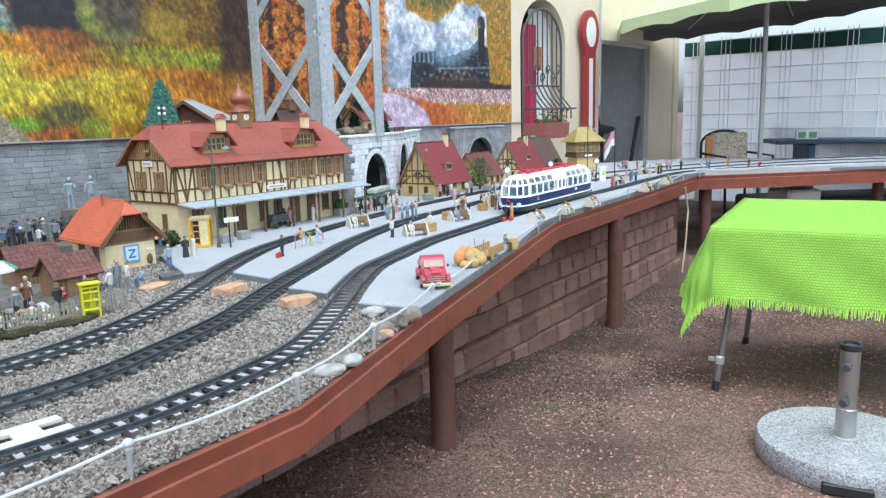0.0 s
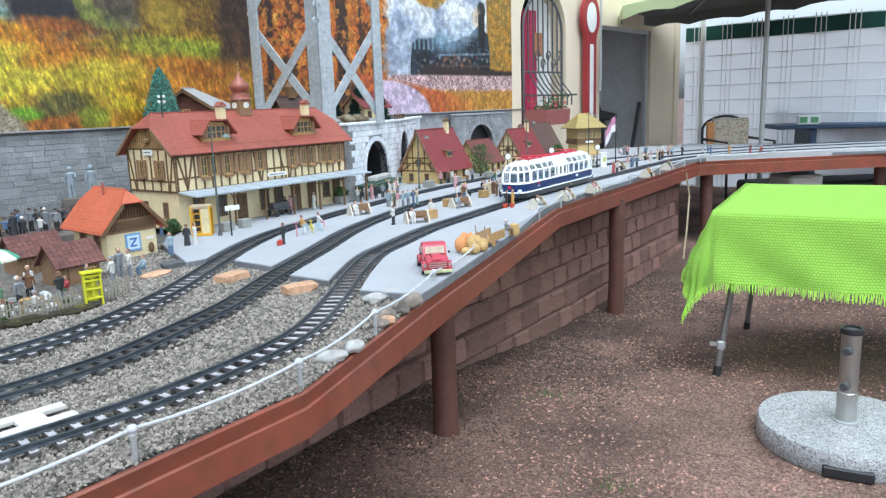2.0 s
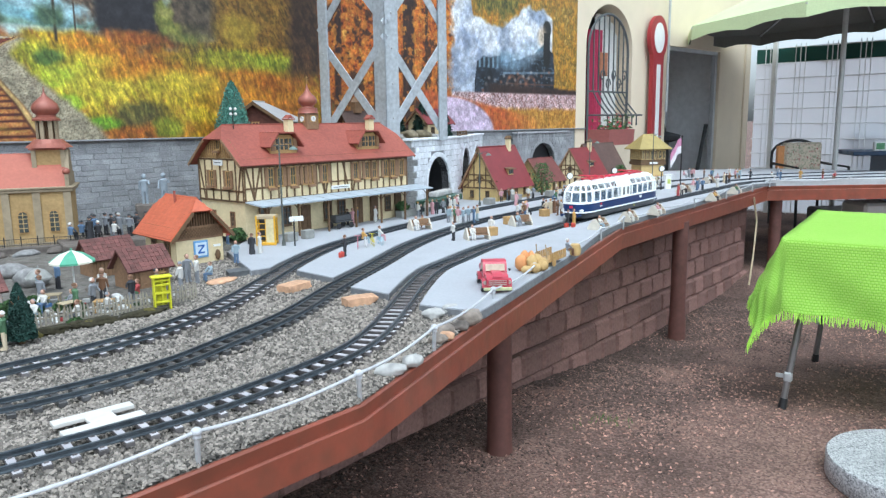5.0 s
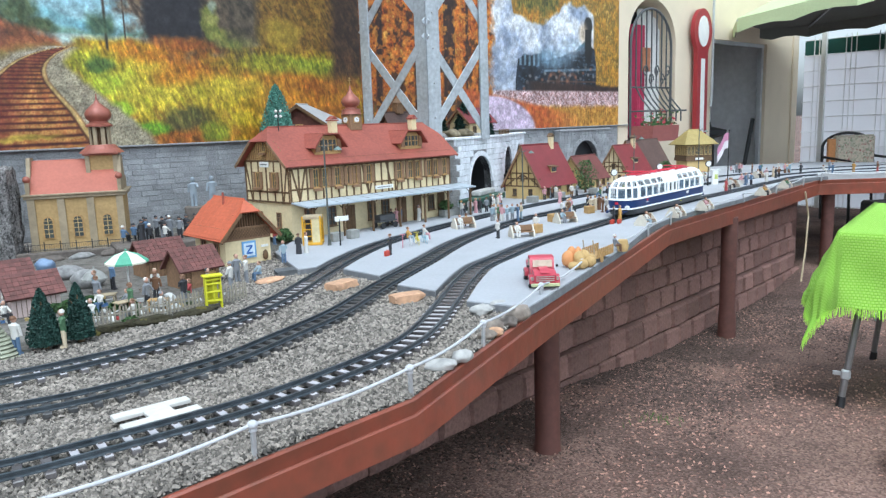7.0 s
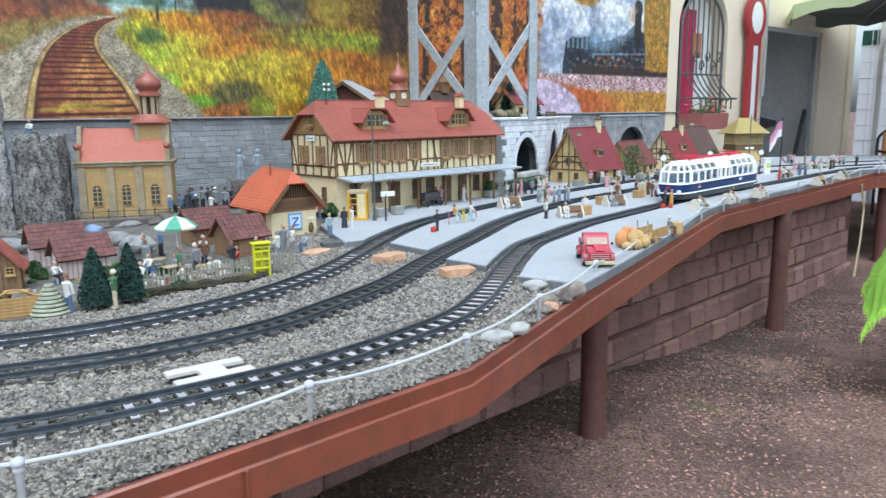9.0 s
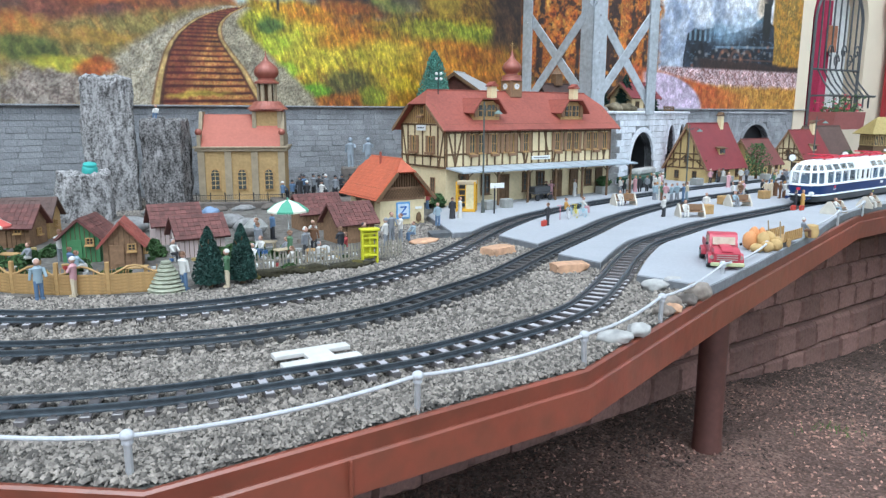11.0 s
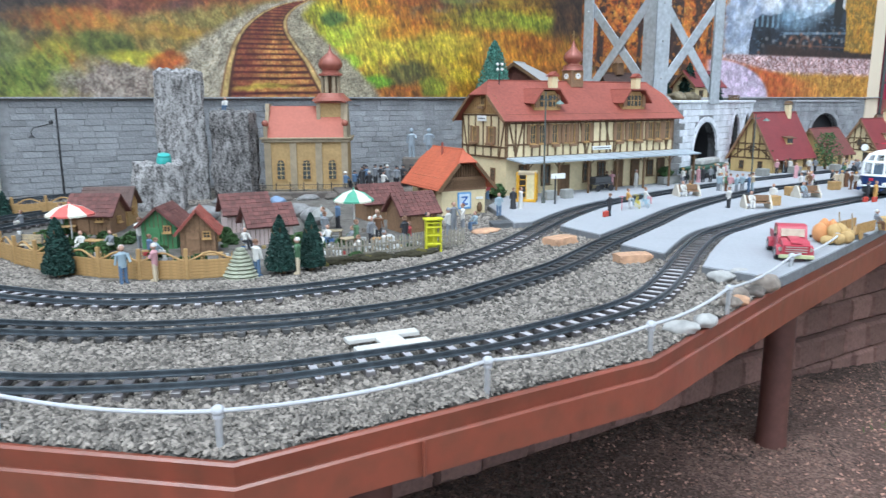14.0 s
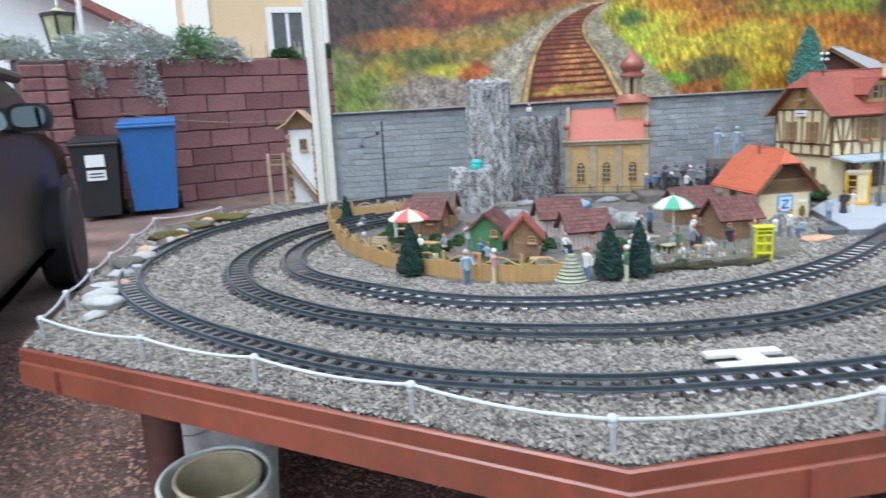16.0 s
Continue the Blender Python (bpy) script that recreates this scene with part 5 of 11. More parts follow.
for i in range(46):
    f, g = rr.random(), rr.random() ** 1.5
    w = rr.uniform(0.012, 0.03)
    boulder(-1.1 + 0.19 * f - 0.13 * g, 1.56 + 0.25 * f + 0.1 * g, 0.611, w, w * 0.7, w * 0.55, rr.uniform(0, 180), CHALK, "small chalk-white stone behind the picket fence", i + 300, 0.3)

# the white letter shape lying in the ballast
s = Shape()
s.box((-0.0, 0.0255, 0.0), (0.12, 0.022, 0.007), b=0.001)
s.box((0.0, -0.0255, 0.0), (0.12, 0.022, 0.007), b=0.001)
s.box((0.004, 0.0, 0.0), (0.04, 0.031, 0.0068), b=0.001)
solo("h_marker", s, mat("cream_white_marker", (0.6, 0.58, 0.54), 0.6, var=0.1, bump=0.05), "white letter H marker lying flat in the ballast", "marker", m=pose(-0.648, 1.034, 0.626, 0, 0, 47))


# ---- small building parts ----
def window(parent, w, h, m, frame_m=None, panes=(2, 2), name="window", sill=True, glass=None):
    """A window: casing, bars, panes, sill. m: its centre on the wall, front to -y."""
    fm = frame_m or WHITE
    s = Shape()
    b = w * 0.13
    loop = [(-1, -1), (1, -1), (1, 1), (-1, 1)]
    v = [(x * (w / 2 - o), y, z * (h / 2 - o)) for y in (-0.0035, 0.0005) for o in (0, b) for x, z in loop]
    q = []
    for i in range(4):
        j = (i + 1) % 4
        q += [(i, j, 4 + j, 4 + i), (12 + i, 12 + j, 8 + j, 8 + i), (8 + i, 8 + j, j, i), (4 + i, 4 + j, 12 + j, 12 + i)]
    s.add(v, q)
    win = part(name, s, fm, parent, smooth=0, m=m)
    for i in range(1, panes[0]):
        s = Shape()
        s.box((-w / 2 + w * i / panes[0], -0.001, 0), (b * 0.55, 0.003, h - 2 * b))
        part("glazing_bar", s, fm, win, smooth=0)
    for i in range(1, panes[1]):
        s = Shape()
        s.box((0, -0.0012, -h / 2 + h * i / panes[1]), (w - 2 * b, 0.003, b * 0.5))
        part("glazing_bar", s, fm, win, smooth=0)
    s = Shape()
    s.box((0, 0.0008, 0), (w - b, 0.0012, h - b))
    part("pane", s, glass or PANE, win, smooth=0)
    if sill:
        s = Shape()
        s.box((0, -0.005, -h / 2 - 0.0015), (w * 1.15, 0.009, 0.003))
        part("sill", s, fm, win, smooth=0)
    return win


def gable_roof(parent, L, W, ze, zr, mt, over=0.015, th=0.006, name="roof", x0=0.0, hip=0.0, edge=None):
    """Ridge along x; the walls stand on 0..L, 0..W. hip: how far down from the ridge the gable is cut back."""
    k = (zr - ze) / (W / 2)
    ylo, zlo = -over, ze - k * over
    a, b = x0 - over, x0 + L + over
    s = Shape()
    if hip:
        r = hip
        hy = (zr - hip - ze) / k
        xi = hip * 0.9
        s.slab([(a, ylo, zlo), (b, ylo, zlo), (b, hy, zr - hip), (b - xi, W / 2, zr), (a + xi, W / 2, zr), (a, hy, zr - hip)], th)
        s.slab([(b, W + over, zlo), (a, W + over, zlo), (a, W - hy, zr - hip), (a + xi, W / 2, zr), (b - xi, W / 2, zr), (b, W - hy, zr - hip)], th)
        s.slab([(a, W - hy, zr - hip), (a, hy, zr - hip), (a + xi, W / 2, zr)], th)
        s.slab([(b, hy, zr - hip), (b, W - hy, zr - hip), (b - xi, W / 2, zr)], th)
    else:
        s.slab([(a, ylo, zlo), (b, ylo, zlo), (b, W / 2, zr), (a, W / 2, zr)], th)
        s.slab([(b, W + over, zlo), (a, W + over, zlo), (a, W / 2, zr), (b, W / 2, zr)], th)
    ro = part(name, s, mt, parent, smooth=0)
    s = Shape()
    s.box((x0 + L / 2, W / 2, zr + 0.0005), (L + 2 * over - 1.8 * hip, 0.007, 0.005), b=0.0015)
    part("ridge_cap", s, mt, ro)
    if edge is not None:
        for x in (a, b):
            for sy in (0, 1):
                s = Shape()
                y0, y1 = (ylo, W / 2 if not hip else (zr - hip - ze) / k) if sy == 0 else (W + over, W / 2 if not hip else W - (zr - hip - ze) / k)
                z1 = zr if not hip else zr - hip
                s.slab([(x - 0.002, y0, zlo - 0.001), (x + 0.002, y0, zlo - 0.001), (x + 0.002, y1, z1 - 0.001), (x - 0.002, y1, z1 - 0.001)], 0.011 if sy == 0 else -0.011)
                part("barge_board", s, edge, ro, smooth=0)
    return ro


def walls(parent, L, W, h, zr, mt, name="wall", gables=True):
    s = Shape()
    s.box((L / 2, W / 2, h / 2), (L, W, h))
    if gables:
        s.prism([(0.0, h), (W, h), (W / 2, zr - 0.006)], 0.0, L, "yz")
    return part(name, s, mt, parent, smooth=0)


def chimney(parent, x, y, z, w, h, mt, cap):
    s = Shape()
    s.box((0, 0, h / 2), (w, w, h), b=0.001)
    c = part("chimney", s, mt, parent, m=pose(x, y, z))
    s = Shape()
    s.box((0, 0, h), (w * 1.3, w * 1.3, 0.005))
    s.prism([(-w * 0.6, h + 0.004), (w * 0.6, h + 0.004), (0, h + 0.018)], -w * 0.6, w * 0.6, "xz")
    part("chimney_cap", s, cap, c, smooth=0)
    return c


def beams(parent, lines, w, y, mt, name="timber_frame", depth=0.0035):
    """Timbers on a wall face in the xz plane at y."""
    s = Shape()
    for x0, z0, x1, z1 in lines:
        d = Vector((x1 - x0, 0, z1 - z0))
        L = d.length
        a = math.atan2(d.z, d.x)
        s.box(((x0 + x1) / 2, y, (z0 + z1) / 2), (L, depth, w), mx=Matrix.Rotation(-a, 3, 'Y'))
    return part(name, s, mt, parent, smooth=0)


# ---- station ----
def station():
    T = thing("station_building", pose(-1.023, 2.765, 0.63, 0, 0, 54.5), "half-timbered cream model station with a red-brown roof", "model building")
    L, W, h1, h2, zr = 0.925, 0.31, 0.143, 0.316, 0.446
    s = Shape()
    s.box((L / 2, W / 2 + 0.004, h1 / 2), (L - 0.01, W - 0.008, h1))
    part("ground_floor", s, CREAM, T, smooth=0)
    s = Shape()
    s.box((L / 2, W / 2, (h1 + h2) / 2), (L, W, h2 - h1))
    part("upper_floor", s, CREAM, T, "cream half-timbered upper storey", smooth=0)
    # boarded gables
    for x0, x1 in ((0.0, 0.03), (L - 0.03, L)):
        s = Shape()
        s.prism([(0, h2 - 0.004), (W, h2 - 0.004), (W - 0.1, zr - 0.06), (0.1, zr - 0.06)], x0, x1, "yz")
        g = part("gable", s, LIGHTWOOD, T, smooth=0)
        for i in range(1, 22):
            s = Shape()
            y = W * i / 22
            top = h2 + min(y, W - y) / 0.08 * (zr - 0.055 - h2)
            s.box((x0 - 0.0008 if x0 == 0 else x1 + 0.0008, y, (h2 + min(top, zr - 0.055)) / 2), (0.002, 0.0016, max(0.004, min(top, zr - 0.055) - h2)))
            part("batten", s, BROWNWOOD, g, smooth=0)
    ro = gable_roof(T, L, W, h2, zr, REDROOF, 0.03, 0.006, hip=0.055, edge=BROWNWOOD)
    # timber frame, front
    lines = [(0, h1 + 0.005, L, h1 + 0.005), (0, h2 - 0.005, L, h2 - 0.005), (0, h1 + 0.055, L, h1 + 0.055), (0, h2 - 0.035, L, h2 - 0.035)]
    for i in range(24):
        x = 0.004 + (L - 0.008) * i / 23
        lines.append((x, h1 + 0.005, x, h2 - 0.005))
    for x in (0.0, 0.36, 0.5, 0.84):
        lines.append((x + 0.005, h2 - 0.01, x + 0.045, h1 + 0.01))
    for x in (0.085, 0.45, 0.61, L - 0.005):
        lines.append((x, h2 - 0.01, x - 0.04, h1 + 0.01))
    beams(T, lines, 0.007, -0.001, TIMBER)
    # left gable side timbers
    side = thing_child("side_frame", T, pose(0, W, 0, 0, 0, -90))
    lines = [(0, h1 + 0.005, W, h1 + 0.005), (0, h2 - 0.005, W, h2 - 0.005), (0, h1 + 0.045, W, h1 + 0.045)]
    for x in (0.004, 0.05, 0.1, 0.155, 0.21, 0.26, W - 0.004):
        lines.append((x, h1 + 0.005, x, h2 - 0.005))
    lines += [(0.005, h2, 0.045, h1), (W - 0.005, h2, W - 0.045, h1)]
    b = beams(T, lines, 0.007, -0.001, TIMBER)
    b.matrix_basis = pose(0, W, 0, 0, 0, -90)
    bpy.data.objects.remove(side)
    # windows with shutters, upper front
    for i, x in enumerate((0.125, 0.17, 0.235, 0.3, 0.325, 0.405, 0.585, 0.655, 0.7, 0.775, 0.82, 0.88)):
        w = window(T, 0.031, 0.076, pose(x, -0.003, h1 + 0.094), LIGHTWOOD)
        for sx in (-1, 1):
            s = Shape()
            s.box((sx * 0.0225, -0.003, 0), (0.016, 0.003, 0.078))
            for k in range(7):
                s.box((sx * 0.0225, -0.0048, -0.033 + 0.011 * k), (0.012, 0.001, 0.006))
            part("shutter", s, BROWNWOOD, w, smooth=0)
        if i % 2 == 0:
            s = Shape()
            s.box((0, -0.012, -0.046), (0.038, 0.014, 0.011), b=0.001)
            part("flower_box", s, BROWNWOOD, w)
    for y in (0.095, 0.21):
        w = window(T, 0.032, 0.068, pose(-0.003, y, h1 + 0.09, 0, 0, -90), LIGHTWOOD)
        for sx in (-1, 1):
            s = Shape()
            s.box((sx * 0.0235, -0.003, 0), (0.015, 0.003, 0.07))
            part("shutter", s, BROWNWOOD, w, smooth=0)
        s = Shape()
        s.box((0, -0.012, -0.033), (0.04, 0.014, 0.011), b=0.001)
        part("flower_box", s, BROWNWOOD, w)
    w = window(T, 0.03, 0.045, pose(-0.003, W / 2, h2 + 0.055, 0, 0, -90), LIGHTWOOD)
    s = Shape()
    s.box((0, -0.012, -0.03), (0.036, 0.014, 0.01), b=0.001)
    part("flower_box", s, BROWNWOOD, w)
    # name boards
    s = Shape()
    s.box((0, 0, 0), (0.062, 0.004, 0.022), b=0.0006)
    nb = part("name_board", s, WHITE, T, "white name board", m=pose(-0.008, 0.155, h2 - 0.018, 0, 0, -90))
    s = Shape()
    s.box((0, -0.0026, 0), (0.044, 0.001, 0.0032))
    part("lettering_bar", s, DARKGREY, nb, smooth=0)
    s = Shape()
    s.box((0, 0, 0), (0.105, 0.004, 0.016), b=0.0006)
    nb = part("name_board", s, WHITE, T, "white name board", m=pose(0.49, -0.007, h1 + 0.03))
    s = Shape()
    s.box((0, -0.0026, 0), (0.085, 0.001, 0.0028))
    part("lettering_bar", s, DARKGREY, nb, smooth=0)
    # ground floor doors and windows
    for y in (0.09, 0.22):
        window(T, 0.03, 0.062, pose(-0.002 + 0.005, y, 0.075, 0, 0, -90), BROWNWOOD, (2, 3))
    for i, (x, w_, h_, dr) in enumerate(((0.09, 0.05, 0.09, 0), (0.2, 0.045, 0.08, 0), (0.3, 0.05, 0.11, 1), (0.42, 0.045, 0.08, 0), (0.5, 0.045, 0.08, 0), (0.6, 0.055, 0.115, 1), (0.7, 0.05, 0.115, 1), (0.79, 0.04, 0.07, 0), (0.86, 0.045, 0.115, 1))):
        if dr:
            s = Shape()
            s.box((0, 0, 0), (w_, 0.006, h_), b=0.001)
            for k in (-1, 1):
                for j in (-1, 1):
                    s.box((k * w_ * 0.23, -0.0035, j * h_ * 0.23), (w_ * 0.32, 0.002, h_ * 0.34))
            part("door", s, TIMBER, T, m=pose(x, 0.003, h_ / 2))
        else:
            window(T, w_, h_, pose(x, 0.003, 0.075), TIMBER, (2, 3))
    # platform canopy
    s = Shape()
    s.slab([(0.0, -0.112, 0.139), (0.985, -0.112, 0.139), (0.985, -0.004, 0.15), (0.0, -0.004, 0.15)], 0.006)
    can = part("canopy", s, mat("pale_grey_roof_sheet", (0.4, 0.45, 0.5), 0.5, var=0.12, bump=0.05, stain=0.1), T, "pale blue-grey sheet canopy", smooth=0)
    s = Shape()
    for i in range(1, 12):
        x = 0.99 * i / 12
        s.slab([(x - 0.001, -0.112, 0.1405), (x + 0.001, -0.112, 0.1405), (x + 0.001, -0.004, 0.1515), (x - 0.001, -0.004, 0.1515)], 0.002)
    part("seam", s, GREYSTEEL, can, smooth=0)
    for i in range(7):
        s = Shape()
        x = 0.03 + 0.155 * i
        s.box((x, -0.095, 0.068), (0.007, 0.007, 0.136))
        s.cyl((x, -0.095, 0.108), (x, -0.06, 0.137), 0.002, n=6)
        s.cyl((x, -0.095, 0.108), (x + 0.03, -0.095, 0.134), 0.002, n=6)
        part("canopy_post", s, TIMBER, T)
    # dormers
    k = (zr - h2) / (W / 2)
    for x in (0.21, 0.685):
        yd = 0.018
        zb = h2 + k * yd
        d = thing_child("dormer", T, pose(x, yd, zb))
        s = Shape()
        s.prism([(-0.055, 0), (0.055, 0), (0.055, 0.035), (0.03, 0.062), (-0.03, 0.062), (-0.055, 0.035)], 0.0, 0.1, "xz")
        body = part("dormer", s, LIGHTWOOD, T, smooth=0, m=pose(x, yd - 0.004, zb - 0.002) @ Matrix.Scale(1.2, 4))
        bpy.data.objects.remove(d)
        s = Shape()
        for a, b in (((-0.07, 0.02), (-0.033, 0.066)), ((-0.033, 0.066), (0.033, 0.066)), ((0.033, 0.066), (0.07, 0.02))):
            s.slab([(a[0], -0.022, a[1]), (b[0], -0.022, b[1]), (b[0], 0.13, b[1]), (a[0], 0.13, a[1])], -0.005)
        part("dormer_roof", s, REDROOF, body, smooth=0)
        for sx in (-0.018, 0.018):
            s = Shape()
            s.box((sx, -0.001, 0.03), (0.028, 0.003, 0.036))
            part("pane", s, PANE, body, smooth=0)
            s = Shape()
            s.box((sx, -0.003, 0.03), (0.003, 0.003, 0.036))
            s.box((sx, -0.003, 0.03), (0.028, 0.003, 0.003))
            part("glazing_bar", s, LIGHTWOOD, body, smooth=0)
        for sx in (-1, 1):
            s = Shape()
            s.box((sx * 0.046, -0.003, 0.03), (0.016, 0.004, 0.042))
            part("shutter", s, BROWNWOOD, body, smooth=0)
    for x in (0.315, 0.79):
        chimney(T, x, W / 2 - 0.045, zr - 0.055, 0.03, 0.075, CREAM, REDROOF)
    # clock turret on the ridge
    s = Shape()
    s.box((0, 0, 0.03), (0.072, 0.072, 0.09), b=0.002)
    tu = part("turret", s, BROWNWOOD, T, "brown turret with a clock", m=pose(0.46, W / 2, zr - 0.012) @ Matrix.Diagonal((0.9, 0.9, 0.8, 1)))
    s = Shape()
    s.lathe([(0.052, 0.072), (0.047, 0.082), (0.047, 0.098), (0.03, 0.104), (0.028, 0.11), (0.043, 0.125), (0.047, 0.142), (0.04, 0.16), (0.022, 0.178), (0.008, 0.2), (0.003, 0.225), (0.001, 0.23)], n=8)
    part("onion_dome", s, COPPER, tu, "copper-brown onion dome", smooth=50)
    s = Shape()
    s.box((0, 0, 0.25), (0.002, 0.002, 0.05))
    s.box((0, 0, 0.256), (0.024, 0.002, 0.002))
    s.box((0, 0, 0.265), (0.014, 0.002, 0.002))
    part("cross", s, LIGHTWOOD, tu, smooth=0)
    for m in (pose(0, -0.037, 0.042), pose(-0.037, 0, 0.042, 0, 0, -90)):
        s = Shape()
        s.box((0, 0, 0), (0.036, 0.002, 0.036))
        f = part("clock_frame", s, LIGHTWOOD, tu, smooth=0, m=m)
        s = Shape()
        s.cyl((0, -0.001, 0), (0, -0.003, 0), 0.015, n=20)
        s2 = Shape()
        s2.box((0, -0.0035, 0.004), (0.0015, 0.001, 0.009))
        s2.box((0.003, -0.0035, 0), (0.007, 0.001, 0.0015))
        part("clock_face", s.join(s2, slot=1), [WHITE, DARK], tu, smooth=0, m=m)
    # roof lamps
    s = Shape()
    s.cyl((0, 0, -0.03), (0, 0, 0.06), 0.002, n=6)
    s.box((0, 0, 0.06), (0.03, 0.003, 0.003))
    s.box((0, 0, 0.045), (0.03, 0.003, 0.003))
    m1 = part("roof_mast", s, DARK, T, m=pose(0.06, W / 2 - 0.02, zr))
    for sx in (-1, 1):
        for z in (0.042, 0.062):
            s = Shape()
            s.ball((sx * 0.011, -0.004, z), 0.006, 8, 6)
            part("lamp_globe", s, WHITE, m1)
    return T


def thing_child(name, parent, m):
    e = new(name)
    e.matrix_basis = m
    e.parent = parent
    return e


station()


# ---- goods shed with orange roof ----
def goods_shed():
    T = thing("goods_shed", pose(-1.1, 2.311, 0.612, 0, 0, 50), "cream and brown boarded goods shed with an orange tiled roof", "model building")
    W, L, h, zr = 0.168, 0.235, 0.128, 0.222
    s = Shape()
    s.box((W / 2, L / 2, 0.042), (W, L, 0.085))
    part("plaster_wall", s, CREAM, T, smooth=0)
    s = Shape()
    s.box((W / 2, L / 2, 0.107), (W + 0.004, L + 0.004, 0.045))
    s.prism([(0, h - 0.004), (W, h - 0.004), (W - 0.045, zr - 0.053), (0.045, zr - 0.053)], 0.004, L - 0.004, "xz")
    bd = part("boarded_wall", s, BROWNWOOD, T, "dark brown vertical boarding", smooth=0)
    s = Shape()
    for i in range(1, 18):
        x = W * i / 18
        top = min(h + min(x, W - x) / 0.045 * (zr - 0.04 - h), zr - 0.04)
        s.box((x, 0.001 if top > h + 0.01 else 0.0, (0.13 + top) / 2), (0.0018, 0.008, max(0.002, top - 0.13)))
    for i in range(15):
        for sg in (-1, 1):
            s.box((0.012 + 0.0103 * i, -0.003, 0.107), (0.002, 0.002, 0.04), mx=Matrix.Rotation(sg * 0.7, 3, 'Y'))
    part("lattice", s, TIMBER, bd, smooth=0)
    # roof with ridge along y: reuse the x-ridge roof, turned
    ro = gable_roof(T, L, W, h, zr, ORANGEROOF, 0.032, 0.006, hip=0.04, edge=TIMBER)
    ro.matrix_basis = pose(W, 0, 0, 0, 0, 90)
    # tile rows
    k = (zr - h) / (W / 2)
    for side in (0, 1):
        rows = Shape()
        for r in range(13):
            f0 = -0.03 + (W / 2 + 0.03) * r / 13
            for c in range(20):
                x = -0.028 + (L + 0.056) * (c + 0.5) / 20
                z = h + k * (f0 + 0.006)
                cut = 0.9 * (z - zr + 0.04) - 0.026
                if z > zr - 0.038 and (x < cut or x > L - cut):
                    continue
                y = f0 + 0.006 if side == 0 else W - f0 - 0.006
                rows.box((x, y, z + 0.0015), ((L + 0.056) / 20 - 0.0006, 0.0128, 0.0022), mx=Matrix.Rotation((1 if side == 0 else -1) * math.atan(k), 3, 'X'))
        tagged(part("tiles", rows, ORANGEROOF, ro, smooth=0), kind="stuff")
    s = Shape()
    s.cyl((W / 2 - 0.02, 0.12, zr - 0.03), (W / 2 - 0.02, 0.12, zr + 0.02), 0.004, n=8)
    part("flue", s, REDROOF, T)
    s = Shape()
    s.box((0, 0, 0), (0.052, 0.003, 0.058), b=0.0005)
    p = part("poster", s, mat("poster_blue", (0.16, 0.35, 0.62), 0.5, var=0.1, bump=0.0), T, "blue and white poster", m=pose(0.085, -0.003, 0.05, 0, 0, 0))
    s = Shape()
    s.box((0, -0.002, 0), (0.04, 0.001, 0.045))
    part("poster_field", s, mat("poster_pale", (0.6, 0.7, 0.78), 0.5, var=0.1, bump=0.0), p, smooth=0)
    s = Shape()
    s.box((0, -0.003, 0.012), (0.024, 0.001, 0.005))
    s.box((0, -0.003, 0.0), (0.005, 0.001, 0.026), mx=Matrix.Rotation(0.75, 3, 'Y'))
    s.box((0, -0.003, -0.012), (0.024, 0.001, 0.005))
    part("poster_mark", s, mat("poster_deep_blue", (0.03, 0.12, 0.4), 0.5, bump=0.0), p, smooth=0)
    s = Shape()
    s.box((0.145, -0.002, 0.056), (0.026, 0.003, 0.008))
    part("name_plate", s, WHITE, T, smooth=0)
    s = Shape()
    s.lathe([(0.002, -0.018), (0.009, -0.012), (0.011, 0), (0.008, 0.012), (0.002, 0.018)], (0.145, -0.004, 0.024), 12, sy=0.3)
    part("wreath", s, TIMBER, T)
    for y in (0.06, 0.16):
        window(T, 0.04, 0.075, pose(-0.002, y, 0.044, 0, 0, -90), BROWNWOOD, (2, 2))
    return T


goods_shed()


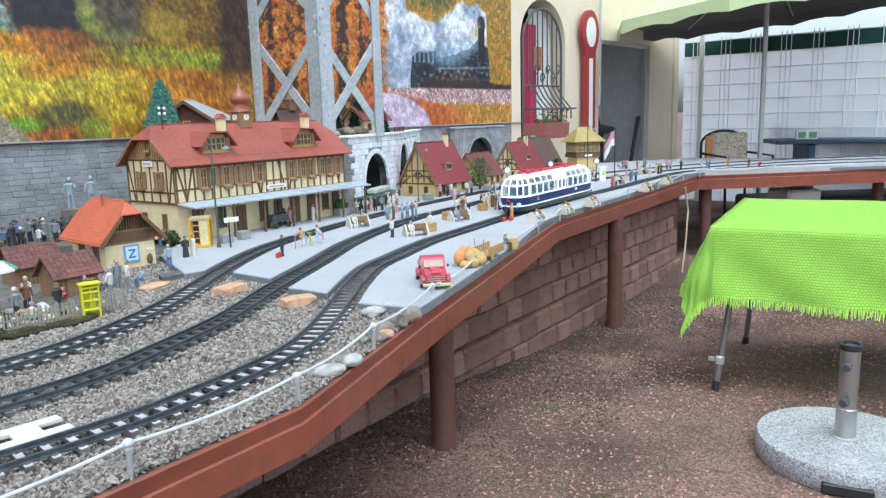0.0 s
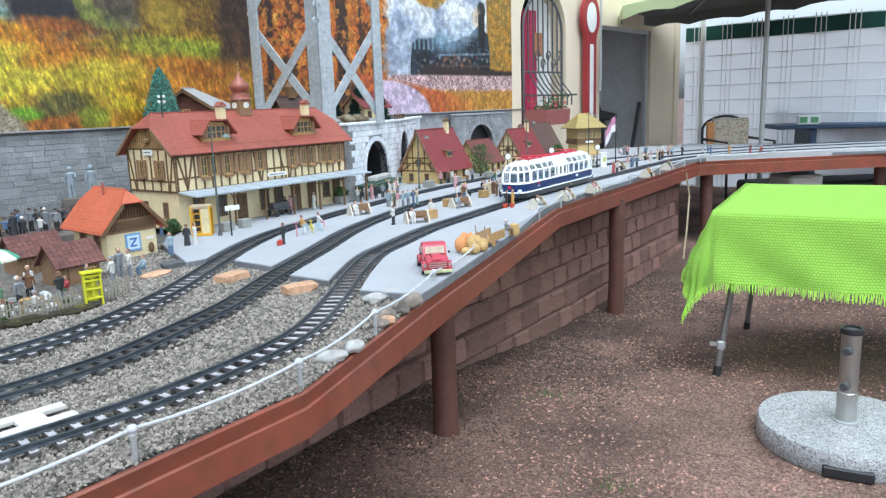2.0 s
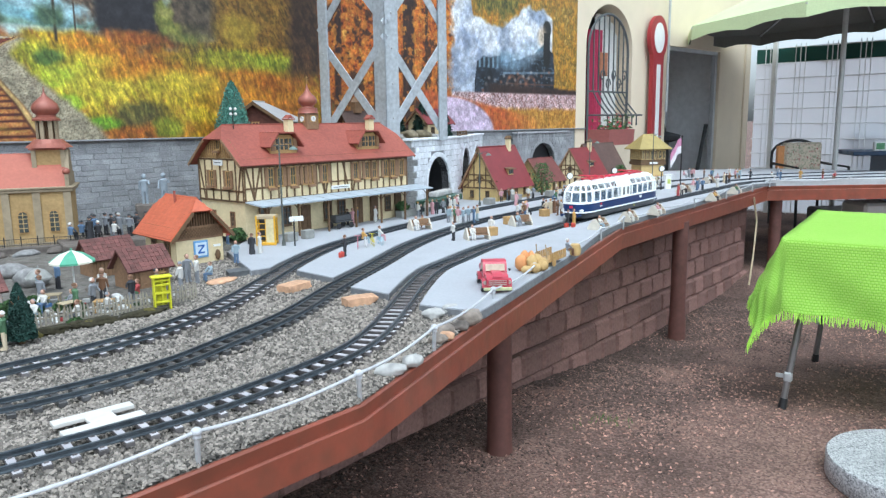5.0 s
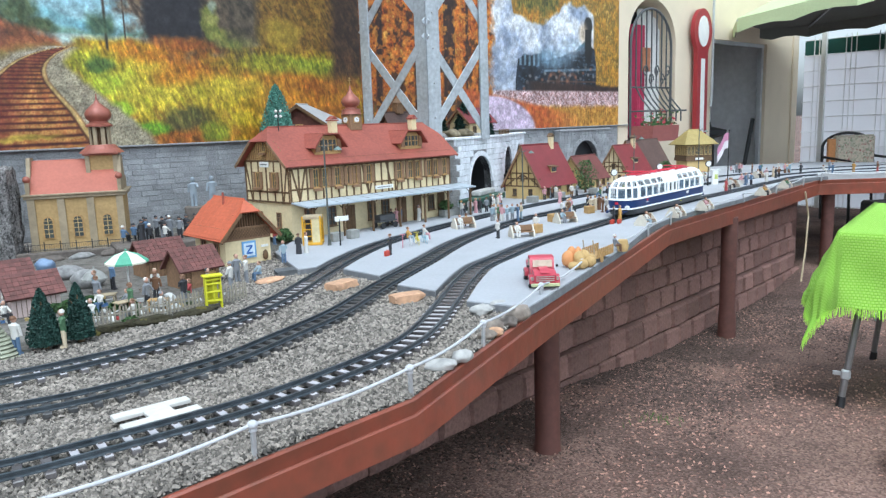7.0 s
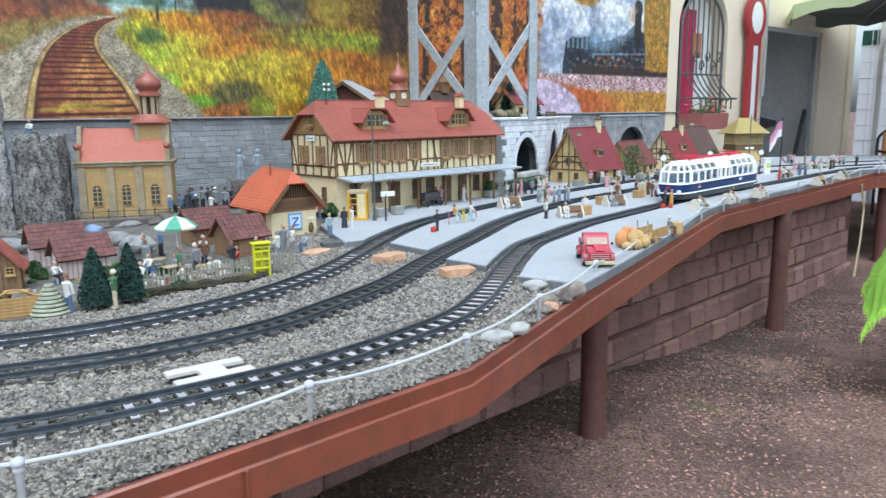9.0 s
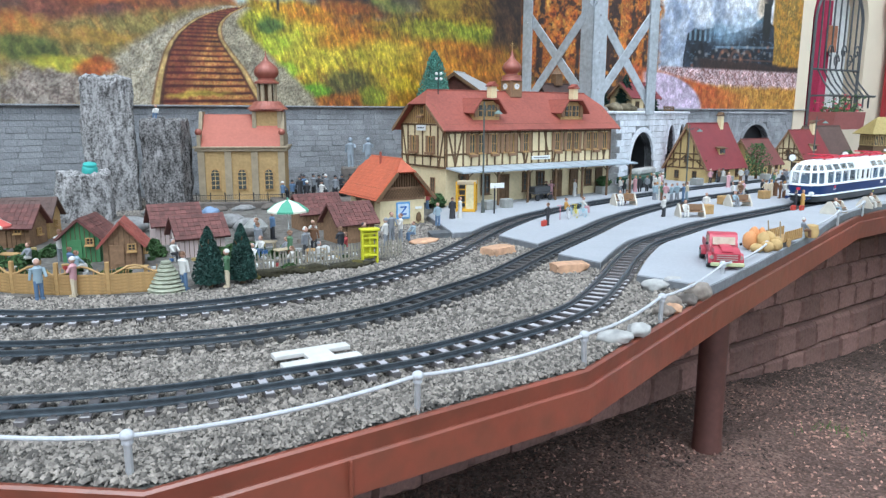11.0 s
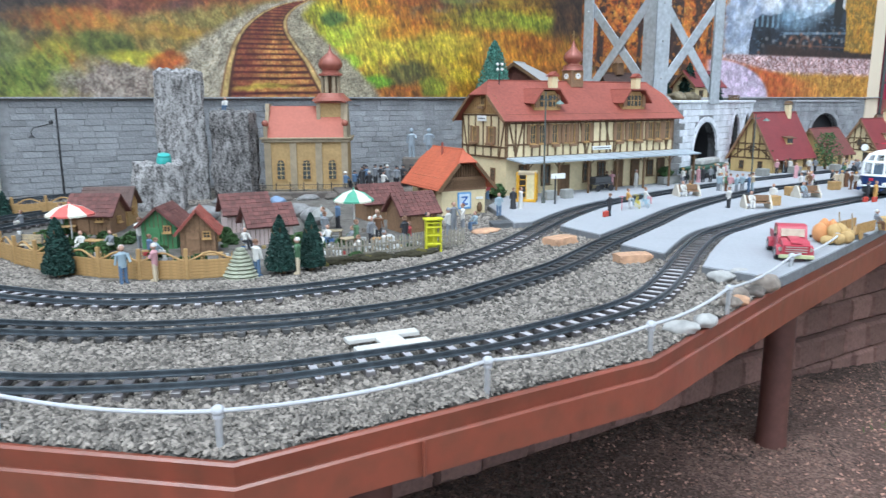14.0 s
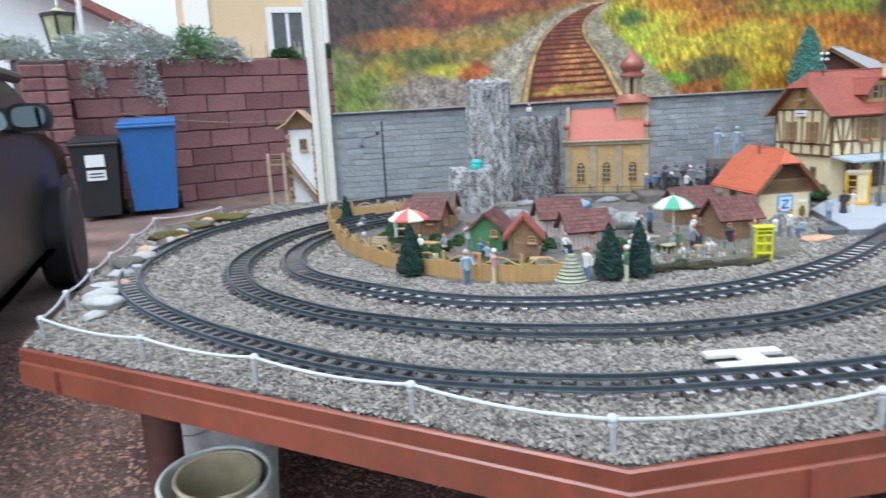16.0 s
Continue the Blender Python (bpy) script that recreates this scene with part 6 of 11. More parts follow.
# ---- church ----
def church():
    T = thing("church", pose(-1.98, 2.54, 0.618, 0, 0, 26), "ochre baroque model church with a red roof and copper onion dome", "model building")
    L, W, h, zr = 0.335, 0.19, 0.225, 0.36
    OCHRE_C = mat("dull_ochre_render", (0.43, 0.29, 0.125), 0.8, var=0.2, fine=90, coarse=10, bump=0.1, stain=0.2)
    GREYST = mat("ochre_grey_church_stone", (0.33, 0.265, 0.175), 0.8, var=0.2, bump=0.15, stain=0.2)
    s = Shape()
    s.box((L / 2, W / 2, h / 2), (L, W, h))
    part("nave_wall", s, OCHRE_C, T, smooth=0)
    s = Shape()
    s.box((L / 2, W / 2, 0.012), (L + 0.012, W + 0.012, 0.024))
    part("plinth", s, GREYST, T, smooth=0)
    for x in (0.012, 0.115, 0.218, L - 0.012):
        s = Shape()
        s.box((x, -0.003, h / 2), (0.026, 0.008, h))
        part("pilaster", s, GREYST, T, smooth=0)
    s = Shape()
    s.box((L / 2, W / 2, h - 0.004), (L + 0.022, W + 0.022, 0.012), b=0.002)
    s.box((L / 2, W / 2, h + 0.006), (L + 0.034, W + 0.034, 0.008), b=0.002)
    part("cornice", s, GREYST, T)
    s = Shape()
    s.slab([(0.012, -0.012, h + 0.008), (L - 0.012, -0.012, h + 0.008), (L - 0.012, W / 2, zr), (0.012, W / 2, zr)], 0.005)
    s.slab([(L - 0.012, W + 0.012, h + 0.008), (0.012, W + 0.012, h + 0.008), (0.012, W / 2, zr), (L - 0.012, W / 2, zr)], 0.005)
    part("roof", s, mat("brick_red_roof", (0.38, 0.11, 0.07), 0.6, var=0.12, fine=100, coarse=8, bump=0.08, stain=0.08), T, smooth=0)
    for x in (0.0, L - 0.014):
        s = Shape()
        s.prism([(-0.012, h), (W + 0.012, h), (W + 0.012, h + 0.055), (W - 0.03, h + 0.06), (W / 2 + 0.03, zr + 0.01), (W / 2 - 0.03, zr + 0.01), (0.03, h + 0.06), (-0.012, h + 0.055)], x, x + 0.014, "yz")
        part("stepped_gable", s, GREYST, T, smooth=0)
        s = Shape()
        s.ball((x + 0.007, -0.004, h + 0.066), 0.014, 12, 8)
        part("ball_finial", s, COPPER, T)
    for x in (0.063, 0.167, 0.272):
        s = Shape()
        a = [(x + 0.021 * math.cos(math.pi * i / 10), 0.128 + 0.021 * math.sin(math.pi * i / 10)) for i in range(11)]
        s.prism([(x - 0.021, 0.06), (x + 0.021, 0.06)] + a, -0.004, 0.002, "xz")
        w = part("window", s, LIGHTWOOD, T, "arched church window", smooth=0)
        s = Shape()
        a = [(x + 0.015 * math.cos(math.pi * i / 10), 0.128 + 0.015 * math.sin(math.pi * i / 10)) for i in range(11)]
        s.prism([(x - 0.015, 0.066), (x + 0.015, 0.066)] + a, -0.0065, -0.004, "xz")
        part("pane", s, PANE, w, smooth=0)
        s = Shape()
        s.box((x, -0.007, 0.104), (0.002, 0.002, 0.076))
        for z in (0.082, 0.1, 0.118, 0.132):
            s.box((x, -0.007, z), (0.03, 0.002, 0.002))
        part("glazing_bar", s, YELLOWP, w, smooth=0)
    # tower
    tx, ty, w = 0.266, 0.107, 0.1
    s = Shape()
    s.box((tx, ty, 0.19), (w, w, 0.38), b=0.002)
    tw = part("tower", s, OCHRE_C, T)
    for sx in (-1, 1):
        for sy in (-1, 1):
            s = Shape()
            s.box((tx + sx * w / 2, ty + sy * w / 2, 0.19), (0.016, 0.016, 0.38))
            part("corner_pilaster", s, GREYST, tw, smooth=0)
    s = Shape()
    s.box((tx, ty, 0.376), (w + 0.03, w + 0.03, 0.008), b=0.002)
    s.lathe([(0.085, 0.38), (0.066, 0.396), (0.052, 0.412)], (tx, ty, 0), 24)
    part("tower_cornice", s, COPPER, tw, smooth=0)
    for i in range(8):
        a = math.pi * (i + 0.5) / 4
        s = Shape()
        s.box((tx + 0.037 * math.cos(a), ty + 0.037 * math.sin(a), 0.447), (0.014, 0.006, 0.07), rz=math.degrees(a) + 90)
        part("lantern_pier", s, GREYST, tw, smooth=0)
    s = Shape()
    s.cyl((tx, ty, 0.41), (tx, ty, 0.48), 0.024, n=8)
    part("lantern_core", s, TIMBER, tw, smooth=0)
    s = Shape()
    s.lathe([(0.05, 0.482), (0.05, 0.49), (0.036, 0.497), (0.034, 0.503), (0.047, 0.516), (0.05, 0.53), (0.044, 0.547), (0.028, 0.562), (0.012, 0.575), (0.004, 0.59), (0.001, 0.612)], (tx, ty, 0), 12)
    part("onion_dome", s, COPPER, tw, "copper-brown onion dome", smooth=50)
    return T


church()

# ---- rock columns ----
def rock_column(x, y, z, w, d, h, rz, seed, label, mt=BARK):
    bm = bmesh.new()
    n, k = 84, 64
    rows = []
    off = Vector((seed, 1.7 * seed, 0))
    for j in range(k + 1):
        ring = []
        f = j / k
        for i in range(n):
            a = 2 * math.pi * i / n
            c, s_ = math.cos(a), math.sin(a)
            sq = 1 / max(abs(c), abs(s_)) ** 0.8
            q = Vector((c * sq * w / 2, s_ * sq * d / 2, h * f))
            r = 1 + 0.1 * noise.fractal(q * 9 + off, 1.0, 2.0, 3)
            r += 0.09 * noise.fractal(Vector((q.x * 38, q.y * 38, q.z * 9)) + off, 0.8, 2.0, 4)
            r -= 0.1 * max(0.0, noise.noise(Vector((q.x * 85, q.y * 85, q.z * 40)) + off)) ** 1.5
            r *= 1.02 - 0.05 * f - (0.05 if j == k else 0.0)
            lift = 0.02 * noise.fractal(Vector((q.x * 22, q.y * 22, seed)), 1.0, 2.0, 3) * f ** 6
            ring.append(bm.verts.new((q.x * r, q.y * r, h * f + lift)))
        rows.append(ring)
    for a, b in zip(rows, rows[1:]):
        for i in range(n):
            bm.faces.new((a[i], a[(i + 1) % n], b[(i + 1) % n], b[i]))
    last = rows[-1]
    for g in (0.75, 0.45, 0.15):
        ring = []
        for i in range(n):
            p = rows[-1][i].co
            ring.append(bm.verts.new((p.x * g, p.y * g, h * 1.012 + 0.014 * noise.fractal(Vector((p.x * g * 40, p.y * g * 40, seed)), 1.0, 2.0, 3))))
        for i in range(n):
            bm.faces.new((last[i], last[(i + 1) % n], ring[(i + 1) % n], ring[i]))
        last = ring
    bm.faces.new(last)
    me = bpy.data.meshes.new("rock_column")
    bm.to_mesh(me)
    bm.free()
    me.polygons.foreach_set("use_smooth", [True] * len(me.polygons))
    me.set_sharp_from_angle(angle=radians(28))
    me.materials.append(mt)
    ob = new("rock_column", me)
    ob.matrix_basis = pose(x, y, z, 0, 0, rz)
    return tagged(ob, label, "rock", "rock columns")


rock_column(-2.125, 2.1, 0.606, 0.175, 0.14, 0.17, 38, 1.0, "short grey rough rock stump with a pale top")
rock_column(-2.24, 2.36, 0.606, 0.185, 0.15, 0.505, 44, 4.0, "tall grey rough rock column behind the allotments")
rock_column(-2.075, 2.475, 0.606, 0.165, 0.15, 0.35, 22, 7.0, "medium dark grey furrowed rock column beside the church", BARK_D)
s = Shape()
s.lathe([(0.024, 0), (0.026, 0.005), (0.025, 0.022), (0.022, 0.026), (0.022, 0.034), (0.018, 0.036)], n=16)
solo("turquoise_lid", s, mat("turquoise_plastic", (0.08, 0.42, 0.38), 0.4, var=0.1, bump=0.02), "turquoise plastic cap lying on the rock stump", "lid", m=pose(-2.095, 2.1, 0.778, 8, 12, 0))


# ---- terrace behind the station, with its white stone portals ----
ROCKY = mat("mossy_brown_rock", (0.24, 0.2, 0.13), 0.9, var=0.4, fine=60, coarse=14, bump=0.6, stain=0.3)
s = Shape()
s.prism([(-0.8, 3.86), (-0.6, 4.44), on_wall(4.25, 0.01), on_wall(2.5, 0.01), (-1.22, 3.3), (-0.84, 3.78)], TOP - 0.002, 0.96, "xy")
s.prism([(-0.5, 3.74), (-0.29, 4.33), on_wall(4.25, 0.01), on_wall(2.5, 0.01), (-1.22, 3.3), (-0.74, 3.78)], 0.96, 0.985, "xy")
solo("terrace", s, ROCKY, "rock-strewn terrace behind the station", "terrace", kind="structure", smooth=0)


def portal(m, L, h, arches, label, rows=12, mt=WHITESTONE, cap=True, deep=0.27):
    """A stone front along x with round-arched openings (centre, half width, springing height)."""
    T = thing("tunnel_portal", m, label, "tunnel portal")
    x = 0.0
    s = Shape()
    cuts = sorted(arches)
    for cx, r, zs in cuts:
        s.prism([(x, 0), (cx - r, 0), (cx - r, h), (x, h)], 0.0, 0.04, "xz")
        arc = [(cx + r * math.cos(math.pi * i / 16), zs + r * math.sin(math.pi * i / 16)) for i in range(17)]
        s.prism([(cx + r, h), (cx - r, h)] + arc[::-1], 0.0, 0.04, "xz")
        x = cx + r
    s.prism([(x, 0), (L, 0), (L, h), (x, h)], 0.0, 0.04, "xz")
    part("front", s, STONE_J, T, smooth=0)
    rr = random.Random(3)
    bl = Shape()
    hh = h / rows
    for k in range(rows):
        u = -rr.random() * 0.03
        while u < L:
            w = rr.uniform(0.03, 0.055)
            a, b = max(u, 0), min(u + w, L)
            z = (k + 0.5) * hh
            for cx, r, zs in cuts:
                def clear(q):
                    return z + hh / 2 > zs and math.hypot(q - cx, max(0, z - zs)) > r * 1.16 or z <= zs and abs(q - cx) > r * 1.14
                if not (clear(a) and clear(b) and clear((a + b) / 2)):
                    if a < cx - r:
                        b = min(b, cx - (r * 1.16 if z <= zs else math.sqrt(max(0, (r * 1.16) ** 2 - (z - zs) ** 2))))
                    elif b > cx + r:
                        a = max(a, cx + (r * 1.16 if z <= zs else math.sqrt(max(0, (r * 1.16) ** 2 - (z - zs) ** 2))))
                    else:
                        b = a
            if b - a > 0.008:
                bl.box(((a + b) / 2, -0.003 + rr.uniform(-0.001, 0.001), z), (b - a - 0.002, 0.008, hh - 0.002), b=0.0012)
            u += w
    part("stone_facing", bl, mt, T, "whitewashed stone blocks", smooth=0)
    for cx, r, zs in cuts:
        n = 15
        for i in range(n):
            a = math.pi * (i + 0.5) / n
            v = Shape()
            v.box((0, 0, 0), (math.pi * r * 1.08 / n - 0.001, 0.014, r * 0.17), b=0.001, mx=Matrix.Rotation(-(a - math.pi / 2), 3, 'Y'))
            part("voussoir", v, mt, T, smooth=0, m=pose(cx + r * 1.08 * math.cos(a), -0.003, zs + r * 1.08 * math.sin(a)))
        # near-black vault and end plate put the tunnel's shade into the colour
        v = Shape()
        arc = [(1, 0)] + [(math.cos(math.pi * i / 16), zs + r * math.sin(math.pi * i / 16)) for i in range(17)] + [(-1, 0)]
        ring = [(cx + c * r, z) for c, z in arc] + [(cx + c * (r + 0.004), z + (0.004 if z > zs + 0.5 * r else 0)) for c, z in arc[::-1]]
        n = len(ring)
        v.add([(x, y, z) for y in (0.0, deep) for x, z in ring], [(i, (i + 1) % n, n + (i + 1) % n, n + i) for i in range(n)])
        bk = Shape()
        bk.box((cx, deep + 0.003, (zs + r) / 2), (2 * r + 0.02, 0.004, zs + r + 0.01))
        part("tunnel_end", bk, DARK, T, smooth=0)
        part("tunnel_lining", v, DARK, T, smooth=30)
    if cap:
        v = Shape()
        v.box((L / 2, 0.012, h + 0.006), (L + 0.02, 0.06, 0.014), b=0.003)
        part("coping", v, mt, T)
    return T


portal(pose(-0.487, 3.69, 0.612, 0, 0, 71.5), 0.64, 0.372, [(0.335, 0.15, 0.13)], "whitewashed stone tunnel portal with a round arch")
portal(pose(-0.284, 4.297, 0.612, 0, 0, 84), 1.0, 0.372, [(0.24, 0.16, 0.15), (0.72, 0.16, 0.15)], "whitewashed stone viaduct wall with dark arches")
portal(WALL @ pose(4.62, -0.06, 0.64), 0.62, 0.345, [(0.32, 0.15, 0.12)], "grey stone tunnel front set into the back wall", 11, STONE_L, True, 0.05)
# side return of the white portal
s = Shape()
rr = random.Random(9)
for k in range(12):
    u = 0.0
    while u < 0.3:
        w = rr.uniform(0.03, 0.05)
        s.box((u + w / 2, 0, 0.0155 + k * 0.031), (w - 0.002, 0.01, 0.029), b=0.0012)
        u += w
solo("portal_side_wall", s, STONE_L, "grey stone side wall of the tunnel portal", "wall", kind="structure", m=pose(-0.77, 3.79, 0.612, 0, 0, -19), smooth=0)
rr = random.Random(12)
for i in range(26):
    f = i / 25
    x, y = (-0.6 + 0.32 * f, 3.72 + 0.62 * f) if i < 20 else (-0.66 - 0.02 * i + 0.5, 4.1)
    q = rr.random()
    boulder(x + rr.uniform(-0.06, 0.0), y + rr.uniform(0, 0.04), 0.985, 0.05 + 0.06 * q, 0.045 + 0.03 * q, 0.025 + 0.025 * q, rr.uniform(0, 180), ROCKY if q > 0.35 else PEBBLE, "brown mossy rock lying on the terrace edge", i + 90)
# rusty fence on the terrace edge
s = Shape()
for i in range(7):
    s.cyl((i * 0.04, 0, 0), (i * 0.04 + 0.004, 0, 0.04), 0.004, 0.003, 6)
s.cyl((-0.01, 0, 0.035), (0.25, 0.002, 0.038), 0.0035, n=6)
s.cyl((-0.01, 0, 0.018), (0.25, 0.002, 0.016), 0.003, n=6)
solo("log_fence", s, TIMBER, "low rough log fence on the terrace", "fence", m=pose(-0.29, 4.31, 0.985, 0, 0, 80))


# ---- steel lattice pylon ----
def pylon():
    C = [(-0.605, 3.69), (-0.325, 4.02), (-0.705, 4.31), (-1.005, 3.965)]
    T = thing("steel_pylon", pose(0, 0, 0), "grey galvanised steel lattice pylon standing on the terrace", "pylon")
    wide = {0: 0.088, 1: 0.062, 3: 0.066}
    cx, cy = -0.655, 4.0
    H = 1.75
    for i in (0, 1, 3):
        x, y = C[i]
        s = Shape()
        w = wide[i]
        dx, dy = (C[(i + 1) % 4][0] - x, C[(i + 1) % 4][1] - y)
        a = math.degrees(math.atan2(dy, dx))
        s.box((w / 2, 0.003, H / 2), (w, 0.006, H), b=0.001)
        b = Shape()
        b.box((0.003, w / 2, H / 2), (0.006, w, H), b=0.001)
        s.join(b)
        p = part("leg", s, GREYSTEEL, T, m=pose(x, y, 0.98, 0, 0, a))
        for k in range(6):
            r = Shape()
            r.ball((w * 0.5, -0.002, 0.12 + k * 0.17), 0.006, 8, 5)
            part("rivet", r, ALU, p)
    for i in (0, 3):
        (x0, y0), (x1, y1) = C[i], C[(i + 1) % 4]
        d = Vector((x1 - x0, y1 - y0, 0))
        L = d.length
        a = math.degrees(math.atan2(d.y, d.x))
        for z0, z1 in ((1.0, 1.51), (1.55, 2.06), (2.1, 2.58)):
            for sg in (0, 1):
                za, zb = (z0, z1) if sg == 0 else (z1, z0)
                ang = math.atan2(zb - za, L)
                s = Shape()
                s.box((L / 2, 0.008 + 0.008 * sg, (za + zb) / 2), (math.hypot(L, zb - za), 0.005, 0.046), b=0.001, mx=Matrix.Rotation(-ang, 3, 'Y'))
                part("brace", s, GREYSTEEL, T, m=pose(x0, y0, 0, 0, 0, a))


pylon()


# ---- model houses along the line ----
def small_house(x, y, rz, L, W, h, zr, wall_m, roof_m, label, timber=True, dormer=True, chim=True, z=0.625, lower=None, over=0.02):
    T = thing("model_house", pose(x, y, z, 0, 0, rz), label, "model building")
    walls(T, L, W, h, zr, wall_m)
    gable_roof(T, L, W, h, zr, roof_m, over, 0.005, edge=BROWNWOOD)
    k = (zr - h) / (W / 2)
    if timber:
        lines = [(0, h * 0.75, W, h * 0.75), (0, h * 1.15, W, h * 1.15), (W * 0.2, h * 1.45, W * 0.8, h * 1.45)]
        for i in range(7):
            xx = W * i / 6
            top = h + k * min(xx, W - xx)
            lines.append((xx, h * 0.75, xx, max(h * 0.8, top - 0.004)))
        lines += [(W * 0.05, h * 0.78, W * 0.25, h * 1.1), (W * 0.95, h * 0.78, W * 0.75, h * 1.1), (W * 0.35, h * 1.15, W * 0.5, h * 1.42), (W * 0.65, h * 1.15, W * 0.5, h * 1.42)]
        b = beams(T, lines, 0.007, -0.001, TIMBER)
        b.matrix_basis = pose(0, W, 0, 0, 0, -90)
    for yy in (W * 0.28, W * 0.72):
        window(T, 0.026, 0.04, pose(-0.003, yy, h * 0.42, 0, 0, -90), TIMBER)
    window(T, 0.024, 0.034, pose(-0.003, W * 0.5, h * 1.2, 0, 0, -90), TIMBER)
    for xx in (L * 0.2, L * 0.82):
        window(T, 0.028, 0.04, pose(xx, -0.002, h * 0.45), TIMBER)
    s = Shape()
    s.box((0, 0, 0.035), (0.034, 0.006, 0.07), b=0.001)
    for zz in (0.02, 0.05):
        s.box((0, -0.0035, zz), (0.022, 0.002, 0.02))
    part("door", s, TIMBER, T, m=pose(L * 0.55, -0.001, 0))
    if dormer:
        zb = h + k * W * 0.1
        s = Shape()
        s.box((0, 0.03, 0.018), (0.055, 0.06, 0.036))
        d = part("dormer", s, wall_m, T, smooth=0, m=pose(L * 0.5, W * 0.1, zb))
        s = Shape()
        s.slab([(-0.038, -0.014, 0.034), (0.038, -0.014, 0.034), (0.038, 0.09, 0.055), (-0.038, 0.09, 0.055)], 0.004)
        part("dormer_roof", s, TIMBER, d, smooth=0)
        for sx in (-0.013, 0.013):
            s = Shape()
            s.box((sx, -0.002, 0.019), (0.02, 0.003, 0.024))
            part("pane", s, PANE, d, smooth=0)
    if chim:
        chimney(T, L * 0.8, W / 2 - 0.01, zr - 0.035, 0.026, 0.075, CREAM, TIMBER)
    return T


REDBROWN = mat("dull_red_brown_roof", (0.15, 0.042, 0.036), 0.6, var=0.2, fine=90, coarse=8, bump=0.1, stain=0.2)
small_house(-0.055, 4.13, 58, 0.36, 0.24, 0.105, 0.31, YELLOWP, CRIMSON, "yellow half-timbered model house with a crimson roof")
small_house(0.225, 4.69, 56, 0.26, 0.2, 0.09, 0.215, YELLOWP, REDBROWN, "low model annex with a dull red-brown roof between the houses", False, False, False)
small_house(0.527, 5.12, 56, 0.32, 0.21, 0.1, 0.262, CREAM, CRIMSON, "cream model house with a crimson roof and dormer", True, True, True)
small_house(0.66, 5.5, 54, 0.44, 0.23, 0.09, 0.28, LIGHTWOOD, BROWNROOF, "ochre model barn with a dark brown roof", True, False, False)


# signal box
def signal_box():
    T = thing("signal_box", pose(1.03, 5.86, 0.625, 0, 0, 20) @ pose(0.035, 0.03, 0) @ Matrix.Diagonal((0.76, 0.76, 1, 1)), "yellow model signal box with a khaki hipped roof", "model building")
    W, D = 0.3, 0.24
    KHAKI = mat("khaki_roof", (0.36, 0.28, 0.1), 0.7, var=0.2, bump=0.15)
    s = Shape()
    s.box((W / 2, D / 2, 0.05), (W * 0.86, D * 0.86, 0.1))
    part("base_wall", s, YELLOWP, T, smooth=0)
    s = Shape()
    s.box((W / 2, D / 2, 0.112), (W * 0.98, D * 0.98, 0.028))
    part("breast_rail", s, TIMBER, T, smooth=0)
    s = Shape()
    s.box((W / 2, D / 2, 0.174), (W * 0.94, D * 0.94, 0.1))
    part("cabin", s, TIMBER, T, smooth=0)
    for i in range(6):
        for m in (pose(0.03 + i * 0.048, 0.004, 0.178), pose(0.006, D - 0.03 - i * 0.037, 0.178, 0, 0, -90)):
            window(T, 0.034, 0.072, m, YELLOWP, (2, 2), sill=False)
    s = Shape()
    o = 0.04
    a, b, c, d = (-o, -o, 0.225), (W + o, -o, 0.225), (W + o, D + o, 0.225), (-o, D + o, 0.225)
    r0, r1 = (W * 0.3, D / 2, 0.34), (W * 0.7, D / 2, 0.34)
    s.slab([a, b, r1, r0], 0.006)
    s.slab([c, d, r0, r1], 0.006)
    s.slab([b, c, r1], 0.006)
    s.slab([d, a, r0], 0.006)
    part("roof", s, KHAKI, T, smooth=0)
    s = Shape()
    s.box((W / 2, -0.001, 0.114), (0.09, 0.003, 0.016))
    part("name_board", s, WHITE, T, smooth=0)


signal_box()

# pink and white flag on a pole
T = thing("flag_pole", pose(1.17, 5.08, PZ, 0, 0, 30), "small pink and white flag drooping from a dark pole", "model flag")
s = Shape()
s.cyl((0, 0, 0), (0, 0, 0.33), 0.0035, n=8)
s.ball((0, 0, 0.332), 0.006, 8, 6)
part("pole", s, DARK, T)
for k, c in ((0, (0.5, 0.22, 0.34)), (1, (0.7, 0.66, 0.69))):
    s = Shape()
    n = 8
    v = []
    for i in range(n + 1):
        f = i / n
        x, y, drop = -0.004 - 0.085 * f, 0.008 * math.sin(f * 7), 0.1 * f * f
        v += [(x, y, 0.318 - 0.05 * k - drop), (x, y, 0.268 - 0.05 * k - drop)]
    s.add(v, [(2 * i, 2 * i + 2, 2 * i + 3, 2 * i + 1) for i in range(n)])
    s.add([(a, b + 0.0015, c_) for a, b, c_ in v], [(2 * i + 1, 2 * i + 3, 2 * i + 2, 2 * i) for i in range(n)])
    part("flag_stripe", s, mat("flag_cloth", c, 0.8, var=0.08, bump=0.05), T, smooth=60)

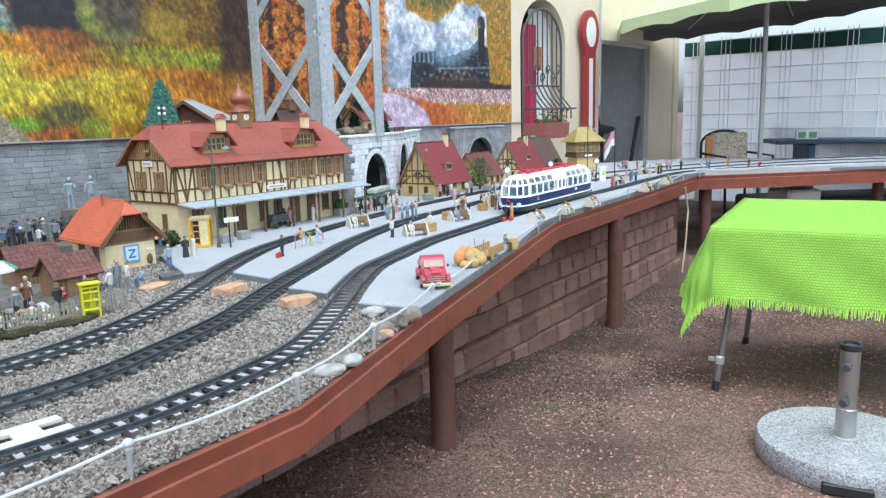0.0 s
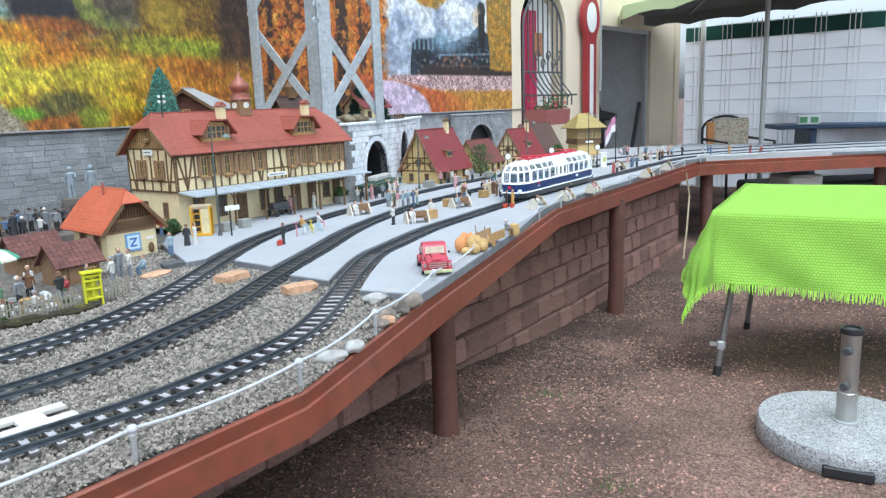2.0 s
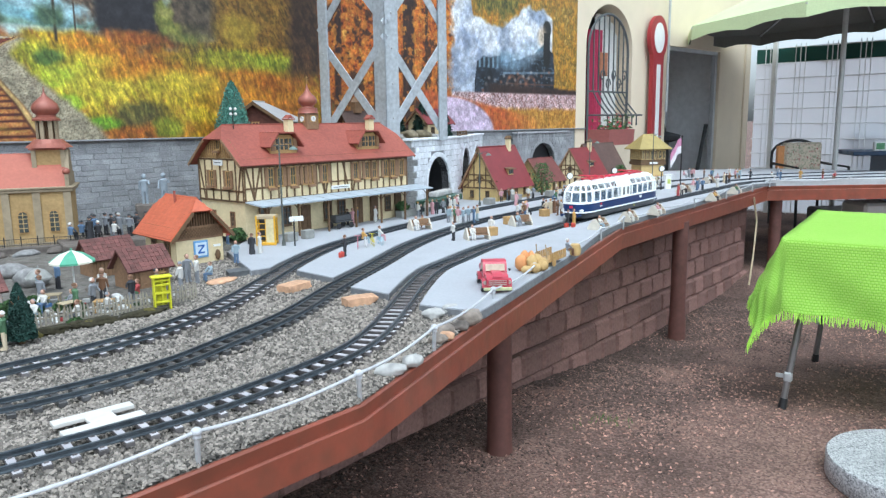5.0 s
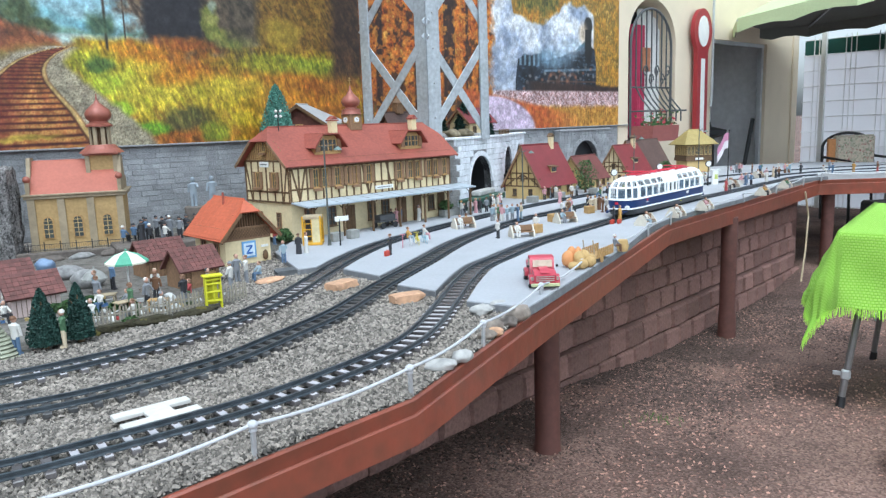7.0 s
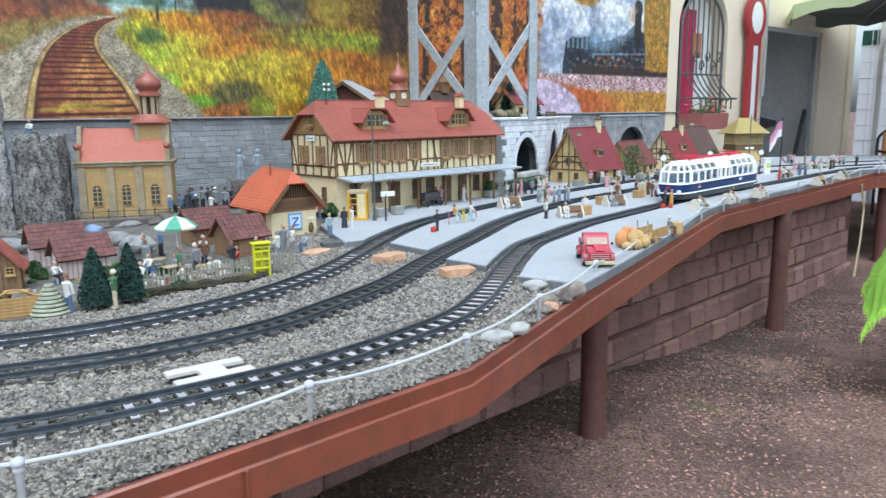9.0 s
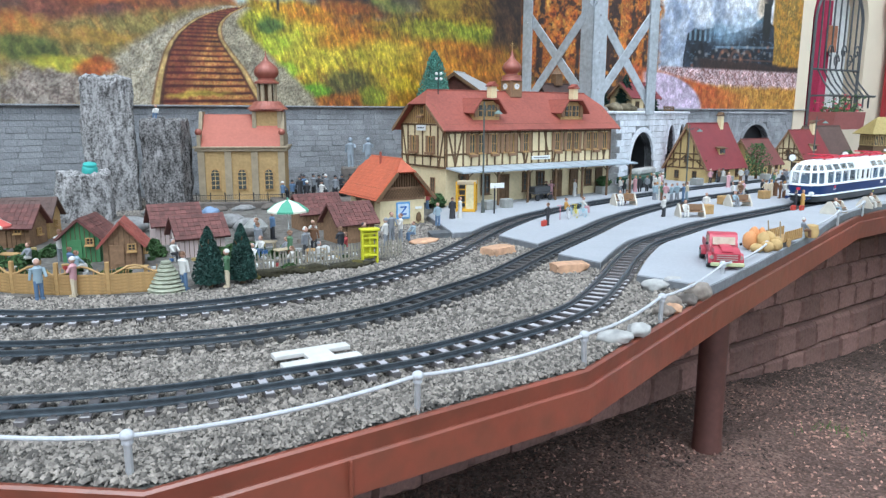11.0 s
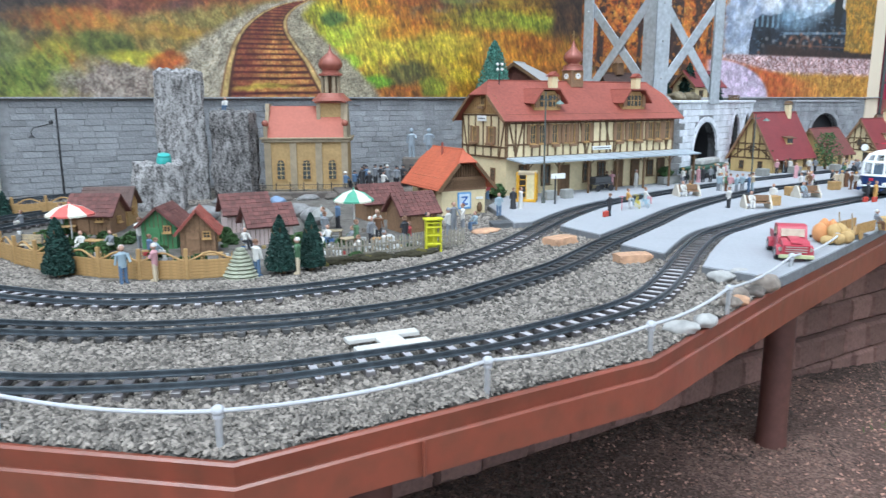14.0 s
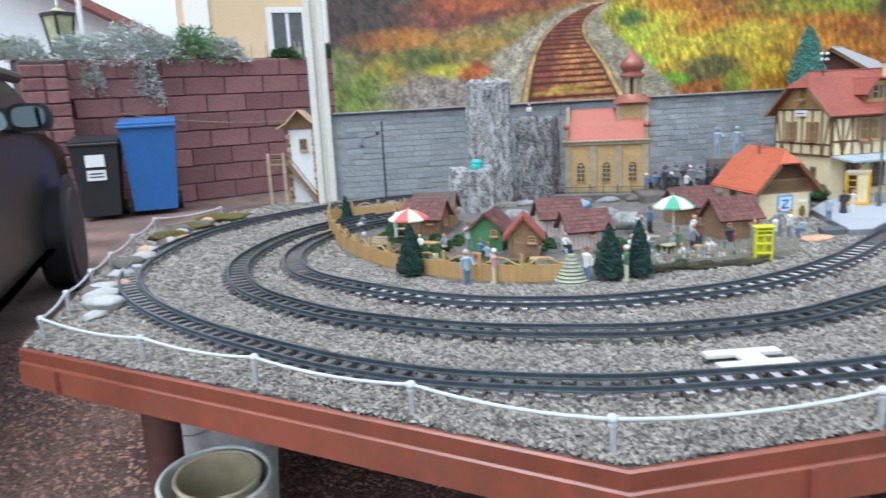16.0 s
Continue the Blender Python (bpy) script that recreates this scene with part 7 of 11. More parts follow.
# houses on the terrace
T = thing("terrace_barn", pose(-1.2, 3.86, 0.985, 0, 0, 86) @ Matrix.Scale(1.38, 4), "brown wooden barn with a grey sheet roof on the terrace", "model building")
walls(T, 0.26, 0.2, 0.09, 0.155, mat("red_brown_boards", (0.1, 0.035, 0.025), 0.7, var=0.3, bump=0.2))
gable_roof(T, 0.26, 0.2, 0.09, 0.155, mat("pale_sheet_roof", (0.4, 0.42, 0.43), 0.5, var=0.12, bump=0.05), 0.02, 0.005, edge=TIMBER)
window(T, 0.03, 0.035, pose(-0.003, 0.1, 0.06, 0, 0, -90), LIGHTWOOD)
window(T, 0.03, 0.035, pose(0.1, -0.003, 0.05), LIGHTWOOD)
T = thing("mill_house", pose(-0.86, 4.1, 0.985, 0, 0, 50), "dark brown steep-roofed model mill on the terrace", "model building")
walls(T, 0.16, 0.14, 0.05, 0.16, BROWNWOOD)
gable_roof(T, 0.16, 0.14, 0.05, 0.16, BROWNROOF, 0.03, 0.006)
s = Shape()
s.box((0.08, 0.07, 0.18), (0.045, 0.045, 0.06))
s.lathe([(0.04, 0.21), (0.0, 0.25)], (0.08, 0.07, 0), 4)
part("roof_turret", s, BROWNWOOD, T, smooth=0)
small_house(-0.46, 4.28, 52, 0.2, 0.16, 0.1, 0.17, CREAM, CRIMSON, "cream model cottage with a crimson roof on the terrace", False, False, False, z=0.985)


# ---- trees ----
NEEDLE = mat("dark_green_needles", (0.018, 0.055, 0.042), 0.8, var=0.4, fine=150, coarse=20, bump=0.2, rnd=0.4)
NEEDLE_B = mat("blue_green_needles", (0.09, 0.23, 0.18), 0.8, var=0.4, fine=150, coarse=20, bump=0.2, rnd=0.4)
LEAF = mat("model_foliage", (0.05, 0.1, 0.03), 0.8, var=0.4, fine=150, coarse=20, bump=0.2, rnd=0.5)


def fir(x, y, z, h, r, label, mt=NEEDLE, seed=0):
    T = thing("fir_tree", pose(x, y, z, 0, 0, seed * 40), label, "model tree", "model fir trees")
    rr = random.Random(seed)
    s = Shape()
    s.lathe([(0.006, 0), (0.005, h * 0.3), (0.002, h * 0.97)], n=7)
    part("trunk", s, TIMBER, T)
    s = Shape()
    n = 34
    for k in range(n):
        f = k / (n - 1)
        zz = h * (0.06 + 0.92 * f)
        rad = r * (1 - f) ** 0.62 * rr.uniform(0.9, 1.06) + 0.003
        m = max(7, int(30 * (1 - f)))
        for i in range(m):
            a = 2 * math.pi * (i + rr.random()) / m
            d = rad * rr.uniform(0.72, 1.06)
            w = 0.0035 + 0.1 * rad
            c, sn = math.cos(a), math.sin(a)
            tip = (c * d, sn * d, zz - d * 0.28 + rr.uniform(-0.003, 0.003))
            s.add([(0, 0, zz + h * 0.02), (c * d * 0.6 - sn * w, sn * d * 0.6 + c * w, zz - d * 0.1), tip, (c * d * 0.6 + sn * w, sn * d * 0.6 - c * w, zz - d * 0.1), (c * d * 0.55, sn * d * 0.55, zz - d * 0.1 - w * 0.9)], [(0, 1, 2), (0, 2, 3), (0, 4, 2), (1, 4, 2), (3, 2, 4)])
    part("crown", s, mt, T, smooth=0)
    return T


def bush_tree(x, y, z, h, r, label, seed=0, mt=LEAF, cone=False):
    T = thing("fir_tree" if cone else "broadleaf_tree", pose(x, y, z), label, "model tree")
    rr = random.Random(seed)
    s = Shape()
    s.lathe([(0.008, 0), (0.006, h * 0.4), (0.002, h * 0.8)], n=7)
    for i in range(7):
        a = i * 0.9
        s.cyl((0, 0, h * (0.25 + 0.06 * i)), (r * 0.6 * math.cos(a), r * 0.6 * math.sin(a), h * (0.4 + 0.07 * i)), 0.003, 0.001, 5)
    part("trunk", s, TIMBER, T)
    s = Shape()
    if cone:
        s.lathe([(0.001, h * 0.12), (r * 0.6, h * 0.13), (r * 0.64, h * 0.25), (r * 0.46, h * 0.5), (r * 0.3, h * 0.72), (r * 0.14, h * 0.9), (0.001, h * 0.97)], n=14)
    for i in range(6000 if cone else 900):
        a, f = rr.random() * 6.283, rr.random() ** (1.5 if cone else 1)
        rad = r * math.sqrt(rr.uniform(0.5, 1.1)) * (1 - f) ** 0.66 * min(1, 0.8 + 1.5 * f) * (1 + 0.12 * math.sin(5 * a + 9 * f)) if cone else r * math.sqrt(rr.random()) * (0.4 + 0.6 * math.sin(math.pi * min(1, f * 0.9 + 0.1))) * (1 + 0.25 * math.sin(3 * a + 5 * f))
        p = Vector((rad * math.cos(a), rad * math.sin(a), h * (0.12 + 0.88 * f)))
        d = Vector((rr.uniform(-1, 1), rr.uniform(-1, 1), rr.uniform(-1, 1))).normalized()
        e = d.orthogonal().normalized()
        w = (0.0014 + 0.034 * r) * rr.uniform(0.7, 1.4) if cone else rr.uniform(0.004, 0.008)
        s.add([p - d * w, p + e * w * 0.6, p + d * w, p - e * w * 0.6], [(0, 1, 2, 3)])
    part("crown", s, mt, T, smooth=0)
    return T


bush_tree(-1.39, 3.68, 0.985, 0.31, 0.092, "dense blue-green fir standing on the terrace", 1, NEEDLE_B, True)
bush_tree(-1.104, 1.399, 0.608, 0.138, 0.035, "dark green bottle-brush fir beside the track", 2, NEEDLE, True)
bush_tree(-1.06, 1.457, 0.608, 0.138, 0.032, "dark green bottle-brush fir beside the picket fence", 3, NEEDLE, True)
bush_tree(-1.539, 1.184, 0.608, 0.138, 0.036, "dark green bottle-brush fir before the garden fence", 4, NEEDLE, True)
fir(-2.44, 1.72, 0.608, 0.1, 0.034, "small dark green fir behind the garden fence", NEEDLE, 5)
fir(-0.5, 4.34, 0.985, 0.22, 0.08, "dark green fir behind the pylon", NEEDLE, 6)
fir(-0.62, 4.2, 0.985, 0.2, 0.06, "dark green fir behind the pylon", NEEDLE, 7)
fir(-0.38, 4.42, 0.985, 0.2, 0.07, "dark green fir behind the pylon", NEEDLE, 8)
bush_tree(0.21, 4.5, 0.625, 0.2, 0.07, "leafy green model tree between the houses", 1)
bush_tree(0.85, 5.6, 0.625, 0.12, 0.05, "dark green model shrub beside the signal box", 2)


# ---- allotment village ----
def shed(x, y, rz, w, d, h, zr, wall_m, roof_m, label, door=True, front_gable=True, z=0.612):
    T = thing("garden_shed", pose(x, y, z, 0, 0, rz), label, "model shed", "sheds of the allotments")
    s = Shape()
    s.box((0, d / 2, h / 2), (w, d, h))
    if front_gable:
        s.prism([(-w / 2, h), (w / 2, h), (0, zr - 0.004)], 0.0, d, "xz")
    else:
        s.prism([(0, h), (d, h), (d / 2, zr - 0.004)], -w / 2, w / 2, "yz")
    part("wall", s, wall_m, T, smooth=0)
    s = Shape()
    n = max(5, int(w / 0.011))
    for i in range(1, n):
        xx = -w / 2 + w * i / n
        top = h if not front_gable else h + (zr - h) * (1 - abs(xx) / (w / 2))
        s.box((xx, -0.0006, top / 2), (0.0012, 0.0016, top - 0.004))
    part("plank_joint", s, TIMBER, T, smooth=0)
    s = Shape()
    o = 0.014
    rows = 6
    base = []
    if front_gable:
        k = (zr - h) / (w / 2)
        for sg in (-1, 1):
            base.append([(sg * (w / 2 + o), -o, h - k * o), (sg * (w / 2 + o), d + o, h - k * o), (0, d + o, zr), (0, -o, zr)])
    else:
        k = (zr - h) / (d / 2)
        for y0 in (-o, d + o):
            base.append([(-w / 2 - o, y0, h - k * o), (w / 2 + o, y0, h - k * o), (w / 2 + o, d / 2, zr), (-w / 2 - o, d / 2, zr)])
    roof_s = Shape()
    sh = Shape()
    rr = random.Random(int(abs(x) * 1000))
    for q in base:
        a, b, c, e = [Vector(p) for p in q]
        nrm = (b - a).cross(c - a).normalized()
        if nrm.z < 0:
            a, b, c, e = b, a, e, c
            nrm = -nrm
        roof_s.slab([a, b, c, e], 0.005)
        cols = max(6, int((b - a).length / 0.014))
        for r in range(rows):
            for i in range(cols):
                f0, f1 = r / rows, (r + 1.25) / rows
                f1 = min(1, f1)
                g0, g1 = i / cols + 0.004, (i + 1) / cols - 0.004
                P = lambda g, f: a.lerp(b, g).lerp(e.lerp(c, g), f)
                lift = nrm * (0.0012 + rr.random() * 0.001)
                sh.slab([P(g0, f0) + lift, P(g1, f0) + lift, P(g1, f1) + nrm * 0.0006, P(g0, f1) + nrm * 0.0006], 0.0012)
    ro = part("roof", roof_s, roof_m, T, smooth=0)
    tagged(part("shingles", sh, roof_m, ro, smooth=0), kind="stuff")
    if door:
        s = Shape()
        s.box((0, 0, 0.03), (0.032, 0.003, 0.06), b=0.0008)
        s.box((0, -0.002, 0.045), (0.02, 0.002, 0.004))
        s.box((0, -0.002, 0.015), (0.02, 0.002, 0.004))
        part("door", s, wall_m, T, m=pose(-w * 0.14, -0.002, 0.0))
    window(T, 0.02, 0.018, pose(w * (0.05 if not door else 0.26), -0.002, h * 0.75), LIGHTWOOD)
    window(T, 0.024, 0.02, pose(w / 2 + 0.002, d * 0.5, h * 0.6, 0, 0, 90), LIGHTWOOD)
    return T


GREENW = mat("green_painted_boards", (0.07, 0.2, 0.08), 0.6, var=0.2, bump=0.15)
PINKW = mat("pale_pink_plaster", (0.6, 0.48, 0.45), 0.75, var=0.12, bump=0.1)
REDSH = mat("red_brown_tiles", (0.3, 0.08, 0.06), 0.6, var=0.2, bump=0.15, rnd=0.2)
shed(-1.565, 1.51, 25, 0.09, 0.11, 0.075, 0.115, GREENW, SHINGLE, "green wooden garden shed with a wine-red shingle roof")
shed(-1.416, 1.487, 36, 0.085, 0.08, 0.072, 0.12, BROWNWOOD, REDSH, "plain brown wooden garden shed with a red gable roof")
shed(-1.33, 1.68, 52, 0.115, 0.1, 0.065, 0.108, PINKW, SHINGLE, "pale plastered garden shed with a wine-red shingle roof", False, False)
shed(-1.51, 1.81, 50, 0.12, 0.1, 0.07, 0.115, PINKW, SHINGLE, "pink garden shed with a wine-red shingle roof", False, False)
shed(-1.038, 2.001, 54, 0.115, 0.1, 0.07, 0.118, BROWNWOOD, SHINGLE, "brown wooden garden shed with a shingle roof", True, False)
shed(-1.24, 2.17, 52, 0.13, 0.1, 0.07, 0.118, BROWNWOOD, SHINGLE, "open brown garden shed with a dull red roof", False, False)
shed(-1.909, 1.595, 24, 0.12, 0.11, 0.07, 0.118, BROWNWOOD, SHINGLE, "long brown garden shed with a wine-red shingle roof", True, False)
shed(-1.98, 1.72, 30, 0.13, 0.11, 0.075, 0.122, LIGHTWOOD, BROWNROOF, "honey-coloured garden shed with a brown roof", True, False)


def parasol(x, y, h, r, cols, label):
    T = thing("garden_parasol", pose(x, y, 0.612), label, "model parasol", "parasols of the allotments")
    s = Shape()
    s.cyl((0, 0, 0), (0, 0, h), 0.002, n=6)
    part("pole", s, WHITE, T)
    s = Shape()
    n = 16
    for i in range(n):
        a0, a1 = 2 * math.pi * i / n, 2 * math.pi * (i + 1) / n
        ring = lambda a, q, z: (q * math.cos(a), q * math.sin(a), z)
        slot = (i // 2) % 2
        s.add([(0, 0, h + 0.004), ring(a0, r * 0.55, h - 0.006), ring(a1, r * 0.55, h - 0.006)], [(0, 1, 2)], slot)
        s.add([ring(a0, r * 0.55, h - 0.006), ring(a0, r, h - 0.024), ring(a1, r, h - 0.024), ring(a1, r * 0.55, h - 0.006)], [(0, 1, 2, 3)], slot)
        s.add([ring(a0, r, h - 0.024), ring(a0, r, h - 0.029), ring(a1, r, h - 0.029), ring(a1, r, h - 0.024)], [(0, 1, 2, 3)], slot)
    part("canopy", s, cols, T, smooth=60)
    s = Shape()
    s.ball((0, 0, h + 0.006), 0.003, 8, 5)
    part("finial", s, cols[0], T)


PGREEN = mat("parasol_green", (0.1, 0.34, 0.22), 0.6, var=0.1, bump=0.0)
PRED = mat("parasol_red", (0.6, 0.12, 0.1), 0.6, var=0.1, bump=0.0)
PCREAM = mat("parasol_cream", (0.72, 0.7, 0.58), 0.6, var=0.06, bump=0.0)
parasol(-1.135, 1.785, 0.145, 0.055, [PGREEN, PCREAM], "green and cream striped garden parasol")
parasol(-1.84, 1.475, 0.11, 0.062, [PRED, PCREAM], "red and white striped garden parasol")
parasol(-2.07, 1.83, 0.105, 0.06, [PGREEN, PCREAM], "pale green striped garden parasol")
GREYCAN = mat("grey_mottled_canvas", (0.3, 0.3, 0.28), 0.8, var=0.3, bump=0.3)
parasol(-1.33, 1.93, 0.07, 0.036, [GREYCAN, GREYCAN], "grey mottled thatched parasol")


# trodden earth of the allotments
s = Shape()
s.prism(VILLAGE, TOP - 0.001, TOP + 0.003, "xy")
solo("allotment_ground", s, mat("allotment_earth", (0.14, 0.13, 0.115), 0.9, var=0.5, fine=70, coarse=16, bump=0.7, second=(0.07, 0.06, 0.05), stain=0.55), "pale trodden earth between the garden sheds", "ground", kind="structure", smooth=0)

# fences
def wavy_panel(w, h, seed):
    s = Shape()
    n = 8
    s.prism([(-w / 2, 0), (w / 2, 0), (w / 2, h * 0.7), (-w / 2, h * 0.7)], -0.002, 0.002, "xz")
    for k in range(9):
        x = -w / 2 + w * (k + 0.5) / 9
        s.cyl((x, 0, h * 0.68), (x + w * 0.02 * (-1) ** k, 0, h * (0.82 - 0.14 * math.cos(2 * math.pi * x / w))), 0.0009, n=5)
    slat = Shape()
    slat.box((0, -0.0028, 0), (w * 0.94, 0.0015, h * 0.08))
    rail = Shape()
    a = [(-w / 2 + w * i / n, -0.001, h * (0.84 - 0.14 * math.cos(2 * math.pi * (i / n - 0.5)) * -1)) for i in range(n + 1)]
    rail.tube(a, 0.0025, 5)
    return s, slat, rail


panel_mesh, slat_mesh, toprail_mesh = [q.mesh("panel", LIGHTWOOD, 0) for q in wavy_panel(0.098, 0.062, 0)]
s = Shape()
s.box((0, 0, 0.036), (0.008, 0.008, 0.072), b=0.001)
fpost_mesh = s.mesh("fence_post", LIGHTWOOD, 0)
F = thing("panel_fence", pose(0, 0, 0), "honey-coloured wavy wooden panel fence round the allotments", "model fence")
FL = smoothed([(-2.3, 1.9), (-2.46, 1.69), (-2.34, 1.56), (-2.1, 1.4), (-1.9, 1.295), (-1.664, 1.22), (-1.418, 1.216), (-1.264, 1.268), (-1.18, 1.335)], 0.1)
for a, b in zip(FL, FL[1:]):
    ang = math.degrees(math.atan2(b.y - a.y, b.x - a.x))
    pn = part("panel", panel_mesh, None, F, m=pose((a.x + b.x) / 2, (a.y + b.y) / 2, 0.613, 0, 0, ang))
    part("top_rail", toprail_mesh, None, pn)
    for k in range(6):
        part("slat", slat_mesh, None, pn, m=pose(0, 0, 0.062 * (0.12 + 0.11 * k)))
    part("fence_post", fpost_mesh, None, F, m=pose(a.x, a.y, 0.611, 0, 0, ang))

s = Shape()
s.prism([(-0.0021, 0), (0.0021, 0), (0.0021, 0.043), (0, 0.049), (-0.0021, 0.043)], -0.001, 0.001, "xz")
GREYWOOD = mat("grey_weathered_pickets", (0.3, 0.27, 0.215), 0.85, var=0.3, fine=120, coarse=14, bump=0.2, stain=0.25)
picket_mesh = s.mesh("picket", GREYWOOD, 0)
F = thing("picket_fence", pose(0, 0, 0), "pale weathered picket fence along the track", "model fence")
a, b = Vector((-1.09, 1.52)), Vector((-0.845, 1.865))
n = 44
ang = math.degrees(math.atan2(b.y - a.y, b.x - a.x))
for i in range(n):
    p = a.lerp(b, i / (n - 1))
    part("picket", picket_mesh, None, F, m=pose(p.x, p.y, 0.613 + 0.002 * math.sin(i * 2.1), 0, 3 * math.sin(i * 1.7), ang))
for z in (0.624, 0.643):
    s = Shape()
    s.box((0, 0.002, 0), ((b - a).length, 0.002, 0.004))
    part("fence_rail", s, GREYWOOD, F, smooth=0, m=pose((a.x + b.x) / 2, (a.y + b.y) / 2, z, 0, 0, ang))

# black railing before the church
F = thing("iron_fence", pose(-2.06, 2.44, 0.615, 0, 0, 27), "thin black iron fence before the church", "model fence")
for i in range(11):
    s = Shape()
    s.cyl((i * 0.055, 0, 0), (i * 0.055, 0, 0.06), 0.0022, n=6)
    part("fence_post", s, DARK, F)
for z in (0.05, 0.028):
    s = Shape()
    s.cyl((0, 0, z), (0.55, 0, z), 0.0012, n=5)
    part("fence_rail", s, DARK, F)
s = Shape()
for i in range(70):
    s.cyl((i * 0.0079, 0, 0.004), (i * 0.0079, 0, 0.05), 0.0006, n=4, caps=False)
part("bars", s, DARK, F)

# low terrace wall before the church
GREYB = mat("grey_pitted_boulder", (0.25, 0.245, 0.24), 0.85, var=0.35, fine=70, coarse=18, bump=0.4, stain=0.3)
s = Shape()
s.box((0.31, 0, 0.016), (0.66, 0.03, 0.034), b=0.004)
bank = solo("terrace_wall", s, DARKST, "low dark stone wall below the iron fence", "wall", kind="structure", m=pose(-2.06, 2.42, 0.606, 0, 0, 27))
for i in range(9):
    boulder(-2.0 + 0.08 * i, 2.3 + 0.07 * i, 0.606, 0.1, 0.06, 0.03, 40 + i * 9, DARKST if i % 3 else GREYB, "grey stone of the low bank before the church", i + 200, 0.2)
for x, y, w, h in ((-1.62, 1.98, 0.1, 0.06), (-1.72, 2.08, 0.09, 0.06), (-1.4, 2.0, 0.1, 0.06), (-1.55, 2.12, 0.1, 0.05), (-1.78, 1.93, 0.11, 0.055)):
    boulder(x, y, 0.608, w, w * 0.7, h, 30, GREYB, "large rounded grey boulder behind the sheds", w * 99 + x, 0.12, "boulder")
boulder(-1.68, 2.2, 0.612, 0.06, 0.05, 0.055, 0, mat("blue_grey_tarp", (0.2, 0.28, 0.42), 0.6, var=0.2, bump=0.2), "small blue-grey tent behind the boulders", 31, 0.3, "model_tent", category="tent")

# beehive-shaped hay stack, benches, crates, cans
s = Shape()
prof = []
for k in range(9):
    f = k / 8
    prof += [(0.036 * (1 - f * 0.75), 0.0 + k * 0.0082), (0.041 * (1 - f * 0.75), 0.0035 + k * 0.0082), (0.037 * (1 - f * 0.76), 0.0075 + k * 0.0082)]
s.lathe(prof, n=16)
solo("straw_cone", s, mat("grey_green_straw", (0.3, 0.31, 0.23), 0.85, var=0.3, bump=0.4), "grey-green ribbed straw cone beside the garden fence", "straw cone", m=pose(-1.171, 1.344, 0.608) @ Matrix.Diagonal((1.12, 1.12, 0.95, 1)))
rr = random.Random(77)
CLUTTER = [PEBBLE, DARKST, BROWNST, WHITE, mat("clutter_white", (0.6, 0.6, 0.58), 0.7, bump=0.05), mat("clutter_red", (0.4, 0.05, 0.05), 0.6, bump=0.05), mat("clutter_blue", (0.1, 0.2, 0.42), 0.6, bump=0.05), LIGHTWOOD, PALEWOOD, LEAF, mat("clutter_straw", (0.45, 0.34, 0.14), 0.8, bump=0.2)]


def small_table(x, y, rz, mt):
    T = thing("garden_table", pose(x, y, 0.612, 0, 0, rz), "small wooden garden table in the allotments", "model table", "tables of the allotments")
    s = Shape()
    s.box((0, 0, 0.032), (0.05, 0.032, 0.003), b=0.0008)
    part("tabletop", s, mt, T)
    for sx in (-1, 1):
        for sy in (-1, 1):
            s = Shape()
            s.box((sx * 0.02, sy * 0.012, 0.0155), (0.003, 0.003, 0.031))
            part("leg", s, mt, T, smooth=0)


def small_bench(x, y, z, rz, mt, w=0.075, name="model_bench", label="small wooden bench on the platform"):
    T = thing(name, pose(x, y, z, 0, 0, rz), label, "model bench", "benches of the railway")
    for k in range(3):
        s = Shape()
        s.box((0, -0.012 + k * 0.008, 0.02), (w, 0.0065, 0.002))
        part("seat_slat", s, mt, T, smooth=0)
        s = Shape()
        s.box((0, 0.0135 + 0.001 * k, 0.026 + k * 0.0075), (w, 0.002, 0.006))
        part("back_slat", s, mt, T, smooth=0)
    for sx in (-1, 1):
        s = Shape()
        s.prism([(-0.015, 0), (0.016, 0), (0.018, 0.046), (0.014, 0.046), (0.011, 0.019), (-0.015, 0.019)], sx * w * 0.46 - 0.0015, sx * w * 0.46 + 0.0015, "yz")
        part("bench_end", s, DARKGREY, T, smooth=0)


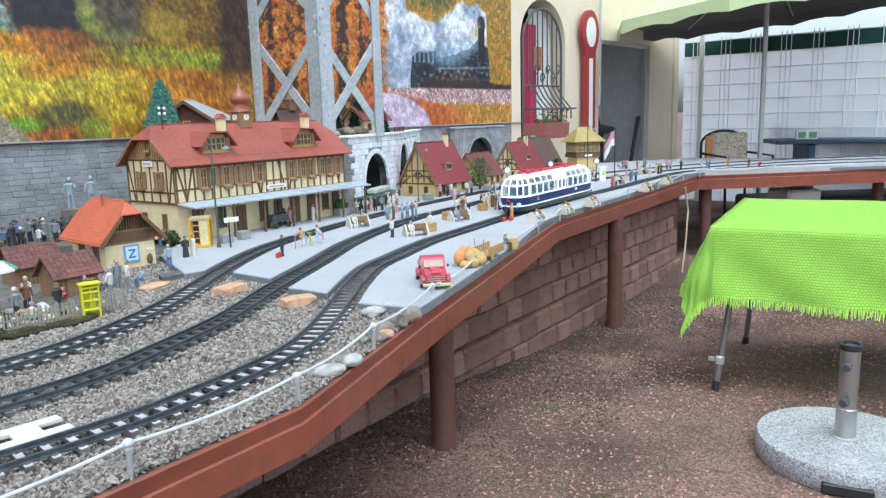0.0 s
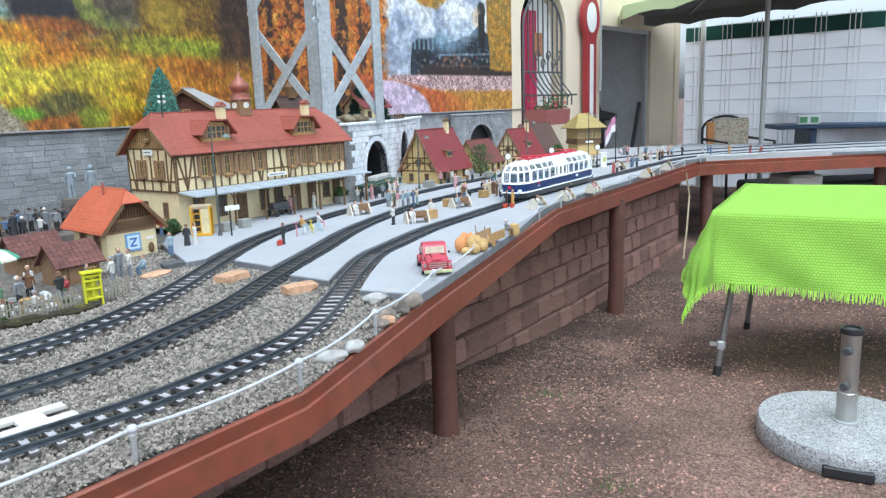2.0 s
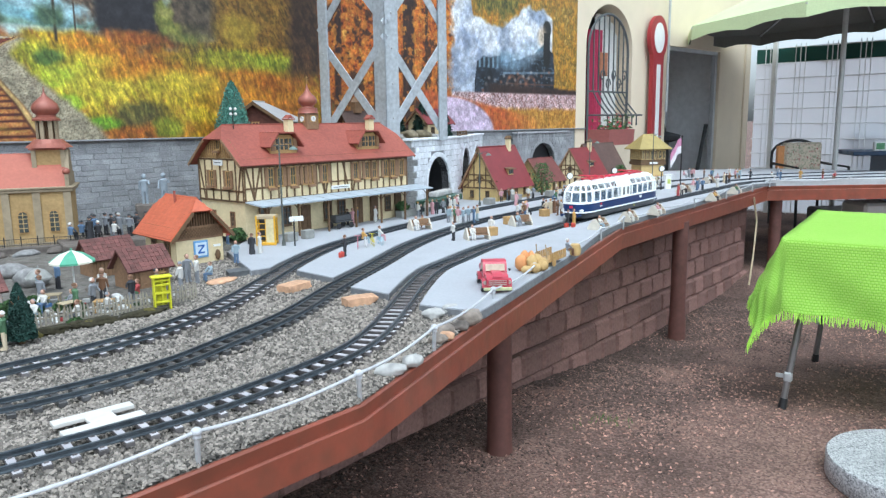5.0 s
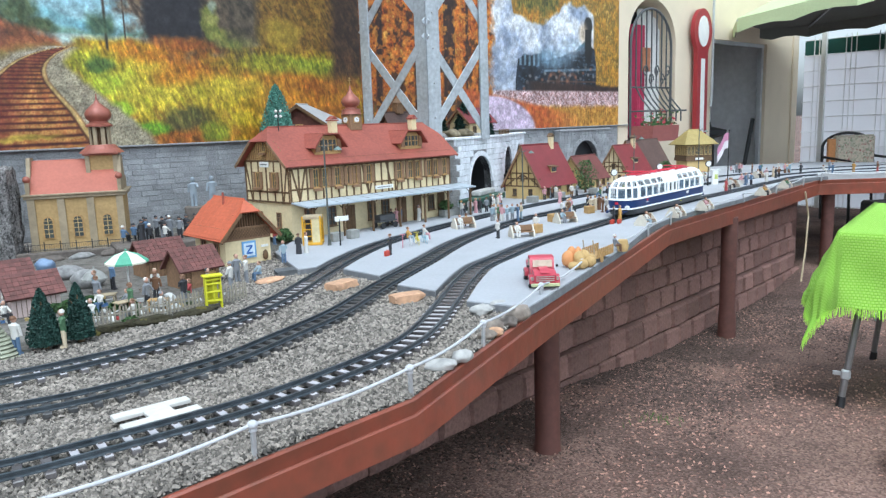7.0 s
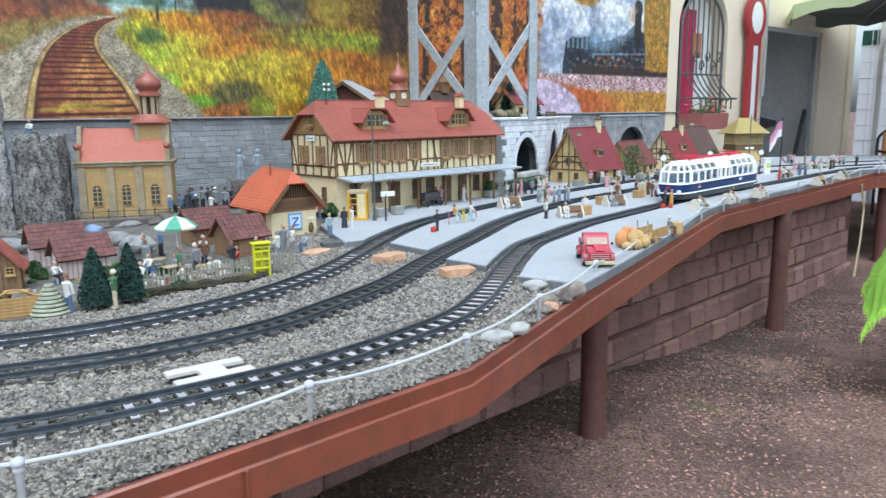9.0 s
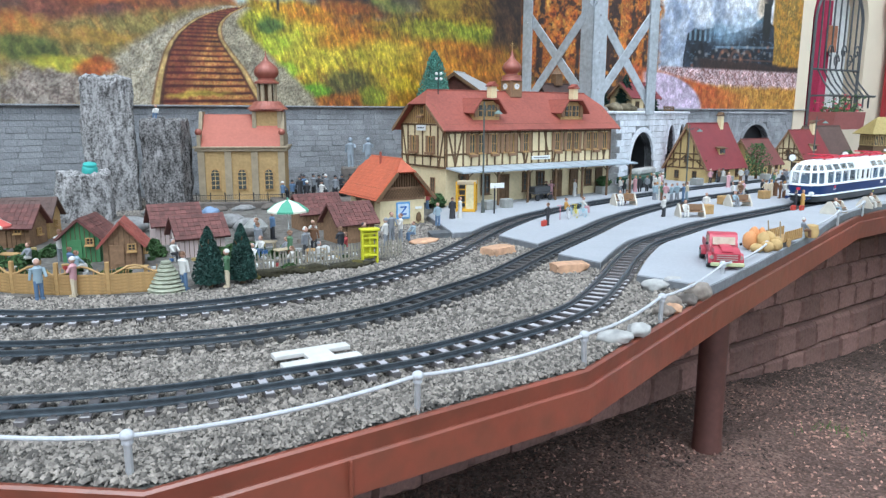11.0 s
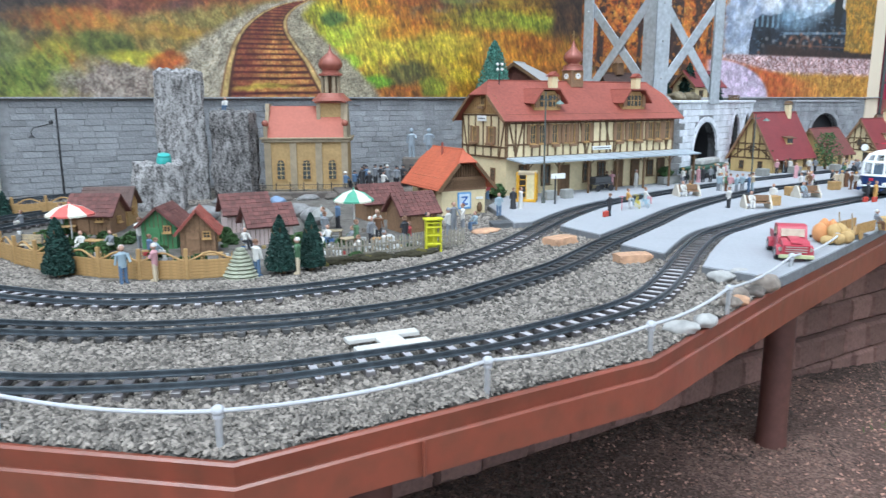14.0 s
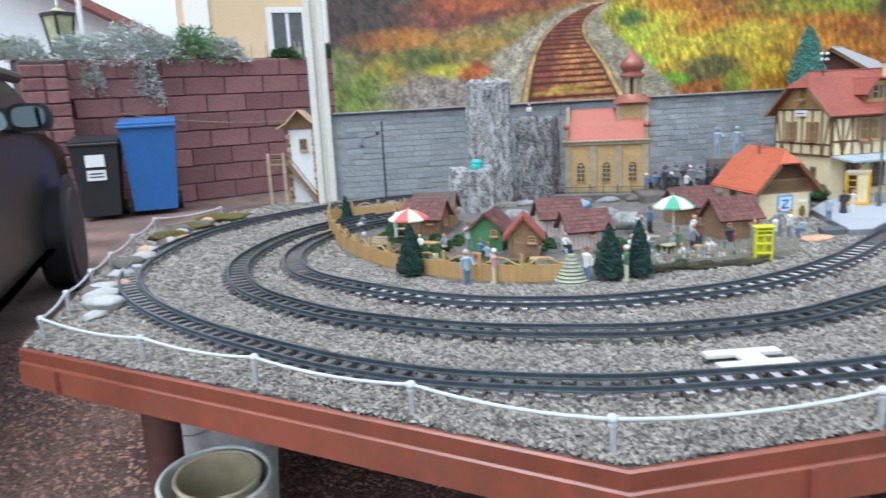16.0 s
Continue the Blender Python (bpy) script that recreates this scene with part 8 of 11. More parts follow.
for x, y, rz in ((-1.2, 1.78, 20), (-1.1, 1.7, 60), (-1.7, 1.42, 10), (-1.95, 1.55, 40), (-1.3, 1.4, 30), (-1.02, 1.72, 15)):
    small_table(x, y, rz, rr.choice([LIGHTWOOD, PALEWOOD]))
for i in range(240):
    f = rr.random()
    x, y = rr.choice([(-1.75, 1.4), (-1.65, 1.6), (-1.5, 1.65), (-1.2, 1.85), (-1.1, 1.62), (-1.9, 1.5), (-1.15, 1.7), (-2.0, 1.6), (-1.45, 1.35), (-1.0, 1.8), (-1.35, 1.75), (-1.25, 1.55)])
    x, y = x + rr.uniform(-0.12, 0.12), y + rr.uniform(-0.08, 0.1)
    if inside(VILLAGE, np.array([x]), np.array([y]))[0]:
        m = rr.choice(CLUTTER)
        k = rr.random()
        s = Shape()
        if k < 0.4:
            w = rr.uniform(0.008, 0.02)
            s.box((0, 0, w * 0.35), (w, w * 0.7, w * 0.7), b=0.001)
            solo("garden_box", s, m, "tiny painted box standing in the allotments", "box", "allotment clutter", m=pose(x, y, 0.612, 0, 0, rr.uniform(0, 90)))
        elif k < 0.7:
            w = rr.uniform(0.005, 0.009)
            s.lathe([(w * 0.7, 0), (w, w * 1.6), (w * 0.85, w * 1.6), (w * 0.6, w * 0.4)], n=10)
            solo("garden_tub", s, m, "tiny painted tub standing in the allotments", "tub", "allotment clutter", m=pose(x, y, 0.612))
        else:
            bush_tree(x, y, 0.61, rr.uniform(0.018, 0.035), rr.uniform(0.012, 0.022), "tiny leafy garden shrub in the allotments", i)
small_bench(-1.86, 1.36, 0.612, 20, PALEWOOD, 0.06, label="small pale bench in the allotments")

# yellow kiosk shelf by the picket fence
YEL = mat("bright_yellow_paint", (0.62, 0.6, 0.02), 0.5, var=0.08, bump=0.03)
T = thing("yellow_stand", pose(-0.888, 1.758, 0.612, 0, 0, 38) @ Matrix.Diagonal((0.85, 1, 1.05, 1)), "bright yellow openwork stand beside the picket fence", "stand")
s = Shape()
s.box((0, 0, 0.082), (0.058, 0.028, 0.005), b=0.001)
part("roof", s, YEL, T)
for sx in (-1, 1):
    s = Shape()
    s.box((sx * 0.022, 0, 0.04), (0.005, 0.02, 0.08), b=0.001)
    part("side_post", s, YEL, T)
for k, z in enumerate((0.02, 0.042, 0.062, 0.073)):
    s = Shape()
    s.box((0, 0, z), (0.042, 0.018, 0.005), b=0.001)
    part("shelf", s, YEL, T)
s = Shape()
s.box((0, 0.007, 0.045), (0.03, 0.004, 0.07))
s.box((0.0, -0.006, 0.045), (0.004, 0.004, 0.06))
part("back_panel", s, YEL, T, smooth=0)

# stair tower house at the table's end
T = thing("stair_tower", pose(-3.1, 1.945, 0.612, 0, 0, 45), "white model tower house with a wooden roof and outside stair", "model building")
s = Shape()
s.box((0.06, 0.06, 0.17), (0.12, 0.11, 0.34))
part("wall", s, WHITE, T, smooth=0)
for x in (0.0, 0.12):
    for k in range(17):
        s = Shape()
        s.box((x, 0.003, 0.01 + k * 0.02), (0.014 + 0.006 * (k % 2), 0.014, 0.017), b=0.001)
        part("corner_stone", s, BROWNWOOD if k % 3 else SANDST, T, smooth=0)
s = Shape()
for sg in (-1, 1):
    s.slab([(0.06, -0.04, 0.425), (0.06, 0.15, 0.425), (0.06 + sg * 0.055, 0.15, 0.37), (0.06 + sg * 0.055, -0.04, 0.37)][::sg], 0.006)
    s.slab([(0.06 + sg * 0.055, -0.04, 0.37), (0.06 + sg * 0.055, 0.15, 0.37), (0.06 + sg * 0.1, 0.15, 0.345), (0.06 + sg * 0.1, -0.04, 0.345)][::sg], 0.006)
part("roof", s, mat("pale_wood_roof", (0.5, 0.36, 0.2), 0.7, var=0.2, bump=0.15), T, smooth=0)
s = Shape()
s.prism([(0, 0.34), (0.12, 0.34), (0.11, 0.375), (0.06, 0.415), (0.01, 0.375)], 0.0, 0.11, "xz")
part("gable", s, BROWNWOOD, T, smooth=0)
window(T, 0.036, 0.055, pose(0.07, -0.001, 0.27), LIGHTWOOD)
s = Shape()
for k in range(14):
    s.box((0.11 - k * 0.0085, -0.022, 0.012 + k * 0.0125), (0.016, 0.03, 0.003))
part("stair_tread", s, BROWNWOOD, T, smooth=0)
for off in (0, 0.03):
    s = Shape()
    s.slab([(0.12, -0.037 + off, 0.0), (0.12, -0.037 + off, 0.02), (-0.005, -0.037 + off, 0.2), (-0.005, -0.037 + off, 0.18)], 0.003)
    part("stringer", s, BROWNWOOD, T, smooth=0)
s = Shape()
s.cyl((0.12, -0.037, 0.05), (-0.005, -0.037, 0.235), 0.0025, n=6)
part("handrail", s, BROWNWOOD, T)
s = Shape()
s.box((-0.05, -0.01, 0.185), (0.09, 0.07, 0.006))
part("landing", s, BROWNWOOD, T, smooth=0)
for x, y in ((-0.09, -0.04), (-0.02, -0.04)):
    s = Shape()
    s.box((x, y, 0.12), (0.012, 0.012, 0.24))
    part("landing_post", s, PALEWOOD, T, smooth=0)
for z in (0.21, 0.235):
    s = Shape()
    s.cyl((-0.095, -0.042, z), (-0.015, -0.042, z), 0.003, n=6)
    part("landing_rail", s, BROWNWOOD, T)


# ---- the glass observation railcar ----
def railcar(cx, cy, rz):
    T = thing("model_railcar", pose(cx, cy, RAIL_TOP, 0, 0, rz) @ Matrix.Diagonal((1.08, 1, 1, 1)), "blue and white model observation railcar with red pantographs", "model train")
    L, W, E = 0.8, 0.134, 0.1
    BLUE = mat("deep_blue_enamel", (0.01, 0.032, 0.12), 0.28, var=0.1, bump=0.0)
    SHELL = mat("glossy_white_shell", (0.9, 0.91, 0.92), 0.3, var=0.03, bump=0.0)
    RED = mat("signal_red_plastic", (0.55, 0.02, 0.05), 0.4, var=0.1, bump=0.0)
    BLACK = mat("satin_black_plastic", (0.022, 0.024, 0.025), 0.35, var=0.2, bump=0.0)
    GLASS = glass_mat("railcar_glass", (0.82, 0.9, 0.92))
    SEAT = mat("blue_seat", (0.14, 0.2, 0.28), 0.6, var=0.15, bump=0.0)

    def ring(inset, n=14, ex=0.0):
        w, e, l = W / 2 - inset, E - inset * 0.6, L / 2 - inset * 1.2 + ex
        pts = []
        for sx, a0 in ((1, -90), (-1, 90)):
            for i in range(n + 1):
                a = radians(a0 + 180 * i / n)
                pts.append((sx * (l - e) + abs(math.cos(a)) ** 0.8 * e * (1 if math.cos(a) * sx > 0 or abs(math.cos(a)) < 1e-9 else 1) * sx, math.sin(a) * abs(1) * w if False else math.copysign(abs(math.sin(a)) ** 0.62, math.sin(a)) * w))
        return pts

    def band(levels, slot=0, cap_top=False, cap_bot=False):
        s = Shape()
        v, q = [], []
        n = len(ring(0))
        for inset, z in levels:
            v += [(x, y, z) for x, y in ring(inset)]
        for k in range(len(levels) - 1):
            q += [(k * n + i, k * n + (i + 1) % n, (k + 1) * n + (i + 1) % n, (k + 1) * n + i) for i in range(n)]
        if cap_top:
            q.append(tuple(range((len(levels) - 1) * n, len(levels) * n)))
        if cap_bot:
            q.append(tuple(range(n))[::-1])
        return s.add(v, q, slot)

    part("skirt", band([(0.014, 0.007), (0.008, 0.011), (0.004, 0.034)], cap_bot=True), BLACK, T, "black underframe skirt")
    part("lower_stripe", band([(0.0, 0.034), (-0.0015, 0.035), (-0.0015, 0.0395), (0.0, 0.0405)]), SHELL, T, "white stripe")
    part("blue_band", band([(0.0, 0.0405), (0.0, 0.074)]), BLUE, T, "deep blue side panels")
    part("upper_stripe", band([(0.0, 0.074), (-0.0015, 0.0745), (-0.0015, 0.0785), (0.0, 0.079), (0.001, 0.083)]), SHELL, T, "white stripe")
    part("floor", band([(0.004, 0.072), (0.005, 0.0725)], cap_top=True, cap_bot=True), SHELL, T)
    glass = part("window_band", band([(0.003, 0.082), (0.0065, 0.128)]), GLASS, T, "clear side windows")
    glass.visible_shadow = False
    part("cornice", band([(0.0055, 0.125), (0.0045, 0.1265), (0.006, 0.132), (0.009, 0.133)]), SHELL, T)
    rg_ = part("roof_window_band", band([(0.0095, 0.132), (0.0235, 0.156)]), GLASS, T, "clear roof windows")
    rg_.visible_shadow = False
    part("roof", band([(0.0225, 0.154), (0.0265, 0.161), (0.037, 0.168), (0.052, 0.1715)], cap_top=True), SHELL, T, "white roof")
    # pillars along the sides, upper and lower
    xs = [-0.312, -0.252, -0.192, -0.132, -0.072, 0.072, 0.132, 0.192, 0.252, 0.312]
    for x in xs:
        for sy in (-1, 1):
            s = Shape()
            s.box((x, sy * (W / 2 - 0.0045), 0.1045), (0.0095, 0.005, 0.05))
            part("pillar", s, SHELL, T, smooth=0)
            s = Shape()
            s.slab([(x - 0.0055, sy * (W / 2 - 0.008), 0.131), (x + 0.0055, sy * (W / 2 - 0.008), 0.131), (x + 0.0055, sy * (W / 2 - 0.022), 0.157), (x - 0.0055, sy * (W / 2 - 0.022), 0.157)], -sy * 0.003)
            part("roof_pillar", s, SHELL, T, smooth=0)
    for sy in (-1, 1):
        s = Shape()
        s.box((0, sy * (W / 2 - 0.004), 0.1045), (0.1, 0.006, 0.049), b=0.001)
        s.slab([(-0.075, sy * (W / 2 - 0.008), 0.131), (0.075, sy * (W / 2 - 0.008), 0.131), (0.075, sy * (W / 2 - 0.022), 0.157), (-0.075, sy * (W / 2 - 0.022), 0.157)], -sy * 0.003)
        dr = part("door_section", s, SHELL, T, "white door section")
        for x in (-0.022, 0.022):
            s = Shape()
            s.box((x, sy * (W / 2 - 0.0005), 0.105), (0.013, 0.002, 0.036))
            part("door_window", s, PANE, dr, smooth=0)
        s = Shape()
        s.box((0.16, sy * (W / 2 + 0.0005), 0.062), (0.026, 0.001, 0.011))
        part("notice_plate", s, WHITE, T, smooth=0)
        s = Shape()
        s.box((-0.25, sy * (W / 2 + 0.0005), 0.066), (0.013, 0.001, 0.0085))
        part("emblem", s, RED, T, smooth=0)
        s = Shape()
        s.box((-0.25, sy * (W / 2 + 0.0005), 0.056), (0.022, 0.001, 0.003))
        part("number_bar", s, WHITE, T, smooth=0)
        s = Shape()
        s.box((0.1, sy * (W / 2 - 0.0045), 0.024), (0.008, 0.001, 0.006))
        part("label_patch", s, YEL, T, smooth=0)
    # pillars round the glazed ends
    for sx in (-1, 1):
        for i in range(7):
            a = radians(-78 + 26 * i)
            for (z0, in0, z1, in1, w) in ((0.082, 0.0015, 0.129, 0.005, 0.0085), (0.131, 0.008, 0.157, 0.022, 0.0095)):
                p = []
                for z, ins in ((z0, in0), (z1, in1)):
                    ww, e, l = W / 2 - ins, E - ins * 0.6, L / 2 - ins * 1.2
                    p.append(Vector((sx * (l - e + abs(math.cos(a)) ** 0.8 * e), math.copysign(abs(math.sin(a)) ** 0.62, math.sin(a)) * ww, z)))
                s = Shape()
                s.cyl(p[0], p[1], w / 2, n=5)
                part("end_pillar", s, SHELL, T)
        for sy in (-1, 1):
            s = Shape()
            s.cyl((sx * (L / 2 - 0.03), sy * 0.045, 0.046), (sx * (L / 2 - 0.004), sy * 0.045, 0.046), 0.007, n=12)
            part("headlight", s, WHITE, T)
            s = Shape()
            s.cyl((sx * (L / 2 - 0.02), sy * 0.038, 0.026), (sx * (L / 2 + 0.012), sy * 0.038, 0.026), 0.004, n=8)
            s.cyl((sx * (L / 2 + 0.012), sy * 0.038, 0.026), (sx * (L / 2 + 0.014), sy * 0.038, 0.026), 0.007, n=12)
            part("buffer", s, BLUE, T)
        s = Shape()
        s.box((sx * (L / 2 + 0.0005), 0, 0.062), (0.0012, 0.016, 0.01))
        part("emblem", s, RED, T, smooth=0)
    # seats and wheels
    for i, x in enumerate([-0.29, -0.25, -0.205, -0.165, -0.12, 0.12, 0.165, 0.205, 0.25, 0.29]):
        for sy in (-1, 1):
            s = Shape()
            s.box((x, sy * 0.034, 0.08), (0.02, 0.036, 0.014), b=0.002)
            s.box((x + (0.011 if i % 2 else -0.011), sy * 0.034, 0.093), (0.006, 0.036, 0.034), b=0.002)
            part("seat", s, SEAT, T)
    for bx in (-0.24, 0.24):
        for dx in (-0.055, 0.055):
            for sy in (-1, 1):
                s = Shape()
                s.cyl((bx + dx, sy * 0.022, 0.0185), (bx + dx, sy * 0.028, 0.0185), 0.0185, n=20)
                s.cyl((bx + dx, sy * 0.028, 0.0185), (bx + dx, sy * 0.031, 0.0185), 0.006, n=10)
                part("wheel", s, GREYSTEEL, T)
        s = Shape()
        s.box((bx, 0, 0.026), (0.17, 0.08, 0.02), b=0.003)
        part("bogie_frame", s, BLACK, T)
    # pantographs and roof lines
    for px in (-0.2, 0.19):
        s = Shape()
        for sy in (-1, 1):
            s.cyl((px - 0.07, sy * 0.02, 0.176), (px + 0.07, sy * 0.02, 0.176), 0.0022, n=6)
            s.cyl((px - 0.06, sy * 0.02, 0.178), (px + 0.05, sy * 0.016, 0.187), 0.0018, n=6)
            s.cyl((px + 0.06, sy * 0.02, 0.18), (px - 0.05, sy * 0.016, 0.189), 0.0018, n=6)
        for dx in (-0.065, 0.065, 0.0):
            s.cyl((px + dx, -0.028, 0.178), (px + dx, 0.028, 0.178), 0.0022, n=6)
        for dx in (-0.055, -0.035):
            s.box((px + dx, 0, 0.191), (0.008, 0.1, 0.003), b=0.001)
        pg = part("pantograph", s, RED, T, "red folded pantograph")
        for dx in (-0.06, 0.06):
            for sy in (-1, 1):
                s = Shape()
                s.cyl((px + dx, sy * 0.02, 0.168), (px + dx, sy * 0.02, 0.176), 0.003, n=8)
                part("insulator", s, BROWNWOOD, pg)
    s = Shape()
    for sy in (-1, 1):
        s.cyl((-0.12, sy * 0.018, 0.178), (0.12, sy * 0.018, 0.178), 0.0015, n=6)
    for x in (-0.06, -0.02, 0.03, 0.07):
        s.box((x, 0, 0.178), (0.02, 0.03, 0.009), b=0.002)
    part("roof_gear", s, RED, T, "red roof conduits and boxes")


railcar(0.513, 3.645, 56.8)


# ---- painted figures: plain shapes ----
def figure_mesh(kind, top, legs, skin, hair, seed):
    rr = random.Random(seed)
    s = Shape()
    if kind == "stand":
        for sx in (-1, 1):
            s.cyl((sx * 0.0045, 0.001 * sx, 0), (sx * 0.004, 0, 0.034), 0.0032, 0.0042, 7, 1)
            s.box((sx * 0.0045, -0.002, 0.002), (0.005, 0.01, 0.004), 1)
        s.lathe([(0.0075, 0.03), (0.0085, 0.038), (0.0075, 0.046), (0.0098, 0.056), (0.004, 0.0605)], (0, 0, 0), 9, 0, 1.0, 0.68)
        b = rr.uniform(-0.006, 0.004)
        s.cyl((-0.0095, 0, 0.056), (-0.0125, b, 0.036), 0.003, 0.0024, 6, 0)
        s.cyl((0.0095, 0, 0.056), (0.012, -b - 0.006, 0.038 + 0.012 * rr.random()), 0.003, 0.0024, 6, 0)
        z = 0.067
    elif kind == "coat":
        s.lathe([(0.011, 0.0), (0.0105, 0.012), (0.008, 0.042), (0.0095, 0.056), (0.004, 0.0605)], (0, 0, 0), 9, 0, 1.0, 0.8)
        for sx in (-1, 1):
            s.cyl((sx * 0.009, 0, 0.056), (sx * 0.011, -0.005, 0.035), 0.003, 0.0024, 6, 0)
        z = 0.067
    else:
        for sx in (-1, 1):
            s.cyl((sx * 0.005, 0, 0.021), (sx * 0.005, -0.018, 0.022), 0.0042, 0.0038, 7, 1)
            s.cyl((sx * 0.005, -0.018, 0.023), (sx * 0.005, -0.02, 0.001), 0.0036, 0.003, 7, 1)
        s.lathe([(0.009, 0.018), (0.008, 0.028), (0.0098, 0.04), (0.004, 0.0445)], (0, 0, 0), 9, 0, 1.0, 0.7)
        for sx in (-1, 1):
            s.cyl((sx * 0.0095, 0, 0.04), (sx * 0.009, -0.013, 0.027), 0.003, 0.0024, 6, 0)
        z = 0.051
    s.ball((0, -0.0005, z), 0.0056, 9, 6, 2, 1.15)
    s.lathe([(0.0058, 0.0), (0.0056, 0.003), (0.003, 0.006), (0.0004, 0.0068)], (0, 0.0006, z), 9, 3)
    return s.mesh("figurine", [top, legs, skin, hair], 45)


SKIN = mat("figure_flesh", (0.5, 0.3, 0.22), 0.6, var=0.08, bump=0.0)
FIGC = {n: mat("figure_" + n, c, 0.6, var=0.12, bump=0.0) for n, c in dict(red=(0.36, 0.06, 0.06), blue=(0.1, 0.16, 0.26), pale=(0.62, 0.6, 0.56), dark=(0.03, 0.03, 0.035), brown=(0.16, 0.08, 0.04), green=(0.08, 0.16, 0.08), sky=(0.3, 0.38, 0.43), ochre=(0.5, 0.28, 0.07), pink=(0.55, 0.3, 0.32), grey=(0.22, 0.23, 0.25), cream=(0.6, 0.5, 0.35)).items()}
FIG = {}


def figurine(x, y, kind="stand", top="blue", legs="dark", hair="brown", rz=None, z=None, k=1.0):
    key = (kind, top, legs, hair)
    if key not in FIG:
        FIG[key] = figure_mesh(kind, FIGC[top], FIGC[legs], SKIN, FIGC[hair], len(FIG))
    rz = (x * 9173 + y * 3571) % 360 if rz is None else rz
    zz = PZ if z is None else z
    word = {"stand": "standing", "coat": "standing in a long coat", "sit": "sitting"}[kind]
    ob = part("figurine", FIG[key], None, m=pose(x, y, zz, 0, 0, rz) @ Matrix.Scale(k, 4))
    tops = {"sky": "light blue", "pale": "off-white"}.get(top, top)
    return tagged(ob, "small painted model figure in %s, %s" % (tops, word), "figurine", "model figures")


# travellers on the platforms
for row in [
    (-0.557, 2.41, "stand", "dark", "dark", "brown"), (-0.892, 2.448, "coat", "dark", "dark", "brown"), (-0.872, 2.47, "coat", "pale", "dark", "brown"), (-0.89, 2.29, "stand", "sky", "blue", "brown"),
    (-1.06, 2.66, "stand", "red", "blue", "brown"), (-0.708, 3.168, "stand", "dark", "dark", "brown"), (-0.693, 3.2, "stand", "pink", "pink", "brown"), (-0.68, 3.24, "stand", "blue", "grey", "ochre"), (-0.606, 3.29, "coat", "pale", "pale", "grey"),
    (-0.212, 2.747, "stand", "pale", "dark", "dark"), (-0.225, 3.25, "stand", "pink", "pale", "brown"), (-0.2, 3.22, "stand", "sky", "grey", "brown"), (-0.18, 3.28, "stand", "sky", "grey", "grey"), (-0.155, 3.25, "stand", "blue", "blue", "brown"), (-0.142, 3.32, "stand", "cream", "sky", "brown"),
    (-0.284, 3.632, "coat", "pale", "pale", "dark"), (-0.32, 3.6, "stand", "grey", "dark", "brown"), (-0.35, 3.57, "stand", "dark", "dark", "brown"), (-0.27, 3.7, "coat", "pale", "pale", "brown"), (-0.4, 3.62, "stand", "brown", "dark", "brown"),
    (0.252, 3.52, "stand", "pale", "brown", "ochre"), (0.234, 3.5, "stand", "brown", "brown", "brown"), (0.204, 3.567, "coat", "cream", "brown", "ochre"), (0.225, 3.6, "coat", "brown", "brown", "dark"), (0.18, 3.53, "stand", "cream", "red", "brown"), (0.17, 3.58, "stand", "dark", "dark", "brown"),
    (0.249, 3.119, "stand", "dark", "dark", "dark"), (0.276, 3.14, "coat", "ochre", "ochre", "brown"), (0.045, 3.927, "coat", "pink", "blue", "ochre"), (-0.071, 2.904, "stand", "pale", "ochre", "grey"),
    (1.032, 4.448, "stand", "pale", "dark", "brown"), (1.0, 4.4, "coat", "red", "dark", "brown"), (1.24, 4.783, "stand", "blue", "dark", "brown"), (1.2, 4.76, "stand", "blue", "blue", "brown"), (1.381, 4.96, "coat", "pale", "pale", "grey"),
    (1.547, 5.711, "stand", "blue", "dark", "brown"), (1.5, 5.74, "stand", "brown", "dark", "brown"), (1.57, 5.76, "stand", "green", "grey", "grey"), (1.8, 5.61, "stand", "dark", "dark", "dark"), (1.95, 5.6, "sit", "pale", "pale", "brown"), (1.72, 5.85, "coat", "pale", "pale", "pale"),
    (1.989, 5.535, "stand", "blue", "blue", "brown"), (2.154, 5.6, "stand", "ochre", "ochre", "brown"), (2.309, 5.591, "stand", "brown", "red", "brown"), (2.382, 5.561, "sit", "red", "brown", "brown"), (2.1, 5.9, "stand", "grey", "blue", "brown"),
    (0.12, 4.28, "stand", "pale", "brown", "brown"), (0.15, 4.31, "stand", "grey", "dark", "brown"), (0.3, 4.55, "stand", "cream", "grey", "brown"), (0.47, 4.83, "stand", "green", "dark", "brown"), (0.55, 4.9, "stand", "dark", "dark", "grey"), (0.7, 5.0, "coat", "red", "dark", "brown"), (0.74, 5.05, "stand", "cream", "brown", "brown"), (0.9, 5.25, "stand", "blue", "dark", "brown"), (0.62, 4.75, "stand", "brown", "cream", "brown"), (0.34, 4.28, "stand", "blue", "grey", "brown"), (0.37, 4.31, "coat", "dark", "dark", "brown"), (0.8, 4.72, "stand", "pale", "blue", "brown"), (0.83, 4.75, "stand", "grey", "dark", "brown"),
]:
    figurine(*row)

